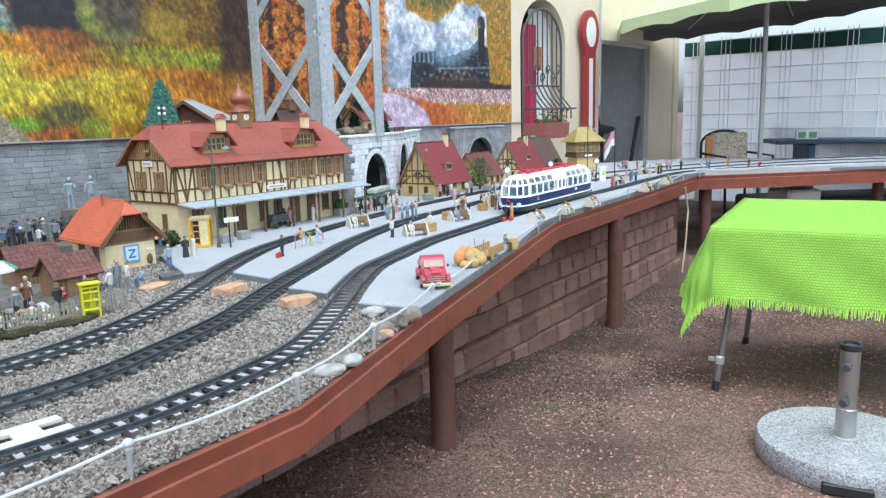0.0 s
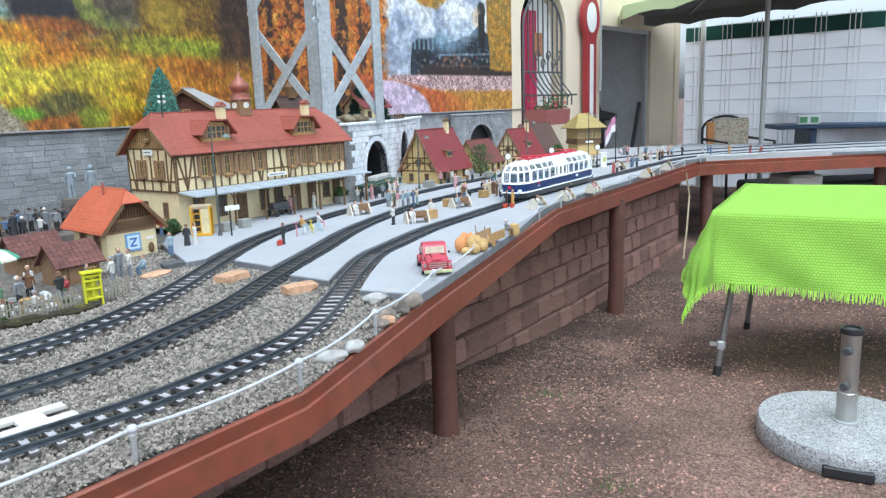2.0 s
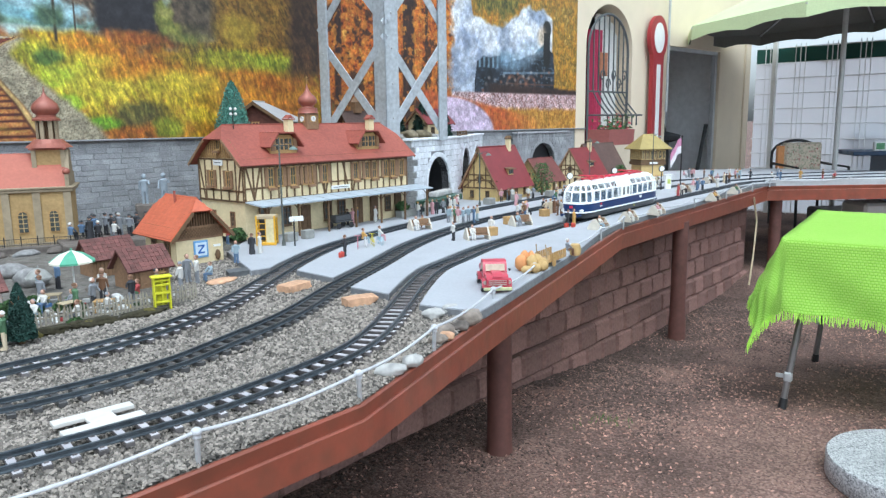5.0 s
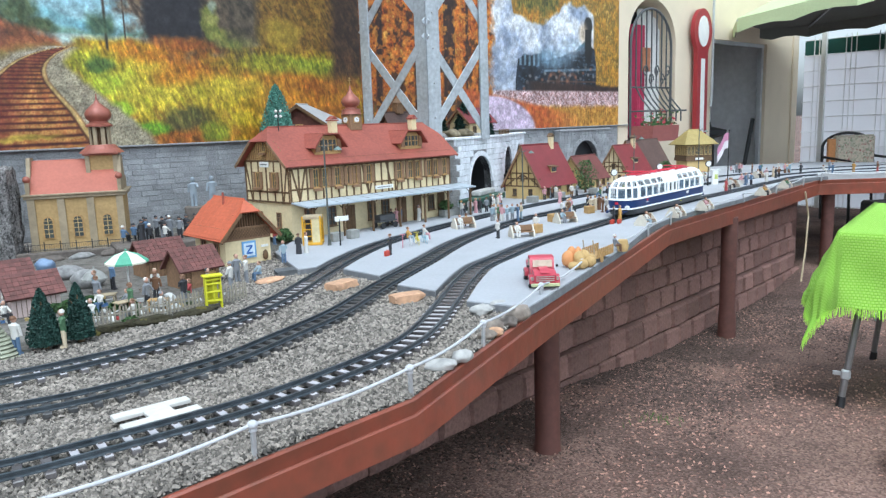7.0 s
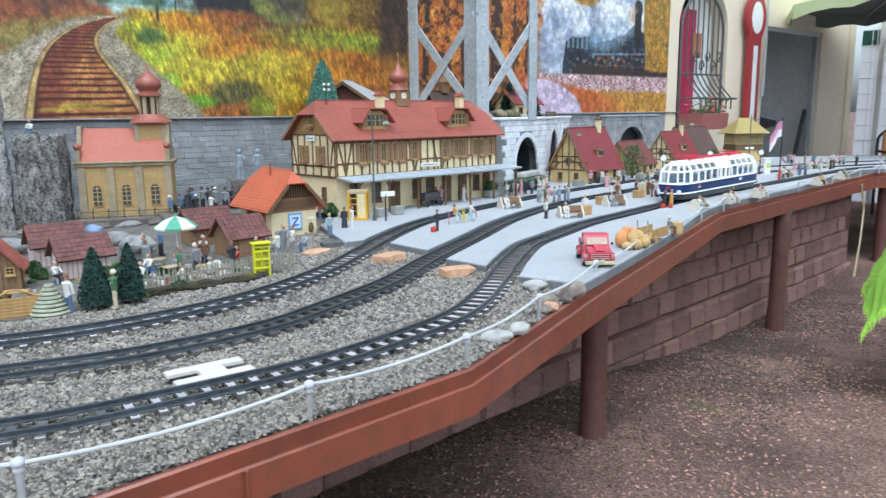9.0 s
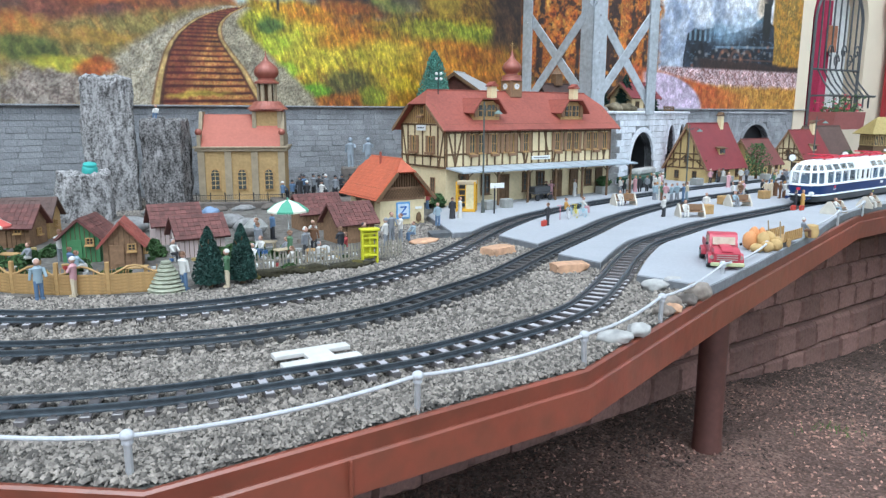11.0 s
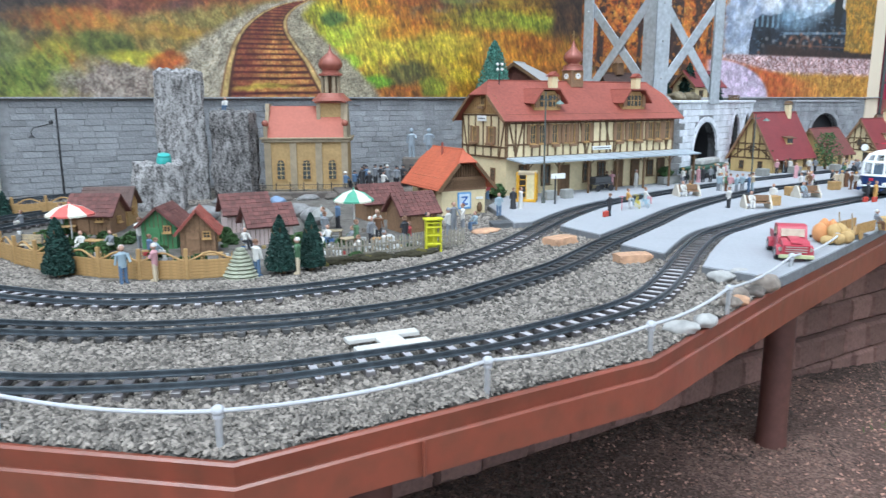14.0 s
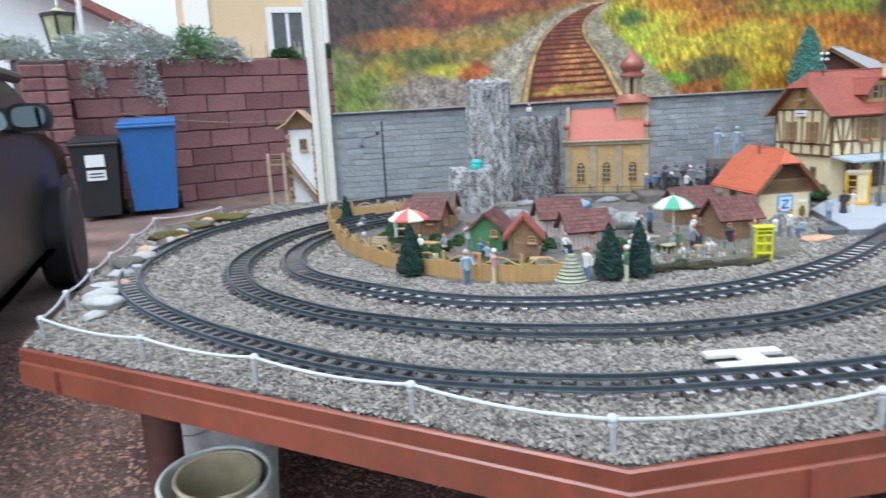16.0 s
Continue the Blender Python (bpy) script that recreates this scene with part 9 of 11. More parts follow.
# loose groups of travellers further along the boards
rr = random.Random(58)
for name, off, y0, many in (("far", 0.1, 3.45, 6), ("far", 0.12, 3.75, 5), ("far", 0.1, 4.15, 6), ("mid", 0.1, 3.2, 5), ("mid", -0.1, 3.5, 6), ("mid", 0.1, 4.2, 6), ("mid", -0.11, 4.45, 5), ("near", 0.1, 4.75, 5), ("far", 0.14, 4.9, 6), ("mid", 0.09, 5.0, 5), ("near", 0.1, 5.2, 4), ("mid", 0.1, 5.6, 5), ("far", 0.12, 5.7, 5)):
    path = curves[name]
    i = min(range(len(path)), key=lambda q: abs(path[q].y - y0))
    nrm = normals2d(path)[i]
    for k in range(many):
        p = path[i] + nrm * (off + rr.uniform(-0.025, 0.025)) + Vector((nrm.y, -nrm.x)) * rr.uniform(-0.08, 0.08)
        figurine(p.x, p.y, rr.choice(["stand", "stand", "coat", "sit"]), rr.choice(["pale", "pale", "grey", "cream", "brown", "dark", "sky", "pink", "green"]), rr.choice(["dark", "grey", "pale", "brown", "blue"]), rr.choice(["brown", "dark", "pale", "ochre"]))

BENCH_WHITE = mat("cream_stone_bench", (0.6, 0.55, 0.46), 0.7, var=0.1, bump=0.08)


def seat_group(x, y, rz, sitters):
    """A cream-sided double platform bench with figures on it."""
    T = thing("station_bench", pose(x, y, PZ, 0, 0, rz), "cream-sided platform bench with brown seat boards", "model bench", "benches of the railway")
    for sx in (-1, 1):
        s = Shape()
        s.prism([(-0.03, 0), (0.03, 0), (0.03, 0.012), (0.006, 0.045), (-0.006, 0.045), (-0.03, 0.012)], sx * 0.042 - 0.003, sx * 0.042 + 0.003, "yz")
        part("bench_end", s, BENCH_WHITE, T, smooth=0)
    for sy in (-1, 1):
        for k in range(2):
            s = Shape()
            s.box((0, sy * (0.012 + 0.009 * k), 0.02), (0.082, 0.007, 0.003))
            part("seat_slat", s, BROWNWOOD, T, smooth=0)
        s = Shape()
        s.box((0, sy * 0.005, 0.034), (0.082, 0.003, 0.02))
        part("back_slat", s, BROWNWOOD, T, smooth=0)
    m = pose(x, y, 0, 0, 0, rz)
    for i, (top, legs) in enumerate(sitters):
        p = m @ Vector((-0.022 + 0.04 * i, -0.012 if i % 2 == 0 else 0.012, 0))
        figurine(p.x, p.y, "sit", top, legs, "brown", rz + (0 if i % 2 == 0 else 180), PZ + 0.002)


seat_group(-0.375, 3.04, 30, [("pale", "pale"), ("ochre", "brown")])
seat_group(-0.125, 2.78, 20, [("pale", "pale")])
seat_group(0.05, 3.16, 30, [("sky", "grey"), ("grey", "dark")])
seat_group(0.5, 4.05, 40, [("cream", "brown"), ("pale", "dark")])
seat_group(0.37, 3.05, 58, [("pale", "sky")])
seat_group(0.53, 3.29, 58, [("pale", "pale")])
seat_group(0.7, 3.53, 58, [("pink", "pale")])
seat_group(1.08, 4.6, 45, [("pale", "dark"), ("brown", "dark")])
seat_group(1.36, 4.52, 58, [("green", "grey")])
seat_group(1.13, 4.14, 58, [("ochre", "dark")])
seat_group(1.42, 5.3, 45, [("pale", "dark"), ("grey", "grey")])
seat_group(0.95, 4.98, 45, [("brown", "dark"), ("pale", "blue")])
s = Shape()
s.box((0, 0, 0.017), (0.045, 0.03, 0.034), b=0.002)
crate_mesh = s.mesh("crate", LIGHTWOOD)
for x, y in ((0.17, 3.47), (-0.07, 2.87), (0.0, 3.2)):
    tagged(part("crate", crate_mesh, None, m=pose(x, y, PZ, 0, 0, 40)), "honey-coloured luggage crate on the platform", "crate", "luggage crates")
s = Shape()
s.box((0, 0, 0.009), (0.024, 0.01, 0.018), b=0.002)
s.cyl((-0.004, 0, 0.02), (0.004, 0, 0.02), 0.001, n=5)
suit_mesh = s.mesh("suitcase", [mat("red_suitcase", (0.45, 0.05, 0.03), 0.5, bump=0.02)])
for x, y in ((0.24, 3.09), (0.27, 3.1), (-0.565, 2.39)):
    tagged(part("suitcase", suit_mesh, None, m=pose(x, y, PZ, 0, 0, x * 200)), "small red suitcase on the platform", "suitcase", "suitcases")

# allotment people and the band before the church
for row in [
    (-1.36, 1.192, "stand", "sky", "blue", "pale"), (-1.312, 1.234, "stand", "pink", "cream", "pale"), (-1.137, 1.355, "stand", "pale", "blue", "brown"), (-1.066, 1.409, "stand", "green", "cream", "pale"),
    (-1.137, 1.92, "coat", "pale", "pale", "cream"), (-0.961, 2.078, "stand", "grey", "grey", "brown"), (-0.925, 2.06, "stand", "pale", "grey", "brown"), (-0.9, 2.1, "sit", "sky", "blue", "brown"), (-1.27, 1.84, "stand", "sky", "grey", "brown"),
    (-1.18, 1.72, "sit", "pale", "blue", "brown"), (-1.11, 1.73, "sit", "grey", "pale", "brown"), (-1.07, 1.68, "stand", "green", "brown", "brown"), (-1.03, 1.62, "sit", "pale", "grey", "brown"), (-1.19, 1.66, "sit", "pale", "dark", "grey"), (-1.4, 1.66, "stand", "pale", "grey", "dark"), (-1.52, 1.43, "sit", "blue", "sky", "brown"), (-1.47, 1.4, "sit", "sky", "pale", "brown"), (-1.72, 1.4, "sit", "pale", "pale", "brown"), (-1.95, 1.52, "stand", "sky", "pale", "brown"), (-2.05, 1.62, "stand", "pale", "grey", "brown"), (-2.2, 1.6, "sit", "grey", "pale", "brown"), (-1.0, 1.85, "sit", "red", "green", "brown"), (-1.3, 1.97, "stand", "blue", "dark", "brown"), (-1.06, 1.74, "stand", "grey", "dark", "pale"), (-1.0, 1.7, "sit", "pale", "pale", "grey"), (-0.98, 1.78, "stand", "dark", "grey", "brown"), (-1.14, 1.62, "sit", "pale", "sky", "grey"), (-1.22, 1.77, "stand", "grey", "pale", "brown"), (-1.08, 1.82, "stand", "brown", "dark", "brown"), (-0.95, 1.86, "stand", "grey", "grey", "dark"), (-0.93, 1.96, "stand", "pale", "grey", "grey"), (-0.99, 2.14, "sit", "dark", "grey", "dark"), (-1.62, 1.5, "stand", "pale", "grey", "brown"), (-1.36, 1.6, "sit", "pale", "dark", "grey"), (-1.66, 1.44, "sit", "grey", "pale", "brown"),
]:
    figurine(*row[:6], z=0.614, k=1.15 if row[2] == "stand" else 1.0)
rr = random.Random(31)
for i in range(27):
    x, y = -1.64 + 0.038 * (i % 9) + rr.uniform(-0.012, 0.012), 2.62 + 0.028 * (i % 9) + 0.06 * (i // 9)
    figurine(x, y, rr.choice(["sit", "stand", "coat"]), rr.choice(["dark", "dark", "grey", "blue", "pale"]), rr.choice(["dark", "dark", "grey", "pale"]), rr.choice(["dark", "dark", "pale"]), 200 + rr.uniform(-40, 40), 0.652, 1.2)
s = Shape()
s.box((0, 0, 0.02), (0.52, 0.26, 0.04), b=0.006)
solo("band_stage", s, DARKST, "low dark stone stage with a crowd of figures", "stage", m=pose(-1.5, 2.78, 0.61, 0, 0, 40))
STATUE = mat("blue_grey_statue", (0.27, 0.31, 0.35), 0.6, var=0.2, bump=0.1)
for i, (x, y) in enumerate(((-1.465, 2.85), (-1.405, 2.895))):
    ob = part("statue", figure_mesh("stand", STATUE, STATUE, STATUE, STATUE, i), None, m=pose(x, y, 0.765, 0, 0, 20) @ Matrix.Scale(1.65, 4))
    tagged(ob, "blue-grey statue standing on a plinth", "statue")
s = Shape()
s.box((0, 0, 0.0585), (0.15, 0.06, 0.117), b=0.006)
solo("plinth", s, DARKST, "dark stone plinth under the statues", "plinth", m=pose(-1.437, 2.873, 0.649, 0, 0, 30))
ob = figurine(-2.1, 2.46, "sit", "pale", "blue", "dark", 20, 0.957)


# ---- street furniture of the railway ----
def lamp_mast(x, y, h, label, arm=0.05, z=PZ):
    T = thing("lamp_mast", pose(x, y, z, 0, 0, 20), label, "model lamp", "lamp masts")
    s = Shape()
    s.cyl((0, 0, 0), (0, 0, 0.02), 0.008, 0.006, 8)
    s.cyl((0, 0, 0.02), (0, 0, h), 0.004, 0.0025, 8)
    s.box((0, 0, h * 0.93), (0.04, 0.003, 0.003))
    part("pole", s, mat("grey_green_mast", (0.09, 0.1, 0.09), 0.6, bump=0.02), T)
    s = Shape()
    s.tube([(0, 0, h * 0.9), (arm * 0.3, 0, h * 0.95), (arm * 0.8, 0, h * 0.95), (arm, 0, h * 0.91)], 0.0014, 6)
    part("bracket", s, DARKGREY, T)
    s = Shape()
    s.lathe([(0.016, 0), (0.012, 0.006), (0.004, 0.011), (0.003, 0.014)], (arm, 0, h * 0.89), 12)
    part("lamp_shade", s, mat("pale_green_shade", (0.14, 0.19, 0.17), 0.5, bump=0.0), T)


lamp_mast(-0.835, 2.63, 0.395, "tall thin dark lamp mast before the station")
lamp_mast(-0.555, 3.55, 0.36, "tall thin dark lamp mast at the station's end")
lamp_mast(-0.15, 3.92, 0.3, "tall thin dark mast beside the yellow house")
lamp_mast(0.52, 4.72, 0.34, "tall thin dark mast beside the barn")
lamp_mast(1.05, 5.42, 0.36, "tall thin dark mast beside the signal box")
T = thing("wall_lamp_mast", pose(-2.755, 2.22, 0.612, 0, 0, 50), "thin dark mast with a bracket lamp before the back wall", "model lamp")
s = Shape()
s.cyl((0, 0, 0), (0, 0, 0.36), 0.0045, 0.0035, 8)
part("pole", s, DARK, T)
s = Shape()
s.tube([(-0.02, 0, 0.3), (-0.06, 0, 0.29), (-0.085, 0, 0.285), (-0.095, 0, 0.27), (-0.095, 0, 0.25)], 0.002, 6)
s.lathe([(0.014, 0), (0.004, 0.01)], (-0.095, 0, 0.245), 10)
s.ball((-0.022, 0, 0.305), 0.009, 8, 6)
part("bracket", s, DARK, T)


def platform_clock(x, y, h=0.12):
    T = thing("platform_clock", pose(x, y, PZ, 0, 0, 15), "round white platform clock on a dark post", "model clock", "platform clocks")
    s = Shape()
    s.cyl((0, 0, 0), (0, 0, h), 0.004, 0.003, 8)
    part("post", s, DARK, T)
    s = Shape()
    s.cyl((0, -0.005, h + 0.016), (0, 0.005, h + 0.016), 0.019, n=20)
    c = part("case", s, DARK, T)
    s = Shape()
    s.cyl((0, -0.0055, h + 0.016), (0, -0.0065, h + 0.016), 0.0165, n=20)
    part("dial", s, WHITE, c)


def poster_stand(x, y):
    T = thing("timetable_stand", pose(x, y, PZ, 0, 0, 20), "white timetable stand with a small roof", "model stand", "timetable stands")
    s = Shape()
    s.box((0, 0, 0.045), (0.042, 0.012, 0.09), b=0.001)
    part("board", s, WHITE, T)
    s = Shape()
    s.box((0, 0, 0.093), (0.06, 0.024, 0.006), b=0.001)
    part("roof", s, WHITE, T)
    s = Shape()
    s.box((0.004, -0.007, 0.05), (0.022, 0.002, 0.03))
    part("poster_field", s, mat("poster_yellow_green", (0.5, 0.55, 0.15), 0.6, bump=0.0), T, smooth=0)


for x, y in ((0.35, 4.2), (0.66, 4.62), (0.98, 4.78)):
    platform_clock(x, y)
    poster_stand(x + 0.055, y + 0.06)
s = Shape()
s.cyl((0, 0, 0), (0, 0, 0.1), 0.003, n=6)
s.box((0.01, 0, 0.1), (0.055, 0.005, 0.018), b=0.001, slot=1)
solo("platform_sign", s, [DARK, WHITE], "white platform sign on a dark post before the station", "sign", m=pose(-0.79, 2.62, PZ, 0, 0, 40))

# telephone box
T = thing("telephone_box", pose(-0.906, 2.66, PZ, 0, 0, 10), "yellow model telephone box with glazed sides", "telephone box")
OCH = mat("telephone_yellow", (0.62, 0.34, 0.02), 0.45, var=0.08, bump=0.02)
for sx in (-1, 1):
    for sy in (-1, 1):
        s = Shape()
        s.box((sx * 0.033, sy * 0.03, 0.055), (0.007, 0.007, 0.11), b=0.001)
        part("corner_post", s, OCH, T)
for z, hh in ((0.006, 0.012), (0.104, 0.012)):
    s = Shape()
    s.box((0, 0, z), (0.072, 0.066, hh), b=0.002)
    part("frame", s, OCH if z < 0.05 else PALEWOOD, T)
for z in (0.035, 0.06, 0.082):
    s = Shape()
    s.box((0, -0.03, z), (0.066, 0.003, 0.003))
    s.box((-0.033, 0, z), (0.003, 0.06, 0.003))
    part("glazing_bar", s, OCH, T, smooth=0)
s = Shape()
s.box((0.0, -0.03, 0.055), (0.004, 0.003, 0.09))
part("door_stile", s, OCH, T, smooth=0)
s = Shape()
s.box((0.016, -0.031, 0.055), (0.03, 0.0015, 0.09))
part("poster_pane", s, mat("pale_yellow_pane", (0.6, 0.52, 0.3), 0.3, var=0.2, bump=0.0), T, smooth=0)
s = Shape()
s.box((0, 0.025, 0.055), (0.06, 0.003, 0.09))
s.box((0.01, 0.018, 0.06), (0.02, 0.012, 0.03), b=0.002)
part("telephone", s, DARKGREY, T)
# stone planters
PLANTER = mat("grey_planter", (0.28, 0.28, 0.26), 0.85, var=0.2, bump=0.3)
for x, y, w in ((-0.84, 2.73, 0.05), (-0.79, 2.8, 0.045), (-0.5, 3.44, 0.06), (-0.47, 3.5, 0.05), (0.05, 4.2, 0.06), (0.25, 4.42, 0.05), (0.6, 4.95, 0.06), (-0.1, 4.0, 0.06)):
    s = Shape()
    s.box((0, 0, 0.017), (w, w * 0.7, 0.034), b=0.002)
    solo("planter", s, PLANTER, "grey stone planter on the platform", "planter", "planters", m=pose(x, y, PZ, 0, 0, 55))
bush_tree(-0.5, 3.44, PZ + 0.03, 0.045, 0.03, "small reddish green shrub in a planter", 5)
bush_tree(-1.04, 2.72, PZ, 0.05, 0.03, "small green shrub beside the station corner", 6)
boulder(-0.84, 2.2, 0.612, 0.11, 0.07, 0.02, 30, mat("dark_slate", (0.1, 0.105, 0.11), 0.6, var=0.2, bump=0.2), "dark slate slab beside the platform ramp", 66, 0.1, "slate", True)
boulder(-0.86, 2.08, 0.61, 0.1, 0.06, 0.014, 60, SANDST, "flat brown stone beside the picket fence", 67, 0.2)

# wagon with luggage before the station
T = thing("luggage_cart", pose(-0.72, 3.09, PZ, 0, 0, 54), "grey luggage cart standing before the station", "model cart")
s = Shape()
s.box((0, 0, 0.03), (0.1, 0.045, 0.006), b=0.001)
s.box((0, 0, 0.045), (0.09, 0.04, 0.024), b=0.003)
part("cart_bed", s, DARKGREY, T)
for sx in (-0.035, 0.035):
    for sy in (-1, 1):
        s = Shape()
        s.cyl((sx, sy * 0.024, 0.013), (sx, sy * 0.028, 0.013), 0.013, n=14)
        part("wheel", s, DARK, T)
# green barrel wagon before the portal
T = thing("green_flat_car", pose(-0.42, 3.66, 0.612, 0, 0, 72), "dark green wooden flat car before the tunnel portal", "model wagon")
GRN = mat("dark_green_wagon", (0.02, 0.07, 0.045), 0.5, var=0.2, bump=0.05)
s = Shape()
s.box((0.2, 0, 0.06), (0.42, 0.09, 0.03), b=0.003)
s.box((0.2, 0, 0.03), (0.4, 0.06, 0.03), b=0.003)
part("wagon_bed", s, GRN, T)
s = Shape()
s.box((0.26, 0.02, 0.09), (0.22, 0.05, 0.03), b=0.008)
part("load", s, PEBBLE, T)
for x in (0.06, 0.14, 0.28, 0.36):
    s = Shape()
    s.cyl((x, -0.035, 0.022), (x, -0.03, 0.022), 0.02, n=14)
    part("wheel", s, DARK, T)

# bicycles
def bicycle(x, y, rz, m):
    T = thing("bicycle", pose(x, y, PZ, 0, 0, rz), "tiny model bicycle parked on the platform", "model bicycle", "bicycles")
    for sx in (-0.023, 0.023):
        s = Shape()
        s.tube([(sx + 0.014 * math.cos(a), 0, 0.0145 + 0.014 * math.sin(a)) for a in [k * math.pi / 8 for k in range(16)]], 0.0009, 5, closed=True)
        part("wheel", s, m, T)
    s = Shape()
    for a, b in (((-0.023, 0, 0.0145), (-0.008, 0, 0.034)), ((-0.008, 0, 0.034), (0.016, 0, 0.036)), ((0.016, 0, 0.036), (0.023, 0, 0.0145)), ((-0.023, 0, 0.0145), (0.0, 0, 0.014)), ((0.0, 0, 0.014), (0.016, 0, 0.036)), ((0.0, 0, 0.014), (-0.009, 0, 0.04)), ((0.016, -0.01, 0.043), (0.016, 0.01, 0.043)), ((0.016, 0, 0.036), (0.016, 0, 0.043)), ((-0.014, 0, 0.041), (-0.004, 0, 0.041))):
        s.cyl(a, b, 0.0011, n=5)
    part("bicycle_frame", s, m, T)


for i, c in enumerate(((0.6, 0.2, 0.25), (0.6, 0.6, 0.6), (0.6, 0.5, 0.05), (0.3, 0.5, 0.6))):
    bicycle(-0.545 + 0.022 * i, 2.57 + 0.028 * i, 100 + 6 * i, mat("bicycle_paint", c, 0.4, var=0.05, bump=0.0))
figurine(-0.53, 2.6, "sit", "ochre", "sky", "brown", 100, PZ + 0.012)
figurine(-0.48, 2.66, "sit", "pale", "pink", "brown", 100, PZ + 0.012)


# ---- toy pickup ----
def pickup(x, y, rz):
    T = thing("toy_pickup", pose(x, y, PZ, 0, 0, rz) @ Matrix.Scale(1.06, 4), "pinkish red toy pickup truck parked on the platform", "toy truck")
    RED = mat("toy_pink_red", (0.42, 0.045, 0.07), 0.35, var=0.12, fine=40, bump=0.0, stain=0.1)
    GLAZE = mat("pale_cab_window", (0.5, 0.4, 0.3), 0.2, bump=0.0)
    CHROME = mat("dull_chrome", (0.5, 0.46, 0.42), 0.3, 0.6, bump=0.0)
    s = Shape()
    s.prism([(-0.078, 0.012), (0.082, 0.012), (0.082, 0.034), (0.03, 0.034), (-0.03, 0.045), (-0.07, 0.043), (-0.08, 0.036)], -0.027, 0.027, "yz")
    part("body", s, RED, T, smooth=40)
    s = Shape()
    s.prism([(-0.079, 0.0), (-0.03, 0.0), (-0.03, 0.008), (-0.07, 0.007)], -0.012, 0.012, "yz")
    part("bonnet_ridge", s, RED, T, m=pose(0, 0, 0.041), smooth=40)
    s = Shape()
    s.prism([(-0.034, 0.032), (0.026, 0.032), (0.024, 0.06), (0.018, 0.07), (-0.014, 0.071), (-0.02, 0.066)], -0.03, 0.03, "yz")
    cab = part("cab", s, RED, T, smooth=50)
    for (c, sz) in (((0, -0.0275, 0.0555), (0.048, 0.002, 0.017)), ((0, 0.0255, 0.0555), (0.046, 0.002, 0.016)), ((-0.0305, 0.0, 0.055), (0.002, 0.028, 0.015)), ((0.0305, 0.0, 0.055), (0.002, 0.028, 0.015))):
        s = Shape()
        s.box(c, sz, mx=Matrix.Rotation(-0.34 if c[1] < -0.02 else (0.06 if c[1] > 0.02 else 0), 3, 'X'))
        part("window", s, GLAZE, cab, smooth=0)
    s = Shape()
    s.box((0, -0.085, 0.013), (0.07, 0.006, 0.008), b=0.002)
    part("bumper", s, mat("lime_grey_bumper", (0.42, 0.44, 0.24), 0.4, bump=0.0), T)
    s = Shape()
    for k in range(3):
        s.box((0, -0.0795, 0.0225 + 0.005 * k), (0.044, 0.003, 0.002))
    part("grille", s, CHROME, T, smooth=0)
    for sx in (-1, 1):
        for yy, r in ((-0.05, 0.02), (0.05, 0.019)):
            s = Shape()
            arc = [(yy + r * math.cos(math.pi * i / 10), 0.013 + r * math.sin(math.pi * i / 10)) for i in range(11)]
            s.prism(arc, sx * 0.03 - 0.007, sx * 0.03 + 0.007, "yz")
            part("mudguard", s, RED, T, smooth=40)
        s = Shape()
        s.cyl((sx * 0.03, -0.066, 0.026), (sx * 0.03, -0.071, 0.026), 0.0045, n=12)
        part("headlight", s, CHROME, T)
        s = Shape()
        s.box((0, 0.055, 0.04), (0.003, 0.055, 0.014))
        part("bed_side", s, RED, T, m=pose(sx * 0.027, 0, 0))
        s = Shape()
        s.ball((sx * 0.036, -0.03, 0.05), 0.0035, 8, 5)
        part("mirror", s, DARK, T)
        for yy in (-0.05, 0.05):
            s = Shape()
            s.cyl((sx * 0.027, yy, 0.014), (sx * 0.0375, yy, 0.014), 0.014, n=16)
            w = part("wheel", s, DARK, T)
            s = Shape()
            s.cyl((sx * 0.0375, yy, 0.014), (sx * 0.038, yy, 0.014), 0.007, n=12)
            part("hub_cap", s, ALU, w)


pickup(-0.05, 1.955, 8)

# handcart with sacks and a crate beside the pickup
SACK = mat("straw_sack", (0.5, 0.34, 0.14), 0.85, var=0.2, bump=0.4)
ORG = mat("orange_sack", (0.6, 0.27, 0.1), 0.7, var=0.15, bump=0.2)
for i, (x, y, m, w, h) in enumerate(((0.028, 2.165, ORG, 0.036, 0.05), (0.04, 2.19, ORG, 0.034, 0.058), (0.06, 2.195, ORG, 0.034, 0.056), (0.06, 2.165, SACK, 0.038, 0.052), (0.078, 2.19, SACK, 0.036, 0.05), (0.07, 2.14, SACK, 0.034, 0.03), (0.092, 2.17, SACK, 0.036, 0.032), (0.045, 2.135, SACK, 0.034, 0.024), (0.098, 2.205, SACK, 0.034, 0.034))):
    boulder(x, y, PZ, w, w * 0.85, h, 30 * i, m, "upright %s sack on the platform" % ("orange" if m is ORG else "straw-coloured"), i + 300, 0.12, "sack", category="sack")
T = thing("handcart", pose(0.125, 2.29, PZ, 0, 0, 62), "honey-coloured wooden handcart with slatted sides", "model cart")
s = Shape()
s.box((0, 0, 0.016), (0.12, 0.05, 0.005), b=0.001)
part("cart_bed", s, LIGHTWOOD, T)
for i in range(9):
    for sy in (-1, 1):
        s = Shape()
        s.box((-0.055 + i * 0.0137, sy * 0.025, 0.03), (0.006, 0.003, 0.026))
        part("side_slat", s, LIGHTWOOD, T, smooth=0)
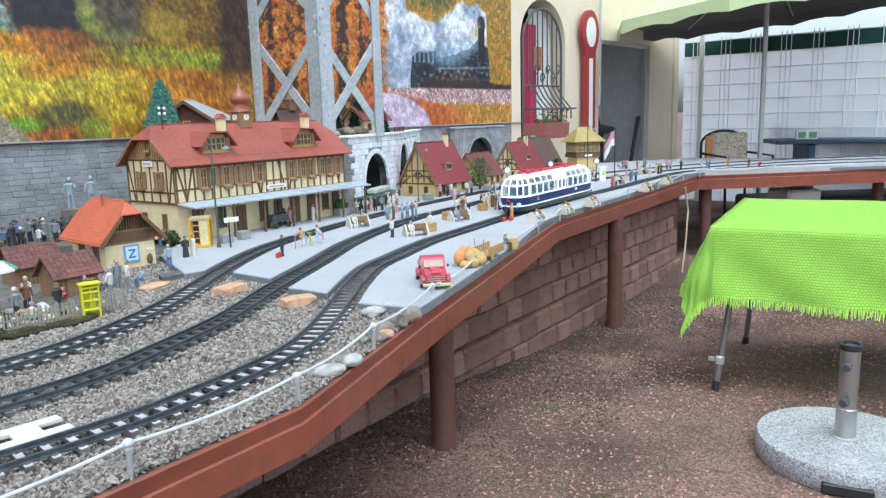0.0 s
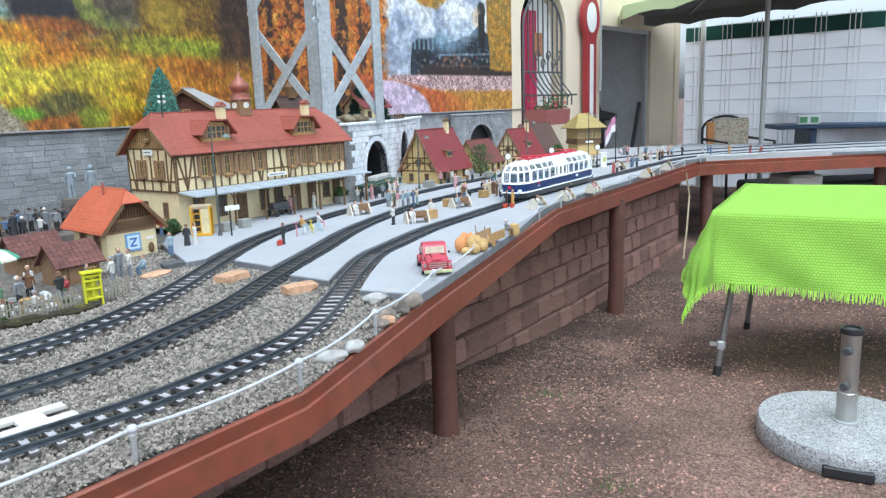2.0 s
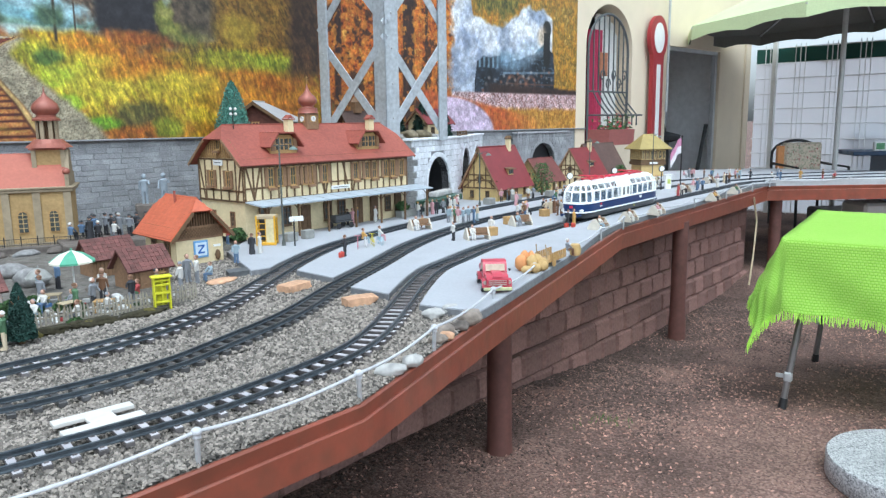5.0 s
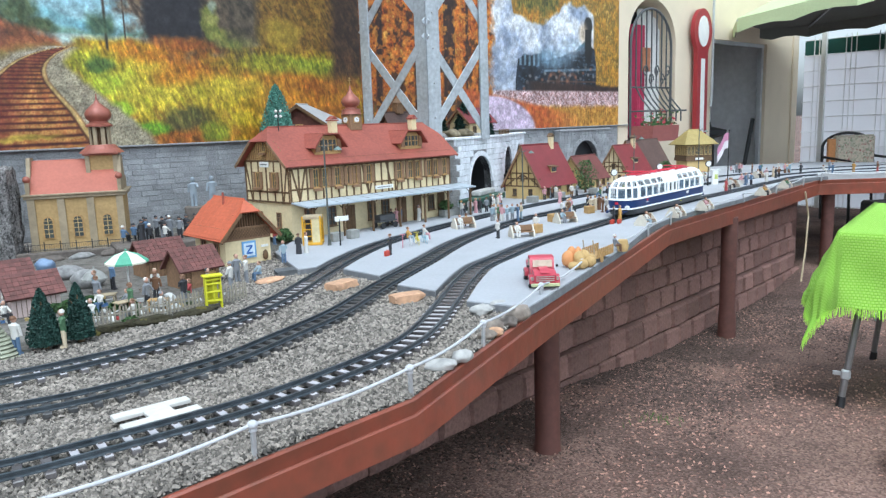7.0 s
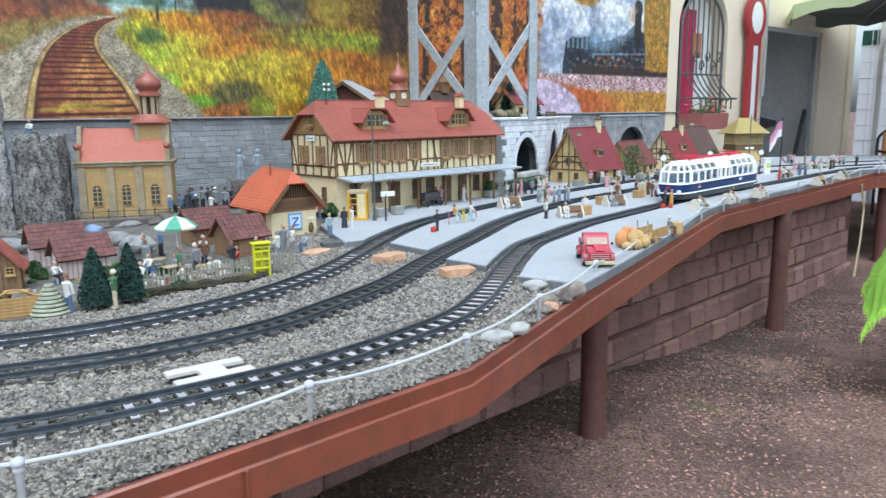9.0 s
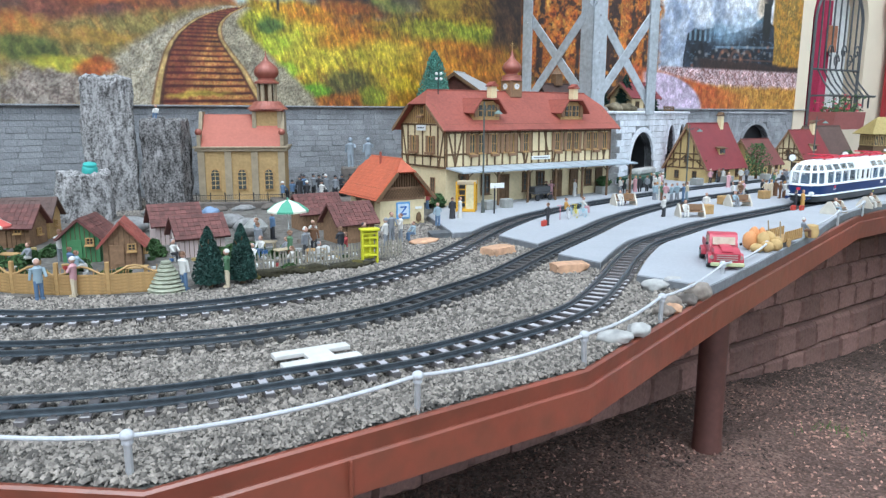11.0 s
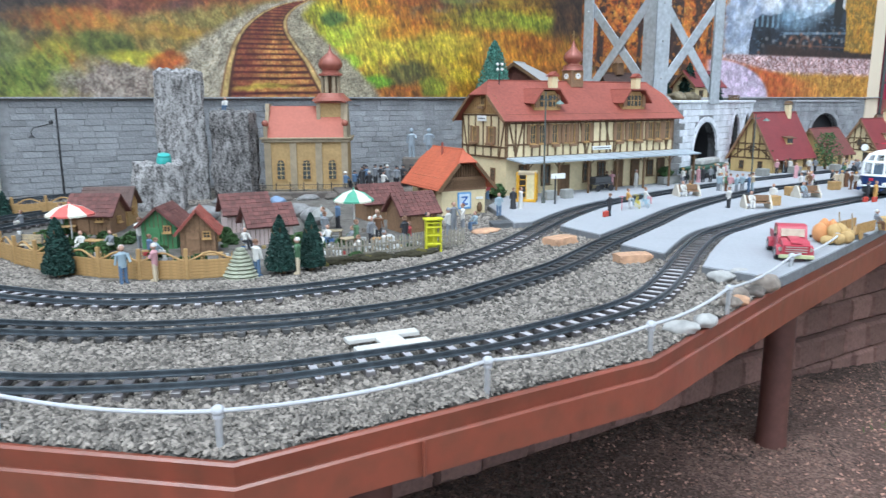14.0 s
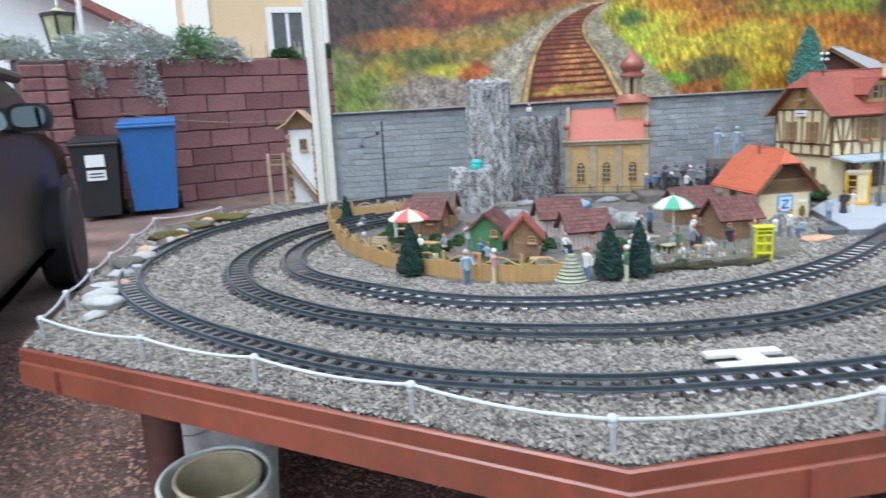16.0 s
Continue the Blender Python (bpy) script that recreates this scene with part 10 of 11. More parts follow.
for sy in (-1, 1):
    s = Shape()
    s.cyl((-0.04, sy * 0.028, 0.012), (-0.04, sy * 0.031, 0.012), 0.012, n=14)
    part("wheel", s, LIGHTWOOD, T)
    s = Shape()
    s.cyl((-0.06, sy * 0.016, 0.016), (-0.075, sy * 0.016, 0.072), 0.0018, n=6)
    part("shaft", s, PALEWOOD, T)
figurine(0.185, 2.395, "sit", "grey", "brown", "pale", 100, PZ + 0.006)
s = Shape()
s.lathe([(0.016, 0), (0.02, 0.015), (0.016, 0.036), (0.012, 0.038)], n=14)
solo("barrel", s, SACK, "straw-coloured barrel beside the handcart", "barrel", m=pose(0.215, 2.44, PZ))


# ---- things on the house wall ----
T = thing("window_grille", WALL, "arched wrought-iron window grille with a bellied basket", "window grille")
IRON = mat("grey_wrought_iron", (0.1, 0.105, 0.11), 0.5, 0.4, var=0.2, bump=0.05)
cx, r = 5.93, 0.31
arch = [(cx - r, -0.01, 0.9)] + [(cx + r * math.cos(math.pi - math.pi * i / 16), -0.01, 1.66 + r * math.sin(math.pi * i / 16)) for i in range(17)] + [(cx + r, -0.01, 0.9)]
part("arch_frame", Shape().tube(arch, 0.011, 6), IRON, T)
for i in range(1, 8):
    x = cx - r + 2 * r * i / 8
    zt = 1.66 + math.sqrt(max(0, r * r - (x - cx) ** 2))
    part("bar", Shape().tube([(x, -0.01, zt), (x, -0.01, 1.32), (x, -0.07, 1.22), (x, -0.16, 1.12), (x, -0.16, 1.03)], 0.007, 5), IRON, T)
for z, off in ((1.32, 0.012), (1.12, 0.165)):
    part("cross_bar", Shape().tube([(cx - r, -0.01, z), (cx - r, -off, z), (cx + r, -off, z), (cx + r, -0.01, z)], 0.008, 5), IRON, T)
for k in range(5):
    a = [(cx - 0.12 + 0.07 * k + 0.04 * math.cos(t) * (1 - t / 9), -0.03 - 0.01 * k, 1.45 + 0.06 * math.sin(t) * (1 - t / 9) - 0.07 * (k % 2)) for t in [q * 0.5 for q in range(16)]]
    part("scroll", Shape().tube(a, 0.006, 5), IRON, T)
# curtains and glazing behind
RCLOTH = mat("crimson_cloth", (0.5, 0.05, 0.12), 0.8, var=0.15, bump=0.1)


def curtain(u0, u1, z0, z1, y, m, label):
    s = Shape()
    n = 24
    v = []
    for i in range(n + 1):
        x = u0 + (u1 - u0) * i / n
        v += [(x, y + 0.018 * math.sin(i * 1.5), z0), (x, y + 0.018 * math.sin(i * 1.5 + 0.4), z1)]
    s.add(v, [(2 * i, 2 * i + 2, 2 * i + 3, 2 * i + 1) for i in range(n)])
    s.add([(p[0], p[1] + 0.004, p[2]) for p in v], [(2 * i + 1, 2 * i + 3, 2 * i + 2, 2 * i) for i in range(n)])
    solo("curtain", s, m, label, "curtain", m=WALL, smooth=60)


curtain(5.78, 5.97, 0.9, 1.85, 0.1, RCLOTH, "crimson curtain behind the arched window")
curtain(5.98, 6.3, 0.9, 2.0, 0.16, WHITE, "white curtain behind the arched window")
s = Shape()
s.box((5.96, 0.06, 1.56), (0.12, 0.01, 0.2), b=0.003)
solo("patterned_box", s, mat("ochre_red_box", (0.4, 0.16, 0.08), 0.6, var=0.3, fine=30, bump=0.05), "small ochre and red box hanging in the window", "box", m=WALL)
T = thing("flower_box", WALL, "red-brown flower box with small red flowers under the window", "flower box")
s = Shape()
s.prism([(-0.22, 0.87), (-0.02, 0.87), (-0.01, 1.0), (-0.23, 1.0)], 5.62, 6.02, "yz")
part("trough", s, mat("terracotta_plastic", (0.28, 0.09, 0.08), 0.6, var=0.12, bump=0.05), T, smooth=0)
rr = random.Random(8)
s = Shape()
for i in range(260):
    p = Vector((rr.uniform(5.65, 6.0), rr.uniform(-0.22, -0.03), 1.0 + rr.random() ** 2 * 0.12))
    d = Vector((rr.uniform(-1, 1), rr.uniform(-1, 1), rr.uniform(-0.3, 1))).normalized()
    e = d.orthogonal().normalized()
    w = rr.uniform(0.012, 0.024)
    s.add([p, p + (d + e * 0.5) * w, p + d * w * 2, p + (d - e * 0.5) * w], [(0, 1, 2, 3)], 1 if rr.random() < 0.25 else 0)
tagged(part("foliage", s, [LEAF, mat("red_blossom", (0.5, 0.05, 0.08), 0.7, bump=0.0)], T, smooth=0), kind="stuff")

# signal board
T = thing("signal_board", WALL @ pose(6.665, -0.06, 0), "red and white keyhole-shaped wooden railway signal board", "signal")
SRED = mat("signal_red_paint", (0.3, 0.025, 0.03), 0.5, var=0.12, bump=0.03)


pts = [(-0.094, 0.62), (0.094, 0.62), (0.094, 1.62)]
pts += [(0.155 * math.sin(a), 1.82 - 0.2 * math.cos(a)) for a in [radians(42 + (276) * i / 28) for i in range(29)]]
pts += [(-0.094, 1.62)]
s = Shape()
s.prism(pts, -0.02, 0.02, "xz")
part("board", s, SRED, T, smooth=0)
s = Shape()
s.prism([(0.09 * math.cos(2 * math.pi * i / 28), 1.82 + 0.135 * math.sin(2 * math.pi * i / 28)) for i in range(28)], -0.026, -0.02, "xz")
part("white_disc", s, WHITE, T, smooth=0)
s = Shape()
s.box((0, -0.023, 1.1), (0.062, 0.006, 0.96))
part("white_stripe", s, WHITE, T, smooth=0)
# downpipe / cable on the wall
s = Shape()
s.tube([(6.9, -0.05, 2.6), (6.9, -0.05, 1.3), (6.89, -0.05, 1.15)], 0.012, 8)
solo("wall_cable", s, ALU, "grey cable hanging down the house wall", "cable", m=WALL)
# things standing in the garage
s = Shape()
s.box((7.85, 0.55, 0.42), (0.2, 0.2, 0.84), b=0.02)
s.lathe([(0.1, 0), (0.2, 0.03), (0.21, 0.08), (0.05, 0.12), (0.025, 0.22)], (7.85, 0.5, 0.83), 14)
solo("garage_machine", s, DARKGREY, "dark machine standing in the open garage", "machine", m=WALL)
s = Shape()
s.cyl((7.9, 0.13, 0.3), (8.1, 0.11, 1.02), 0.022, n=8)
solo("leaning_beam", s, DARK, "dark beam leaning in the garage opening", "beam", m=WALL)

# ---- privacy screen of woven strips on a wire fence ----
A = math.degrees(math.atan2(-1.3, 1.68))
T = thing("privacy_screen", pose(2.87, 8.9, 0, 0, 0, A), "grey-white woven strip privacy screen with a green top strip", "screen")
STRIP = thin_mat("grey_white_strip", (0.95, 0.95, 0.97), 0.45, 0.75)
BRIGHTW = mat("bright_white_coated_wire", (0.9, 0.9, 0.9), 0.4, var=0.03, bump=0.0)
GSTRIP = mat("dark_green_strip", (0.012, 0.08, 0.06), 0.5, var=0.1, bump=0.03)
n = 80
for k in range(11):
    z0, z1 = 0.02 + k * 0.1665, 0.02 + (k + 1) * 0.1665 - 0.006
    s = Shape()
    v = []
    for i in range(n + 1):
        x = 5.0 * i / n
        w = 0.016 * math.sin(x * 2 * math.pi / 0.64 + (math.pi if k % 2 else 0))
        v += [(x, w, z0), (x, w, z1)]
    s.add(v, [(2 * i, 2 * i + 2, 2 * i + 3, 2 * i + 1) for i in range(n)])
    part("strip", s, GSTRIP if k == 10 else STRIP, T, smooth=60)
for i in range(16):
    for j in (-1, 0, 1):
        s = Shape()
        s.cyl((0.16 + i * 0.32 + j * 0.05, -0.026, 0.0), (0.16 + i * 0.32 + j * 0.05, -0.026, 1.885), 0.0055, n=6)
        part("vertical_wire", s, BRIGHTW, T)
for k in range(12):
    s = Shape()
    s.cyl((0, -0.034, 0.017 + k * 0.1665), (5.0, -0.034, 0.017 + k * 0.1665), 0.0055, n=6)
    part("horizontal_wire", s, BRIGHTW, T)
for x in (0.22, 2.7, 4.95):
    s = Shape()
    s.box((x, -0.05, 0.98), (0.05, 0.05, 1.96), b=0.004)
    part("screen_post", s, WHITE, T)

# ---- blue bench table and chair behind the railway ----
NAVY = mat("navy_painted_wood", (0.025, 0.05, 0.1), 0.5, var=0.2, fine=40, coarse=5, bump=0.08)
T = thing("garden_table", pose(3.38, 7.5, 0, 0, 0, -9), "navy blue painted garden table by the screen", "garden table")
for k in range(3):
    s = Shape()
    s.box((1.0, 0.1 + k * 0.21, 0.725), (2.0, 0.2, 0.04), b=0.006)
    part("table_board", s, NAVY, T)
for x in (0.35, 1.7):
    s = Shape()
    s.box((x, 0.3, 0.35), (0.07, 0.5, 0.7), b=0.006)
    part("trestle", s, NAVY, T)
T = thing("garden_bench", pose(3.7, 8.25, 0, 0, 0, -9), "navy blue painted garden bench behind the table", "garden bench")
for k in range(2):
    s = Shape()
    s.box((0.9, 0.1, 0.78 + k * 0.1), (1.8, 0.03, 0.09), b=0.006)
    part("back_board", s, NAVY, T)
s = Shape()
s.box((0.9, -0.1, 0.44), (1.8, 0.36, 0.04), b=0.006)
part("seat", s, NAVY, T)
for x in (0.2, 1.6):
    s = Shape()
    s.box((x, 0.08, 0.45), (0.06, 0.06, 0.9), b=0.005)
    part("bench_leg", s, NAVY, T)
    s = Shape()
    s.box((x, -0.22, 0.21), (0.06, 0.06, 0.42), b=0.005)
    part("bench_leg", s, NAVY, T)
T = thing("small_carton", pose(3.75, 7.66, 0.745, 0, 0, -9), "white carton with two green fields on the navy table", "carton")
s = Shape()
s.box((0, 0, 0.045), (0.21, 0.05, 0.09), b=0.004)
part("box", s, WHITE, T)
for x in (-0.05, 0.055):
    s = Shape()
    s.box((x, -0.0265, 0.045), (0.075, 0.003, 0.06))
    part("print_field", s, mat("leaf_green_print", (0.12, 0.3, 0.14), 0.5, bump=0.0), T, smooth=0)
T = thing("garden_chair", pose(3.0, 7.75, 0, 0, 0, 10), "garden chair with a floral cushion", "chair")
CUSH = bpy.data.materials.new("floral_cloth")
CUSH.use_nodes = True
t_ = CUSH.node_tree
v_ = t_.nodes.new("ShaderNodeTexVoronoi")
v_.inputs["Scale"].default_value = 26
r_ = t_.nodes.new("ShaderNodeValToRGB")
r_.color_ramp.elements[0].color = (0.62, 0.54, 0.42, 1)
r_.color_ramp.elements[1].color = (0.35, 0.12, 0.12, 1)
for p_, c_ in ((0.35, (0.66, 0.58, 0.46, 1)), (0.6, (0.3, 0.32, 0.22, 1)), (0.8, (0.66, 0.56, 0.44, 1))):
    e_ = r_.color_ramp.elements.new(p_)
    e_.color = c_
se_ = t_.nodes.new("ShaderNodeSeparateColor")
t_.links.new(v_.outputs["Color"], se_.inputs[0])
t_.links.new(se_.outputs[0], r_.inputs[0])
t_.links.new(r_.outputs[0], t_.nodes["Principled BSDF"].inputs["Base Color"])
t_.nodes["Principled BSDF"].inputs["Roughness"].default_value = 0.9
s = Shape()
s.tube([(-0.26, 0.1, 0.0), (-0.26, 0.12, 0.66)] + [(-0.26 * math.cos(math.pi * i / 14), 0.13, 0.68 + 0.17 * math.sin(math.pi * i / 14) ** 0.8) for i in range(1, 14)] + [(0.26, 0.12, 0.66), (0.26, 0.1, 0.0)], 0.014, 8)
part("chair_frame", s, DARK, T)
s = Shape()
s.box((0.02, 0.06, 0.62), (0.4, 0.09, 0.42), b=0.04)
part("back_cushion", s, CUSH, T)
s = Shape()
s.box((0, -0.18, 0.42), (0.48, 0.46, 0.08), b=0.03)
part("seat_cushion", s, CUSH, T)
s = Shape()
s.box((-0.21, 0.05, 0.6), (0.08, 0.04, 0.4), b=0.015)
part("orange_backrest", s, ORG, T)
for sx in (-1, 1):
    s = Shape()
    s.tube([(sx * 0.26, -0.38, 0.0), (sx * 0.26, -0.36, 0.6), (sx * 0.26, 0.1, 0.62)], 0.014, 8)
    part("arm_rest", s, DARK, T)

# ---- garden umbrella ----
LIME = mat("pale_lime_canvas", (0.52, 0.6, 0.34), 0.8, var=0.08, fine=90, coarse=4, bump=0.06)
T = thing("garden_umbrella", pose(3.06, 7.15, 0, 0, 0, 11), "large pale lime garden umbrella with a metal pole", "garden umbrella")
s = Shape()
s.cyl((0, 0, 0), (0, 0, 2.56), 0.023, n=14)
part("pole", s, mat("pale_grey_lacquered_tube", (0.5, 0.5, 0.49), 0.4, 0.1, var=0.1, bump=0.02), T)
R, zr_, zt = 1.45, 2.01, 2.49
# dark layer added under the canvas; its colour carries the underside's shade
UNDERSHADE = mat("umbrella_underside_shade", (0.16, 0.16, 0.145), 0.9, var=0.1, bump=0.03)
for i in range(8):
    a0, a1 = math.pi * i / 4, math.pi * (i + 1) / 4
    s = Shape()
    v, q = [], []
    m_ = 6
    for k in range(m_ + 1):
        f = k / m_
        for j in range(m_ + 1):
            g = j / m_
            x = (math.cos(a0) * (1 - g) + math.cos(a1) * g) * R * f
            y = (math.sin(a0) * (1 - g) + math.sin(a1) * g) * R * f
            v.append((x, y, zt - (zt - zr_) * f ** 1.15 + 0.085 * x - 0.02 * y))
    for k in range(m_):
        for j in range(m_):
            a = k * (m_ + 1) + j
            q.append((a, a + m_ + 1, a + m_ + 2, a + 1))
    s.add(v, q)
    base = [v[m_ * (m_ + 1) + j] for j in range(m_ + 1)]
    vv = base + [(p[0] * 1.0, p[1] * 1.0, p[2] - 0.12 + 0.03 * abs(math.sin(math.pi * j / m_ * 2))) for j, p in enumerate(base)]
    s.add(vv, [(j, m_ + 1 + j, m_ + 2 + j, j + 1) for j in range(m_)])
    pn = part("canopy_panel", s, LIME, T, smooth=60)
    # same panel again just below, in the shade colour
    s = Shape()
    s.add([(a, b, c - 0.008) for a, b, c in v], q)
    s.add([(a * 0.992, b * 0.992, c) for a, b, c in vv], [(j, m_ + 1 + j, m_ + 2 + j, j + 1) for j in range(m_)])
    part("lining", s, UNDERSHADE, pn, "dark layer for the shaded underside of the canvas", smooth=60)
    s = Shape()
    s.cyl((0, 0, zt - 0.03), (math.cos(a0) * R, math.sin(a0) * R, zr_ - 0.02 + R * (0.085 * math.cos(a0) - 0.02 * math.sin(a0))), 0.009, n=6)
    s.cyl((0, 0, 2.12), (math.cos(a0) * R * 0.5, math.sin(a0) * R * 0.5, zt - (zt - zr_) * 0.45 - 0.03 + R * 0.5 * (0.085 * math.cos(a0) - 0.02 * math.sin(a0))), 0.007, n=6)
    part("rib", s, ALU, T)
s = Shape()
s.lathe([(0.04, 0.0), (0.05, 0.02), (0.05, 0.07), (0.03, 0.1)], (0, 0, 2.07), 12)
part("hub", s, DARKGREY, T)

# ---- table with the green cloth ----
TB = pose(0.976, 2.704, 0, 0, 0, -29)
TH, TL, TW = 0.645, 1.15, 1.0


def cloth_mat(name, c1, c2):
    m = bpy.data.materials.new(name)
    m.use_nodes = True
    t = m.node_tree
    n_, link = t.nodes, t.links.new
    b = n_["Principled BSDF"]
    co = n_.new("ShaderNodeTexCoord")
    mp = n_.new("ShaderNodeMapping")
    link(co.outputs["UV"], mp.inputs["Vector"])
    br = n_.new("ShaderNodeTexBrick")
    br.inputs["Scale"].default_value = 1.0
    br.inputs["Brick Width"].default_value, br.inputs["Row Height"].default_value = 0.0118, 0.0098
    br.inputs["Mortar Size"].default_value, br.inputs["Mortar Smooth"].default_value = 0.0022, 0.8
    br.inputs["Color1"].default_value, br.inputs["Color2"].default_value, br.inputs["Mortar"].default_value = (*c1, 1), (*[x * 0.93 for x in c1], 1), (*c2, 1)
    link(mp.outputs[0], br.inputs["Vector"])
    link(br.outputs["Color"], b.inputs["Base Color"])
    b.inputs["Roughness"].default_value = 0.9
    bp = n_.new("ShaderNodeBump")
    bp.invert = True
    bp.inputs["Strength"].default_value, bp.inputs["Distance"].default_value = 0.7, 0.004
    link(br.outputs["Fac"], bp.inputs["Height"])
    link(bp.outputs[0], b.inputs["Normal"])
    tr = n_.new("ShaderNodeBsdfTranslucent")
    link(br.outputs["Color"], tr.inputs["Color"])
    mx = n_.new("ShaderNodeMixShader")
    mx.inputs[0].default_value = 0.3
    link(b.outputs[0], mx.inputs[1])
    link(tr.outputs[0], mx.inputs[2])
    link(mx.outputs[0], n_["Material Output"].inputs[0])
    return m


GREEN = cloth_mat("lime_green_knit", (0.56, 0.9, 0.16), (0.32, 0.7, 0.05))
GREENF = mat("lime_green_fringe", (0.5, 0.86, 0.1), 0.9, var=0.2, fine=200, coarse=20, bump=0.2)


def tablecloth():
    """A cloth laid over the table: flat top, hanging sides with folds, corners that fall lower."""
    bm = bmesh.new()
    uv = bm.loops.layers.uv.new("UVMap")
    drop = 0.265
    nx = 90
    us = np.linspace(-drop, TL + drop, nx)
    ws = np.linspace(-drop, TW + drop, nx)
    grid = []
    for u in us:
        row = []
        for w in ws:
            du = max(0, -u, u - TL)
            dw = max(0, -w, w - TW)
            x, y = min(max(u, 0), TL), min(max(w, 0), TW)
            su = -1 if u < 0 else 1
            sw = -1 if w < 0 else 1
            d = math.hypot(du, dw) if du and dw else max(du, dw)
            z = TH - 0.0 * d
            if d > 0:
                corner = min(du, dw) / drop
                flare = 0.03 * (d / drop) + (0.03 * corner if corner else 0)
                fold = 0.011 * (d / drop) * math.sin((u + 1.3 * w) * 17) + 0.006 * (d / drop) * math.sin((1.7 * u - w) * 31)
                k = (flare + fold)
                if du and dw:
                    x += su * (k * 0.75 * du / d + 0.008 * corner + (0.09 * math.exp(-(0.16 / 0.26) ** 2) * (du / drop) * (1 - 0.5 * corner) if u < 0 and w < 0 else 0.0))
                    y += sw * (k * 0.75 * dw / d + 0.008 * corner)
                    z = TH - d * 1.06
                elif du:
                    x += su * (k + (0.09 * (d / drop) * math.exp(-((w - 0.16) / 0.26) ** 2) if u < 0 else 0.0))
                    z = TH - du * (0.99 - (0.05 * math.exp(-((w - 0.16) / 0.26) ** 2) if u < 0 else 0.0))
                else:
                    y += sw * k
                    z = TH - dw * 0.99
            z -= 0.004 * (math.sin(u * 9) * math.sin(w * 7) + 1) * (1 if d == 0 else 0.0)
            row.append((bm.verts.new((x, y, z)), u, w))
        grid.append(row)
    for i in range(nx - 1):
        for j in range(nx - 1):
            q = [grid[i][j], grid[i + 1][j], grid[i + 1][j + 1], grid[i][j + 1]]
            fc = bm.faces.new([p[0] for p in q])
            fc.smooth = True
            for lp, p in zip(fc.loops, q):
                lp[uv].uv = (p[1] + p[2] * 0.0, p[2]) if not (p[1] < 0 or p[1] > TL) else (p[2], p[1])
    edge = [grid[i][0][0].co.copy() for i in range(nx)] + [grid[-1][j][0].co.copy() for j in range(nx)] + [grid[i][-1][0].co.copy() for i in range(nx - 1, -1, -1)] + [grid[0][j][0].co.copy() for j in range(nx - 1, -1, -1)]
    me = bpy.data.meshes.new("cloth")
    bm.to_mesh(me)
    bm.free()
    me.materials.append(GREEN)
    return me, edge


me, edge = tablecloth()
T = thing("tablecloth", TB @ pose(0, 0, 0.004), "lime green knitted tablecloth with a fringe hanging over the table", "tablecloth")
part("cloth", me, None, T)
s = Shape()
rr = random.Random(5)
for a, b in zip(edge, edge[1:]):
    for k in range(5):
        p = a.lerp(b, (k + rr.random()) / 5)
        L = rr.uniform(0.022, 0.04)
        e = (b - a).normalized() if (b - a).length > 1e-6 else Vector((1, 0, 0))
        q = p + Vector((rr.uniform(-0.006, 0.006), rr.uniform(-0.006, 0.006), -L))
        w = e * 0.0016
        o = Vector((e.y, -e.x, 0)) * 0.0014
        s.add([p - w, p + w, q + w * 0.8, q - w * 0.8, p + o, q + o], [(0, 1, 2, 3), (1, 4, 5, 2), (4, 0, 3, 5)])
tagged(part("fringe", s, GREENF, T, "lime green knotted fringe", smooth=0), kind="stuff")
T = thing("folding_table", TB, "folding garden table on grey-brown metal legs under the cloth", "table")
s = Shape()
s.box((TL / 2, TW / 2, TH - 0.018), (TL - 0.01, TW - 0.01, 0.025), b=0.008)
part("tabletop", s, DARKGREY, T)
LEGM = mat("grey_brown_tube", (0.2, 0.185, 0.18), 0.4, 0.4, var=0.15, bump=0.03)
for sx in (0, 1):
    for sy in (0, 1):
        x0, y0 = 0.1 + sx * (TL - 0.2), 0.12 + sy * (TW - 0.24)
        x1, y1 = 0.035 + sx * (TL - 0.07), 0.03 + sy * (TW - 0.06)
        s = Shape()
        gw = TB @ Vector((x1, y1, 0))
        gz_ = float(dip(gw.x, gw.y))
        s.cyl((x0, y0, TH - 0.03), (x1, y1, gz_ + 0.012), 0.012, n=10)
        lg = part("leg", s, LEGM, T)
        s = Shape()
        s.cyl((x1, y1, gz_), (x1 + (x0 - x1) * 0.06, y1 + (y0 - y1) * 0.06, gz_ + 0.04), 0.016, 0.014, n=10)
        part("foot", s, DARK, lg)
        s = Shape()
        f = 0.17
        c = (x1 + (x0 - x1) * f, y1 + (y0 - y1) * f, 0.12)
        s.box(c, (0.03, 0.03, 0.036), b=0.005)
        s.box((c[0] - 0.026, c[1], c[2]), (0.034, 0.005, 0.016), b=0.002)
        part("clamp", s, ALU, lg)

# ---- umbrella stand ----
T = thing("umbrella_stand", pose(1.195, 2.115, 0, 0, 0, 20), "round grey granite umbrella stand with a steel tube", "umbrella stand")
GRAN = pebble_mat("speckled_granite", [(0.08, 0.08, 0.085), (0.4, 0.4, 0.4), (0.55, 0.55, 0.55), (0.2, 0.2, 0.21), (0.48, 0.48, 0.48)], 260, 0.05, 0.45, 6.0, 0.9)
s = Shape()
s.lathe([(0.246, 0.0), (0.25, 0.006), (0.25, 0.066), (0.246, 0.072), (0.03, 0.075)], n=64)
part("granite_base", s, GRAN, T)
s = Shape()
s.lathe([(0.038, 0.075), (0.038, 0.08), (0.031, 0.082)], n=24)
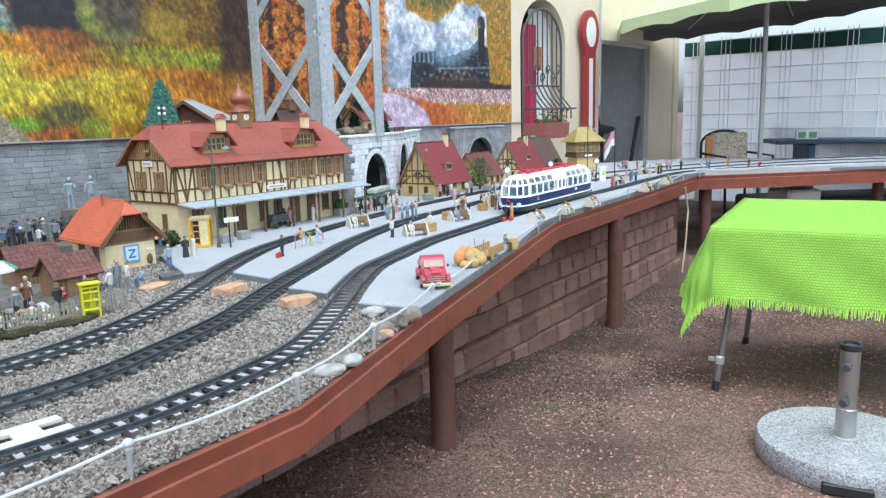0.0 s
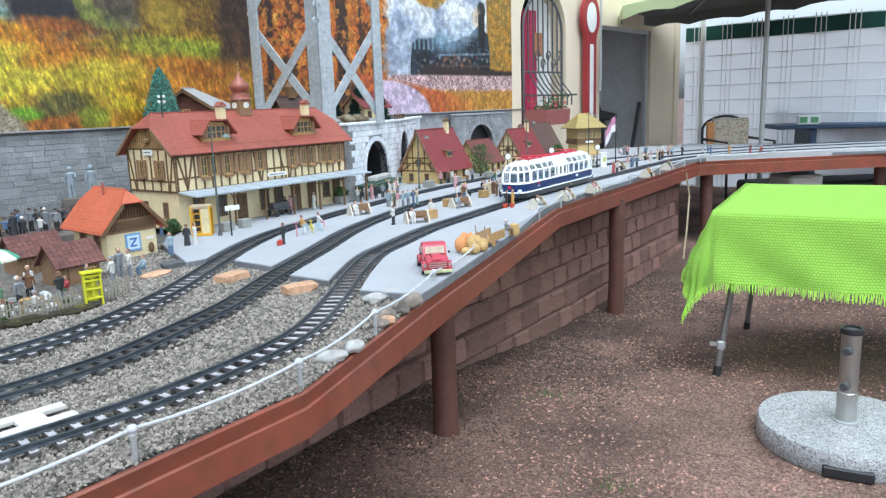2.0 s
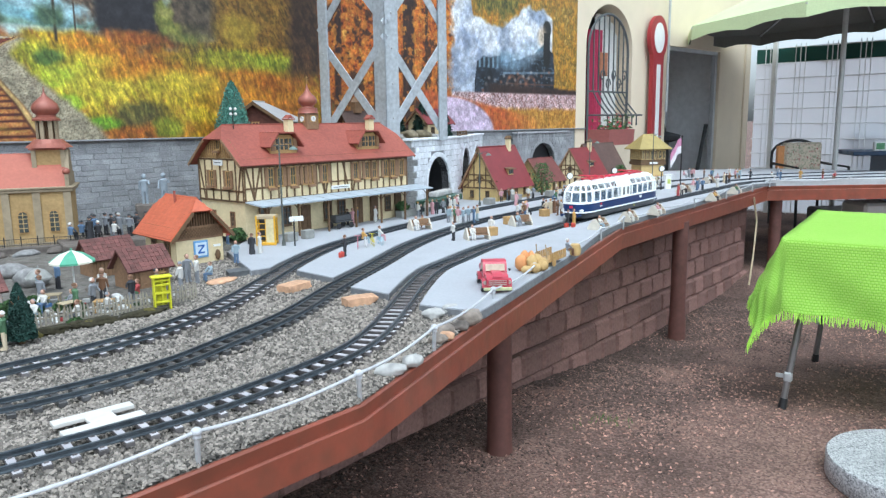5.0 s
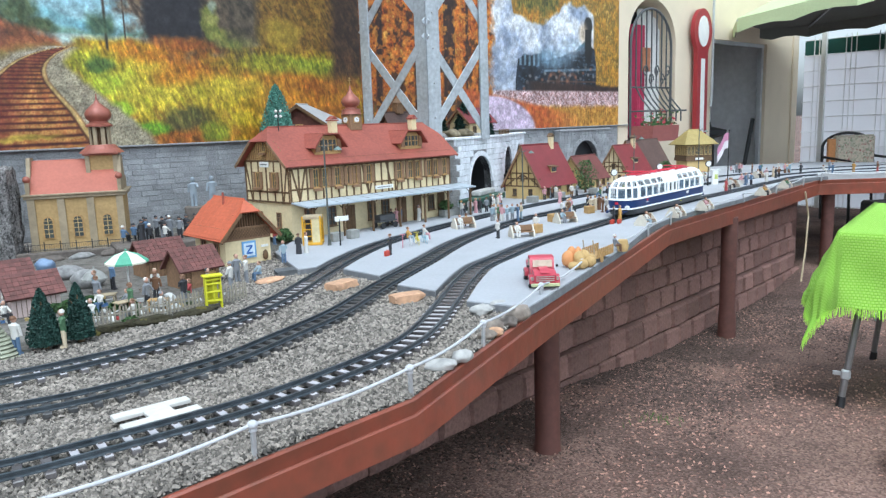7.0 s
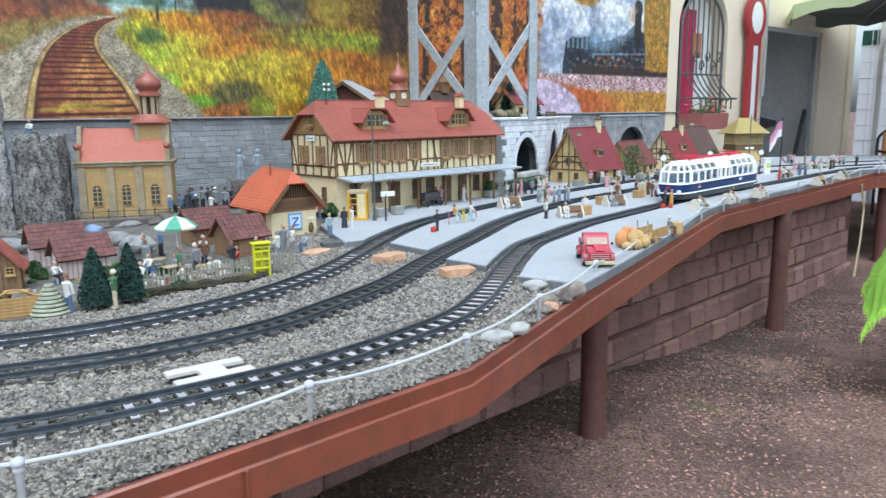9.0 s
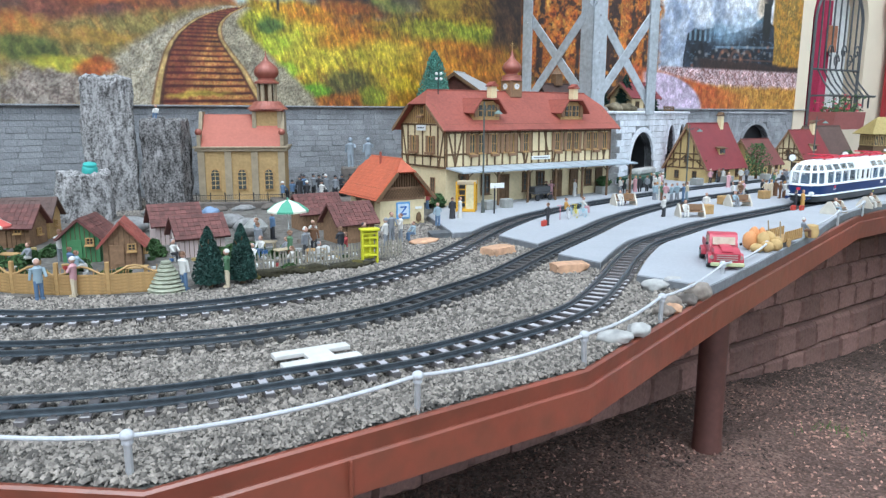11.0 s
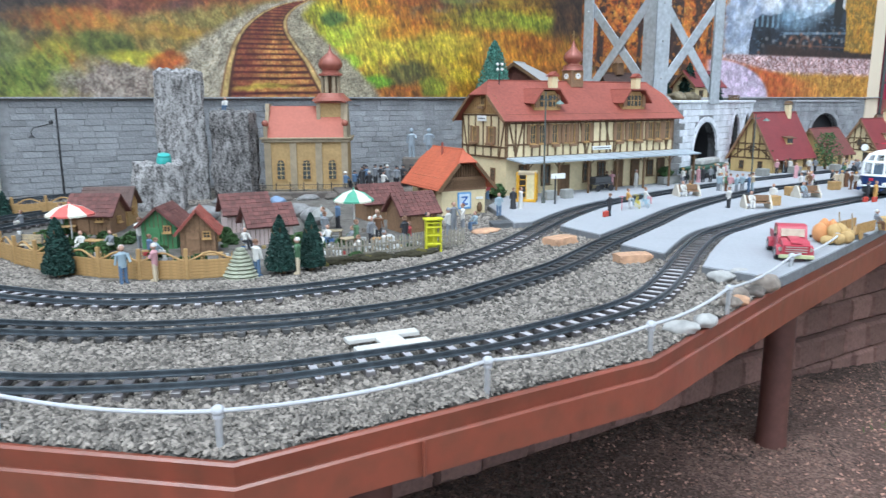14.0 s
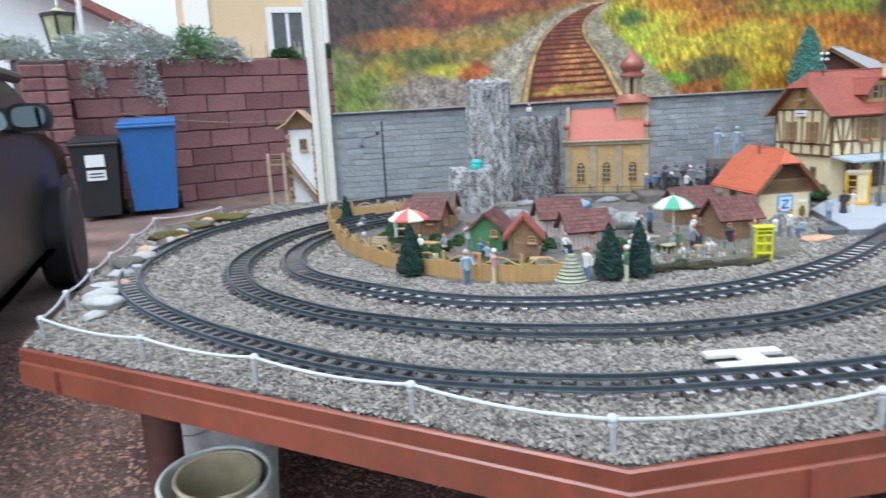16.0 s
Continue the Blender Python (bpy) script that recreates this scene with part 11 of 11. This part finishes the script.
part("collar", s, ALU, T)
s = Shape()
s.lathe([(0.0295, 0.08), (0.0295, 0.17), (0.0275, 0.172), (0.0275, 0.365)], n=28)
tb = part("tube", s, mat("brushed_steel", (0.5, 0.5, 0.48), 0.28, 0.9, var=0.1, fine=300, coarse=20, bump=0.02), T, "brushed steel tube")
s = Shape()
s.lathe([(0.031, 0.355), (0.032, 0.36), (0.032, 0.372), (0.024, 0.374), (0.023, 0.34)], n=24)
part("tube_cap", s, DARK, T)
for z in (0.205, 0.315):
    s = Shape()
    s.cyl((-0.02, -0.02, z), (-0.045, -0.03, z), 0.006, n=8)
    s.cyl((-0.045, -0.03, z), (-0.06, -0.036, z), 0.014, 0.012, n=8)
    part("clamp_screw", s, DARKGREY, tb)
# near-black plate instead of a hollow; its colour gives the recess's shade
s = Shape()
s.box((0, -0.247, 0.018), (0.13, 0.02, 0.032), b=0.004)
part("wheel_recess", s, DARK, T, m=pose(0, 0, 0, 0, 0, -46))

# ---- clutter under the table and at the back ----
s = Shape()
s.box((0, 0, 0.21), (0.3, 0.3, 0.42), b=0.02)
solo("white_box", s, WHITE, "white storage box under the far table", "box", m=pose(2.86, 6.0, 0, 0, 0, 10))
s = Shape()
s.box((0, 0, 0.15), (1.6, 0.5, 0.3), b=0.02)
solo("dark_chest", s, DARKGREY, "dark chest standing under the far table", "chest", m=pose(3.5, 6.6, 0, 0, 0, 5))
s = Shape()
s.tube([(1.62, 4.96, 0.56), (1.66, 5.0, 0.4), (1.6, 4.85, 0.2), (1.55, 4.75, 0.02)], 0.006, 6)
solo("hanging_cable", s, PALEWOOD, "thin pale cable hanging below the table", "cable")
BUCKIN = mat("cream_plastic", (0.55, 0.47, 0.32), 0.5, var=0.2, fine=30, coarse=6, bump=0.04, stain=0.2)
BUCK = mat("dirty_white_plastic", (0.76, 0.77, 0.75), 0.5, var=0.2, fine=30, coarse=6, bump=0.04, stain=0.2)
LEAN = Matrix.Rotation(radians(7), 4, Vector((0.44, 0.9, 0)))
PAIL = {
    "outer": (pose(-1.602, 0.632, 0.014) @ LEAN, "dirty white plastic bucket under the table, holding a smaller one"),
    "inner": (pose(-1.609, 0.642, 0.034) @ LEAN, "cream plastic bucket standing in a larger one"),
    "back": (pose(-1.9, 0.84, 0.0), "pale white plastic bucket behind a table post"),
}
for r_b, h_b, name_b in ((0.112, 0.29, "outer"), (0.086, 0.268, "inner"), (0.13, 0.4, "back")):
    s = Shape()
    s.lathe([(r_b * 0.8, 0.0), (r_b * 0.82, 0.005), (r_b, h_b - 0.02), (r_b, h_b), (r_b * 0.97, h_b), (r_b * 0.78, 0.02), (0.001, 0.018)], n=40)
    mb = BUCKIN if name_b == "inner" else BUCK
    T = thing("bucket", *PAIL[name_b], "bucket", "buckets")
    part("body", s, mb, T)
    s = Shape()
    s.tube([(r_b * 1.0 * math.cos(a), r_b * 1.0 * math.sin(a), h_b - 0.001) for a in [math.pi * q / 24 for q in range(48)]], 0.005, 8, closed=True)
    part("rim", s, mb, T)
    s = Shape()
    s.tube([(r_b * 1.07 * math.cos(a), -r_b * 1.07 * math.sin(a), h_b - 0.03 - 0.1 * math.sin(a)) for a in [math.pi * q / 16 for q in range(17)]], 0.0022, 6)
    part("handle", s, ALU, T, "thin wire handle")

# grass tufts in the gravel
rr = random.Random(17)
s = Shape()
for cx_, cy_, k in ((0.45, 1.9, 40), (0.95, 1.75, 60), (0.35, 2.55, 40), (0.1, 1.75, 30), (-0.1, 1.6, 20), (1.3, 1.75, 50), (-2.1, 0.6, 25)):
    for i in range(k):
        x, y = cx_ + rr.gauss(0, 0.05), cy_ + rr.gauss(0, 0.03)
        a, L = rr.random() * 6.283, rr.uniform(0.01, 0.03)
        s.add([(x - 0.0015, y, 0), (x + 0.0015, y, 0), (x + math.cos(a) * L * 0.6, y + math.sin(a) * L * 0.6, L)], [(0, 1, 2)])
solo("grass_tufts", s, mat("weed_green", (0.06, 0.13, 0.02), 0.8, var=0.3, bump=0.0), "sparse small weeds growing in the gravel", "grass", kind="stuff", smooth=0)

# loose chips of stone on the yard
rg = np.random.RandomState(6)
GRITCOL = mat("red_brown_chip", (0.31, 0.178, 0.137), 0.85, var=0.3, fine=150, coarse=20, bump=0.2, rnd=0.7)
nchip = 34000
gx, gy = rg.uniform(-0.6, 2.6, nchip), 1.2 + 3.6 * rg.rand(nchip) ** 1.4
lie = rg.rand(nchip) < np.clip((grid_noise(gx + 5, gy + 5, 2.2, 2.2, 31) - 0.36) * 4.5, 0.12, 1.0)
gx, gy = gx[lie], gy[lie]
nchip = len(gx)
scatter_stones("yard_grit", gx, gy, dip(gx, gy) + 0.002 + 0.002 * rg.rand(nchip), 0.006 + 0.008 * rg.rand(nchip), 4, GRITCOL, "loose red-brown stone chips on the yard", "gravel", 0.5)
# dark bark bits, also deepening the colour where the table shades the ground
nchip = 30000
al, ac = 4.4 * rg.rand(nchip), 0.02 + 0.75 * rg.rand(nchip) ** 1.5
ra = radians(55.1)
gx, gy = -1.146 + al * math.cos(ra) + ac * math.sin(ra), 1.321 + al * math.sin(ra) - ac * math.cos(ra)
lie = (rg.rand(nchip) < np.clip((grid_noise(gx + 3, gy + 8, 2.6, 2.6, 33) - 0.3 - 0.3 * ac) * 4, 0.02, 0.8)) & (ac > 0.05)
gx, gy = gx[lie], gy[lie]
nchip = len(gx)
BARKCHIP = mat("damp_bark_and_shade", (0.085, 0.058, 0.047), 0.9, var=0.4, fine=150, coarse=20, bump=0.3, rnd=0.5)
scatter_stones("bark_mulch", gx, gy, dip(gx, gy) + 0.002 + 0.003 * rg.rand(nchip), 0.007 + 0.009 * rg.rand(nchip), 8, BARKCHIP, "dark damp bark mulch along the foot of the wall, coloured partly for shade", "bark mulch", 0.4, 1.4)
nchip = 17000
gx, gy = rg.uniform(-4.2, -1.2, nchip), rg.uniform(-0.1, 1.6, nchip)
scatter_stones("yard_grit", gx, gy, 0.002 + 0.002 * rg.rand(nchip), 0.009 + 0.012 * rg.rand(nchip), 5, GRITCOL, "loose red-brown stone chips on the yard", "gravel", 0.5)

# ---- beyond the table's end: block wall, bins, car, houses ----
W2 = pose(-9.15, 2.75, 0, 0, 0, 78.5)
s = Shape()
s.box((2.6, 0.2, 0.87), (5.2, 0.3, 1.74))
w2 = solo("wall_garden", s, MORTAR, "tall wine-red split-face block garden wall", "wall", kind="structure", m=W2)
WINE = mat("wine_red_block", (0.215, 0.105, 0.1), 0.9, var=0.25, fine=40, coarse=4, bump=0.4, stain=0.25, rnd=0.2)
big = [block_mesh("block", 0.495, 0.1, 0.212, 50 + i, WINE, 0.02) for i in range(5)]
rr = random.Random(14)
for row in range(8):
    for i in range(11):
        x = (i + (0.5 if row % 2 else 0.0)) * 0.5 + 0.2 + 0.33
        if x < 5.1:
            BLOCKS_LATER.append((w2, rr.choice(big), W2.inverted() @ W2 @ pose(x, 0.03, 0.108 + row * 0.216)))
s = Shape()
s.box((0, 0, 0.86), (0.45, 0.45, 1.72), b=0.02)
pil = solo("wall_pillar", s, MORTAR, "wine-red block pillar at the end of the garden wall", "pillar", kind="structure", m=W2 @ pose(0.23, -0.06, 0))
sm = [block_mesh("block", 0.22, 0.06, 0.13, 80 + i, WINE, 0.012) for i in range(3)]
for row in range(12):
    for i in range(2):
        BLOCKS_LATER.append((pil, rr.choice(sm), pose(-0.115 + 0.23 * i, -0.225, 0.07 + row * 0.139)))
GREENP = mat("bright_green_foliage", (0.16, 0.26, 0.12), 0.8, var=0.3, fine=60, coarse=8, bump=0.2, rnd=0.4)
LAV = mat("silver_grey_foliage", (0.44, 0.46, 0.42), 0.9, var=0.25, fine=60, coarse=8, bump=0.2, rnd=0.3)


def clump(x, y, z, r, h, m, label, seed, count=2600):
    rr = random.Random(seed)
    s = Shape()
    for i in range(count):
        a, f = rr.random() * 6.283, rr.random()
        rad = r * math.sqrt(rr.random()) * (1 - 0.5 * f) * (1 + 0.3 * math.sin(3 * a + seed))
        p = Vector((rad * math.cos(a), rad * math.sin(a), h * f * rr.uniform(0.5, 1) - (0.25 * h if rad > 0.8 * r else 0)))
        d = Vector((math.cos(a) * 0.6 + rr.uniform(-0.5, 0.5), math.sin(a) * 0.6 + rr.uniform(-0.5, 0.5), rr.uniform(-0.2, 1))).normalized()
        e = d.orthogonal().normalized()
        w = rr.uniform(0.012, 0.032)
        s.add([p, p + (d + e * 0.4) * w, p + d * w * 1.8, p + (d - e * 0.4) * w], [(0, 1, 2, 3)])
    return solo("wall_plant", s, m, label, "plant", kind="stuff", m=pose(x, y, z), smooth=0)


for i, (u, r, h, m, c) in enumerate(((0.1, 0.34, 0.26, LAV, "silver-grey"), (0.7, 0.36, 0.3, LAV, "silver-grey"), (1.25, 0.42, 0.44, LAV, "silver-grey"), (1.6, 0.34, 0.3, LAV, "silver-grey"), (2.0, 0.34, 0.4, GREENP, "green"), (2.35, 0.3, 0.26, LAV, "silver-grey"), (3.2, 0.2, 0.12, LEAF, "green"), (3.8, 0.25, 0.18, LEAF, "green"))):
    p = W2 @ Vector((u, 0.12, 1.74))
    clump(p.x, p.y, p.z, r, h, m, "%s plant spilling over the garden wall" % c, i + 1)
p = W2 @ Vector((1.35, -0.02, 1.6))
clump(p.x, p.y, p.z - 0.32, 0.22, 0.5, LAV, "silver-grey plant hanging down the garden wall", 20, 1500)
p = W2 @ Vector((0.75, -0.02, 1.6))
clump(p.x, p.y, p.z - 0.2, 0.2, 0.36, LAV, "silver-grey plant hanging down the garden wall", 21, 900)


def wheelie_bin(x, y, rz, m, lid_m, label, k=1.0):
    T = thing("wheelie_bin", pose(x, y, 0, 0, 0, rz) @ Matrix.Scale(k, 4), label, "wheelie bin", "bins by the wall")
    s = Shape()
    lo, hi = [(-0.22, -0.26), (0.22, -0.26), (0.22, 0.2), (-0.22, 0.2)], [(-0.28, -0.34), (0.28, -0.34), (0.28, 0.32), (-0.28, 0.32)]
    v = [(a, b, 0.06) for a, b in lo] + [(a, b, 0.96) for a, b in hi]
    s.add(v, [(0, 1, 5, 4), (1, 2, 6, 5), (2, 3, 7, 6), (3, 0, 4, 7), (0, 3, 2, 1), (4, 5, 6, 7)])
    part("body", s, m, T, smooth=0)
    s = Shape()
    s.box((0, -0.01, 0.965), (0.6, 0.72, 0.03), b=0.01)
    part("rim", s, m, T)
    s = Shape()
    s.slab([(-0.29, -0.36, 1.0), (0.29, -0.36, 1.0), (0.29, 0.33, 1.06), (-0.29, 0.33, 1.06)], 0.05)
    part("lid", s, lid_m, T, smooth=0)
    s = Shape()
    s.cyl((-0.22, 0.36, 1.0), (0.22, 0.36, 1.0), 0.016, n=8)
    part("handle", s, m, T)
    for sx in (-1, 1):
        s = Shape()
        s.cyl((sx * 0.2, 0.26, 0.1), (sx * 0.27, 0.26, 0.1), 0.1, n=18)
        part("wheel", s, DARK, T)
    return T


BINB = mat("blue_bin_plastic", (0.035, 0.13, 0.36), 0.45, var=0.1, fine=20, coarse=3, bump=0.02)
BINK = mat("black_bin_plastic", (0.02, 0.021, 0.023), 0.45, var=0.1, fine=20, coarse=3, bump=0.02)
wheelie_bin(-8.25, 3.72, 62, BINB, BINB, "blue plastic wheelie bin standing by the wall")
T = wheelie_bin(-8.4, 3.19, 62, BINK, BINK, "black plastic wheelie bin with a white label", 0.84)
s = Shape()
s.box((0, -0.332, 0.76), (0.22, 0.012, 0.15))
part("label_sticker", s, WHITE, T, smooth=0)
s = Shape()
s.box((0.0, -0.314, 0.58), (0.22, 0.012, 0.13))
lb = part("label_sticker", s, WHITE, T, smooth=0)
s = Shape()
s.box((0.0, -0.322, 0.6), (0.16, 0.004, 0.018))
s.box((0.0, -0.322, 0.56), (0.16, 0.004, 0.018))
part("print_bar", s, DARKGREY, lb, smooth=0)

# garden lantern on a bracket
p = (-10.0, 3.6, 0.0)
T = thing("garden_lantern", pose(p[0], p[1], 1.95, 0, 0, 60), "black garden lantern with amber glass on a post", "lantern")
s = Shape()
s.lathe([(0.11, -0.06), (0.175, 0.38), (0.185, 0.39), (0.02, 0.48), (0.02, 0.5)], n=4)
AMB = mat("amber_glass", (0.42, 0.42, 0.24), 0.3, var=0.3, fine=10, bump=0.0)
part("glass_body", s, AMB, T, smooth=0)
s = Shape()
for k in range(4):
    a = math.pi / 2 * k
    s.cyl((0.11 * math.cos(a), 0.11 * math.sin(a), -0.06), (0.18 * math.cos(a), 0.18 * math.sin(a), 0.39), 0.02, n=6)
s.box((0, 0, -0.06), (0.2, 0.2, 0.04), rz=45)
s.box((0, 0, 0.4), (0.29, 0.29, 0.04), rz=45)
part("lantern_frame", s, DARK, T)
s = Shape()
s.cyl((0.25, 0, -1.95), (0.25, 0, 0.75), 0.03, n=10)
s.tube([(0.25, 0, 0.72), (0.15, 0, 0.76), (0.02, 0, 0.7), (0, 0, 0.5)], 0.015, 6)
part("lantern_post", s, WHITE, T, "white painted post")


# the dark car
def car():
    """Local x runs forward to the nose, y from the near side across; the origin lies below the wing mirror."""
    T = thing("parked_car", pose(-4.615, 1.39, 0, 0, 0, 152), "dark brown-grey parked car with a reflecting wing mirror", "car")
    PAINT = mat("dark_brown_grey_metallic", (0.034, 0.029, 0.025), 0.32, 0.0, var=0.12, bump=0.0)
    side = [(1.3, 0.3), (1.38, 0.5), (1.34, 0.66), (1.2, 0.8), (0.95, 0.88), (0.2, 0.98), (-0.1, 1.0), (-2.0, 1.01), (-2.75, 0.97), (-2.85, 0.6), (-2.75, 0.3)]
    rows = [(0.05, 0.93, -0.03), (0.0, 1.0, 0.0), (1.74, 1.0, 0.0), (1.69, 0.93, -0.03)]
    v, q = [], []
    n = len(side)
    for y, k, d in rows:
        v += [(a * (1 if a < 0.5 else 1 + d), y + (0.12 if y < 0.5 else -0.12) * max(0, a - 0.7), 0.3 + (b - 0.3) * (1 if k == 1 else 0.985)) for a, b in side]
    for r in range(3):
        q += [(r * n + i, r * n + (i + 1) % n, (r + 1) * n + (i + 1) % n, (r + 1) * n + i) for i in range(n)]
    q += [tuple(range(n))[::-1], tuple(range(3 * n, 4 * n))]
    s = Shape()
    s.add(v, q)
    part("body", s, PAINT, T, smooth=40)
    roof = [(0.52, 0.97), (0.1, 1.2), (-0.3, 1.28), (-2.2, 1.28), (-2.7, 0.98)]
    s = Shape()
    m_ = len(roof)
    v = [(a, 0.04 + (b - 0.95) * 0.12, b) for a, b in roof] + [(a, 1.7 - (b - 0.95) * 0.12, b) for a, b in roof]
    s.add(v, [tuple(range(m_))[::-1], tuple(range(m_, 2 * m_))] + [(i, i + 1, m_ + i + 1, m_ + i) for i in range(m_ - 1)])
    part("cabin", s, PAINT, T, smooth=30)
    for x0, x1, x2, x3 in ((0.34, -0.85, -0.85, 0.02), (-0.93, -2.1, -1.98, -0.93)):
        s = Shape()
        s.slab([(x0, 0.044, 1.02), (x1, 0.044, 1.02), (x2, 0.066, 1.2), (x3, 0.066, 1.2)], 0.008)
        part("side_window", s, PANE, T, smooth=0)
    s = Shape()
    s.cyl((0.0, 0.07, 1.29), (-2.2, 0.07, 1.31), 0.032, n=10)
    part("roof_rail", s, DARK, T)
    for x in (0.66, -1.95):
        for y in (0.0, 1.74):
            sg = -1 if y < 1 else 1
            s = Shape()
            s.cyl((x, y - 0.012, 0.34), (x, y + 0.012, 0.34), 0.38, n=30)
            part("wheel_arch", s, DARK, T)
            s = Shape()
            s.lathe([(0.2, -0.1), (0.3, -0.1), (0.325, -0.07), (0.325, 0.07), (0.3, 0.1), (0.2, 0.1)], n=32)
            w = part("wheel", s, DARK, T, m=pose(x, y - sg * 0.07, 0.325, 90, 0, 0))
            s = Shape()
            s.lathe([(0.2, -0.06), (0.2, 0.09), (0.17, 0.07), (0.02, 0.05)], n=20)
            part("rim", s, DARKGREY, w)
    s = Shape()
    oval = [(math.copysign(abs(math.cos(a)) ** 0.6, math.cos(a)), math.copysign(abs(math.sin(a)) ** 0.6, math.sin(a))) for a in [math.pi * q / 16 for q in range(32)]]
    s.prism([(-0.045 + 0.1 * a, 1.075 + 0.068 * b) for a, b in oval], -0.445, -0.39, "yz")
    s.prism([(-0.045 + 0.085 * a, 1.075 + 0.055 * b) for a, b in oval], -0.391, -0.34, "yz")
    s.box((-0.4, 0.05, 1.02), (0.06, 0.1, 0.05), b=0.01)
    mr = part("wing_mirror", s, DARK, T)
    s = Shape()
    s.prism([(0.074 * a, 0.05 * b) for a, b in oval], -0.004, 0.004, "yz")
    MIRROR = bpy.data.materials.new("mirror_glass")
    MIRROR.use_nodes = True
    bs = MIRROR.node_tree.nodes["Principled BSDF"]
    bs.inputs["Metallic"].default_value, bs.inputs["Roughness"].default_value = 1.0, 0.03
    bs.inputs["Base Color"].default_value = (0.34, 0.42, 0.43, 1)
    part("mirror_glass", s, MIRROR, mr, m=pose(-0.45, -0.045, 1.078, 0, 4, -4))


car()


# neighbouring houses
def far_house(x, y, rz, L, D, h, zr, wall_m, roof_m, label, wins):
    T = thing("neighbour_house", pose(x, y, 0, 0, 0, rz), label, "house")
    s = Shape()
    s.box((L / 2, D / 2, h / 2), (L, D, h))
    s.prism([(0, h), (L, h), (L / 2, zr)], 0.0, D, "xz")
    part("wall", s, wall_m, T, smooth=0)
    s = Shape()
    k = (zr - h) / (L / 2)
    for sg in (0, 1):
        xe = -0.5 if sg == 0 else L + 0.5
        q = [(xe, -0.5, h - 0.5 * k), (xe, D + 0.5, h - 0.5 * k), (L / 2, D + 0.5, zr + 0.05), (L / 2, -0.5, zr + 0.05)]
        s.slab(q if sg else q[::-1], 0.12)
    part("roof", s, roof_m, T, smooth=0)
    for wx, wz, ww, wh in wins:
        window(T, ww, wh, pose(wx, -0.02, wz), WHITE, (2, 1))
        T.children[-1].scale = (1, 12, 1)
    s = Shape()
    s.cyl((L * 0.33, -0.15, 0), (L * 0.33, -0.15, h), 0.06, n=10)
    part("downpipe", s, WHITE, T)
    return T


BOTTLE = glass_mat("pale_bottle_glass", (0.75, 0.78, 0.6))
RTILE = mat("dull_red_tile", (0.28, 0.11, 0.09), 0.7, var=0.2, fine=8, coarse=1, bump=0.2)
WHITEW = mat("white_render", (0.86, 0.86, 0.86), 0.85, var=0.05, fine=20, coarse=1, bump=0.05)
BEIGEW = mat("warm_beige_render", (0.68, 0.52, 0.32), 0.85, var=0.06, fine=20, coarse=1, bump=0.05)
far_house(-15.45, -2.3, 66, 9.0, 6, 2.25, 4.6, WHITEW, RTILE, "white rendered neighbouring house with a red tiled gable roof", [(5.2, 1.9, 0.8, 1.1)])
hb = far_house(-15.2, 8.1, 63, 9, 8, 6.5, 9.0, BEIGEW, RTILE, "warm beige rendered neighbouring house with white windows", [(2.15, 2.55, 0.9, 1.5), (5.0, 2.6, 1.0, 1.3)])
s = Shape()
s.box((0.25, -0.03, 3.2), (0.5, 0.06, 6.4))
part("corner_pilaster", s, WHITEW, hb, "white corner pilaster", smooth=0)
# bottles and a sagging chain on the garden wall
for i, u in enumerate((2.75, 2.95, 3.35, 3.42)):
    s = Shape()
    s.lathe([(0.028, 0), (0.03, 0.02), (0.03, 0.12), (0.012, 0.17), (0.011, 0.22)], n=12)
    p = W2 @ Vector((u, 0.12, 1.74))
    solo("bottle", s, BOTTLE, "pale glass bottle standing on the garden wall", "bottle", "bottles on the garden wall", m=pose(p.x, p.y, p.z))
s = Shape()
s.tube([(1.0 + 3.9 * i / 16, -0.075, 1.12 - 0.2 * (1 - (i / 8 - 1) ** 2)) for i in range(17)], 0.006, 6)
solo("wall_chain", s, BROWNST, "thin rusty chain hanging along the garden wall", "chain", m=W2)

# ---- pieces of walls and tracks ----
for n_, items in (("block", BLOCKS_LATER), ("stone", STONES_LATER), ("sleeper", SLEEPERS_LATER)):
    for par, me_, m_ in items:
        ob = bpy.data.objects.new(n_, me_)
        scene.collection.objects.link(ob)
        ob.parent = par
        ob.matrix_basis = m_
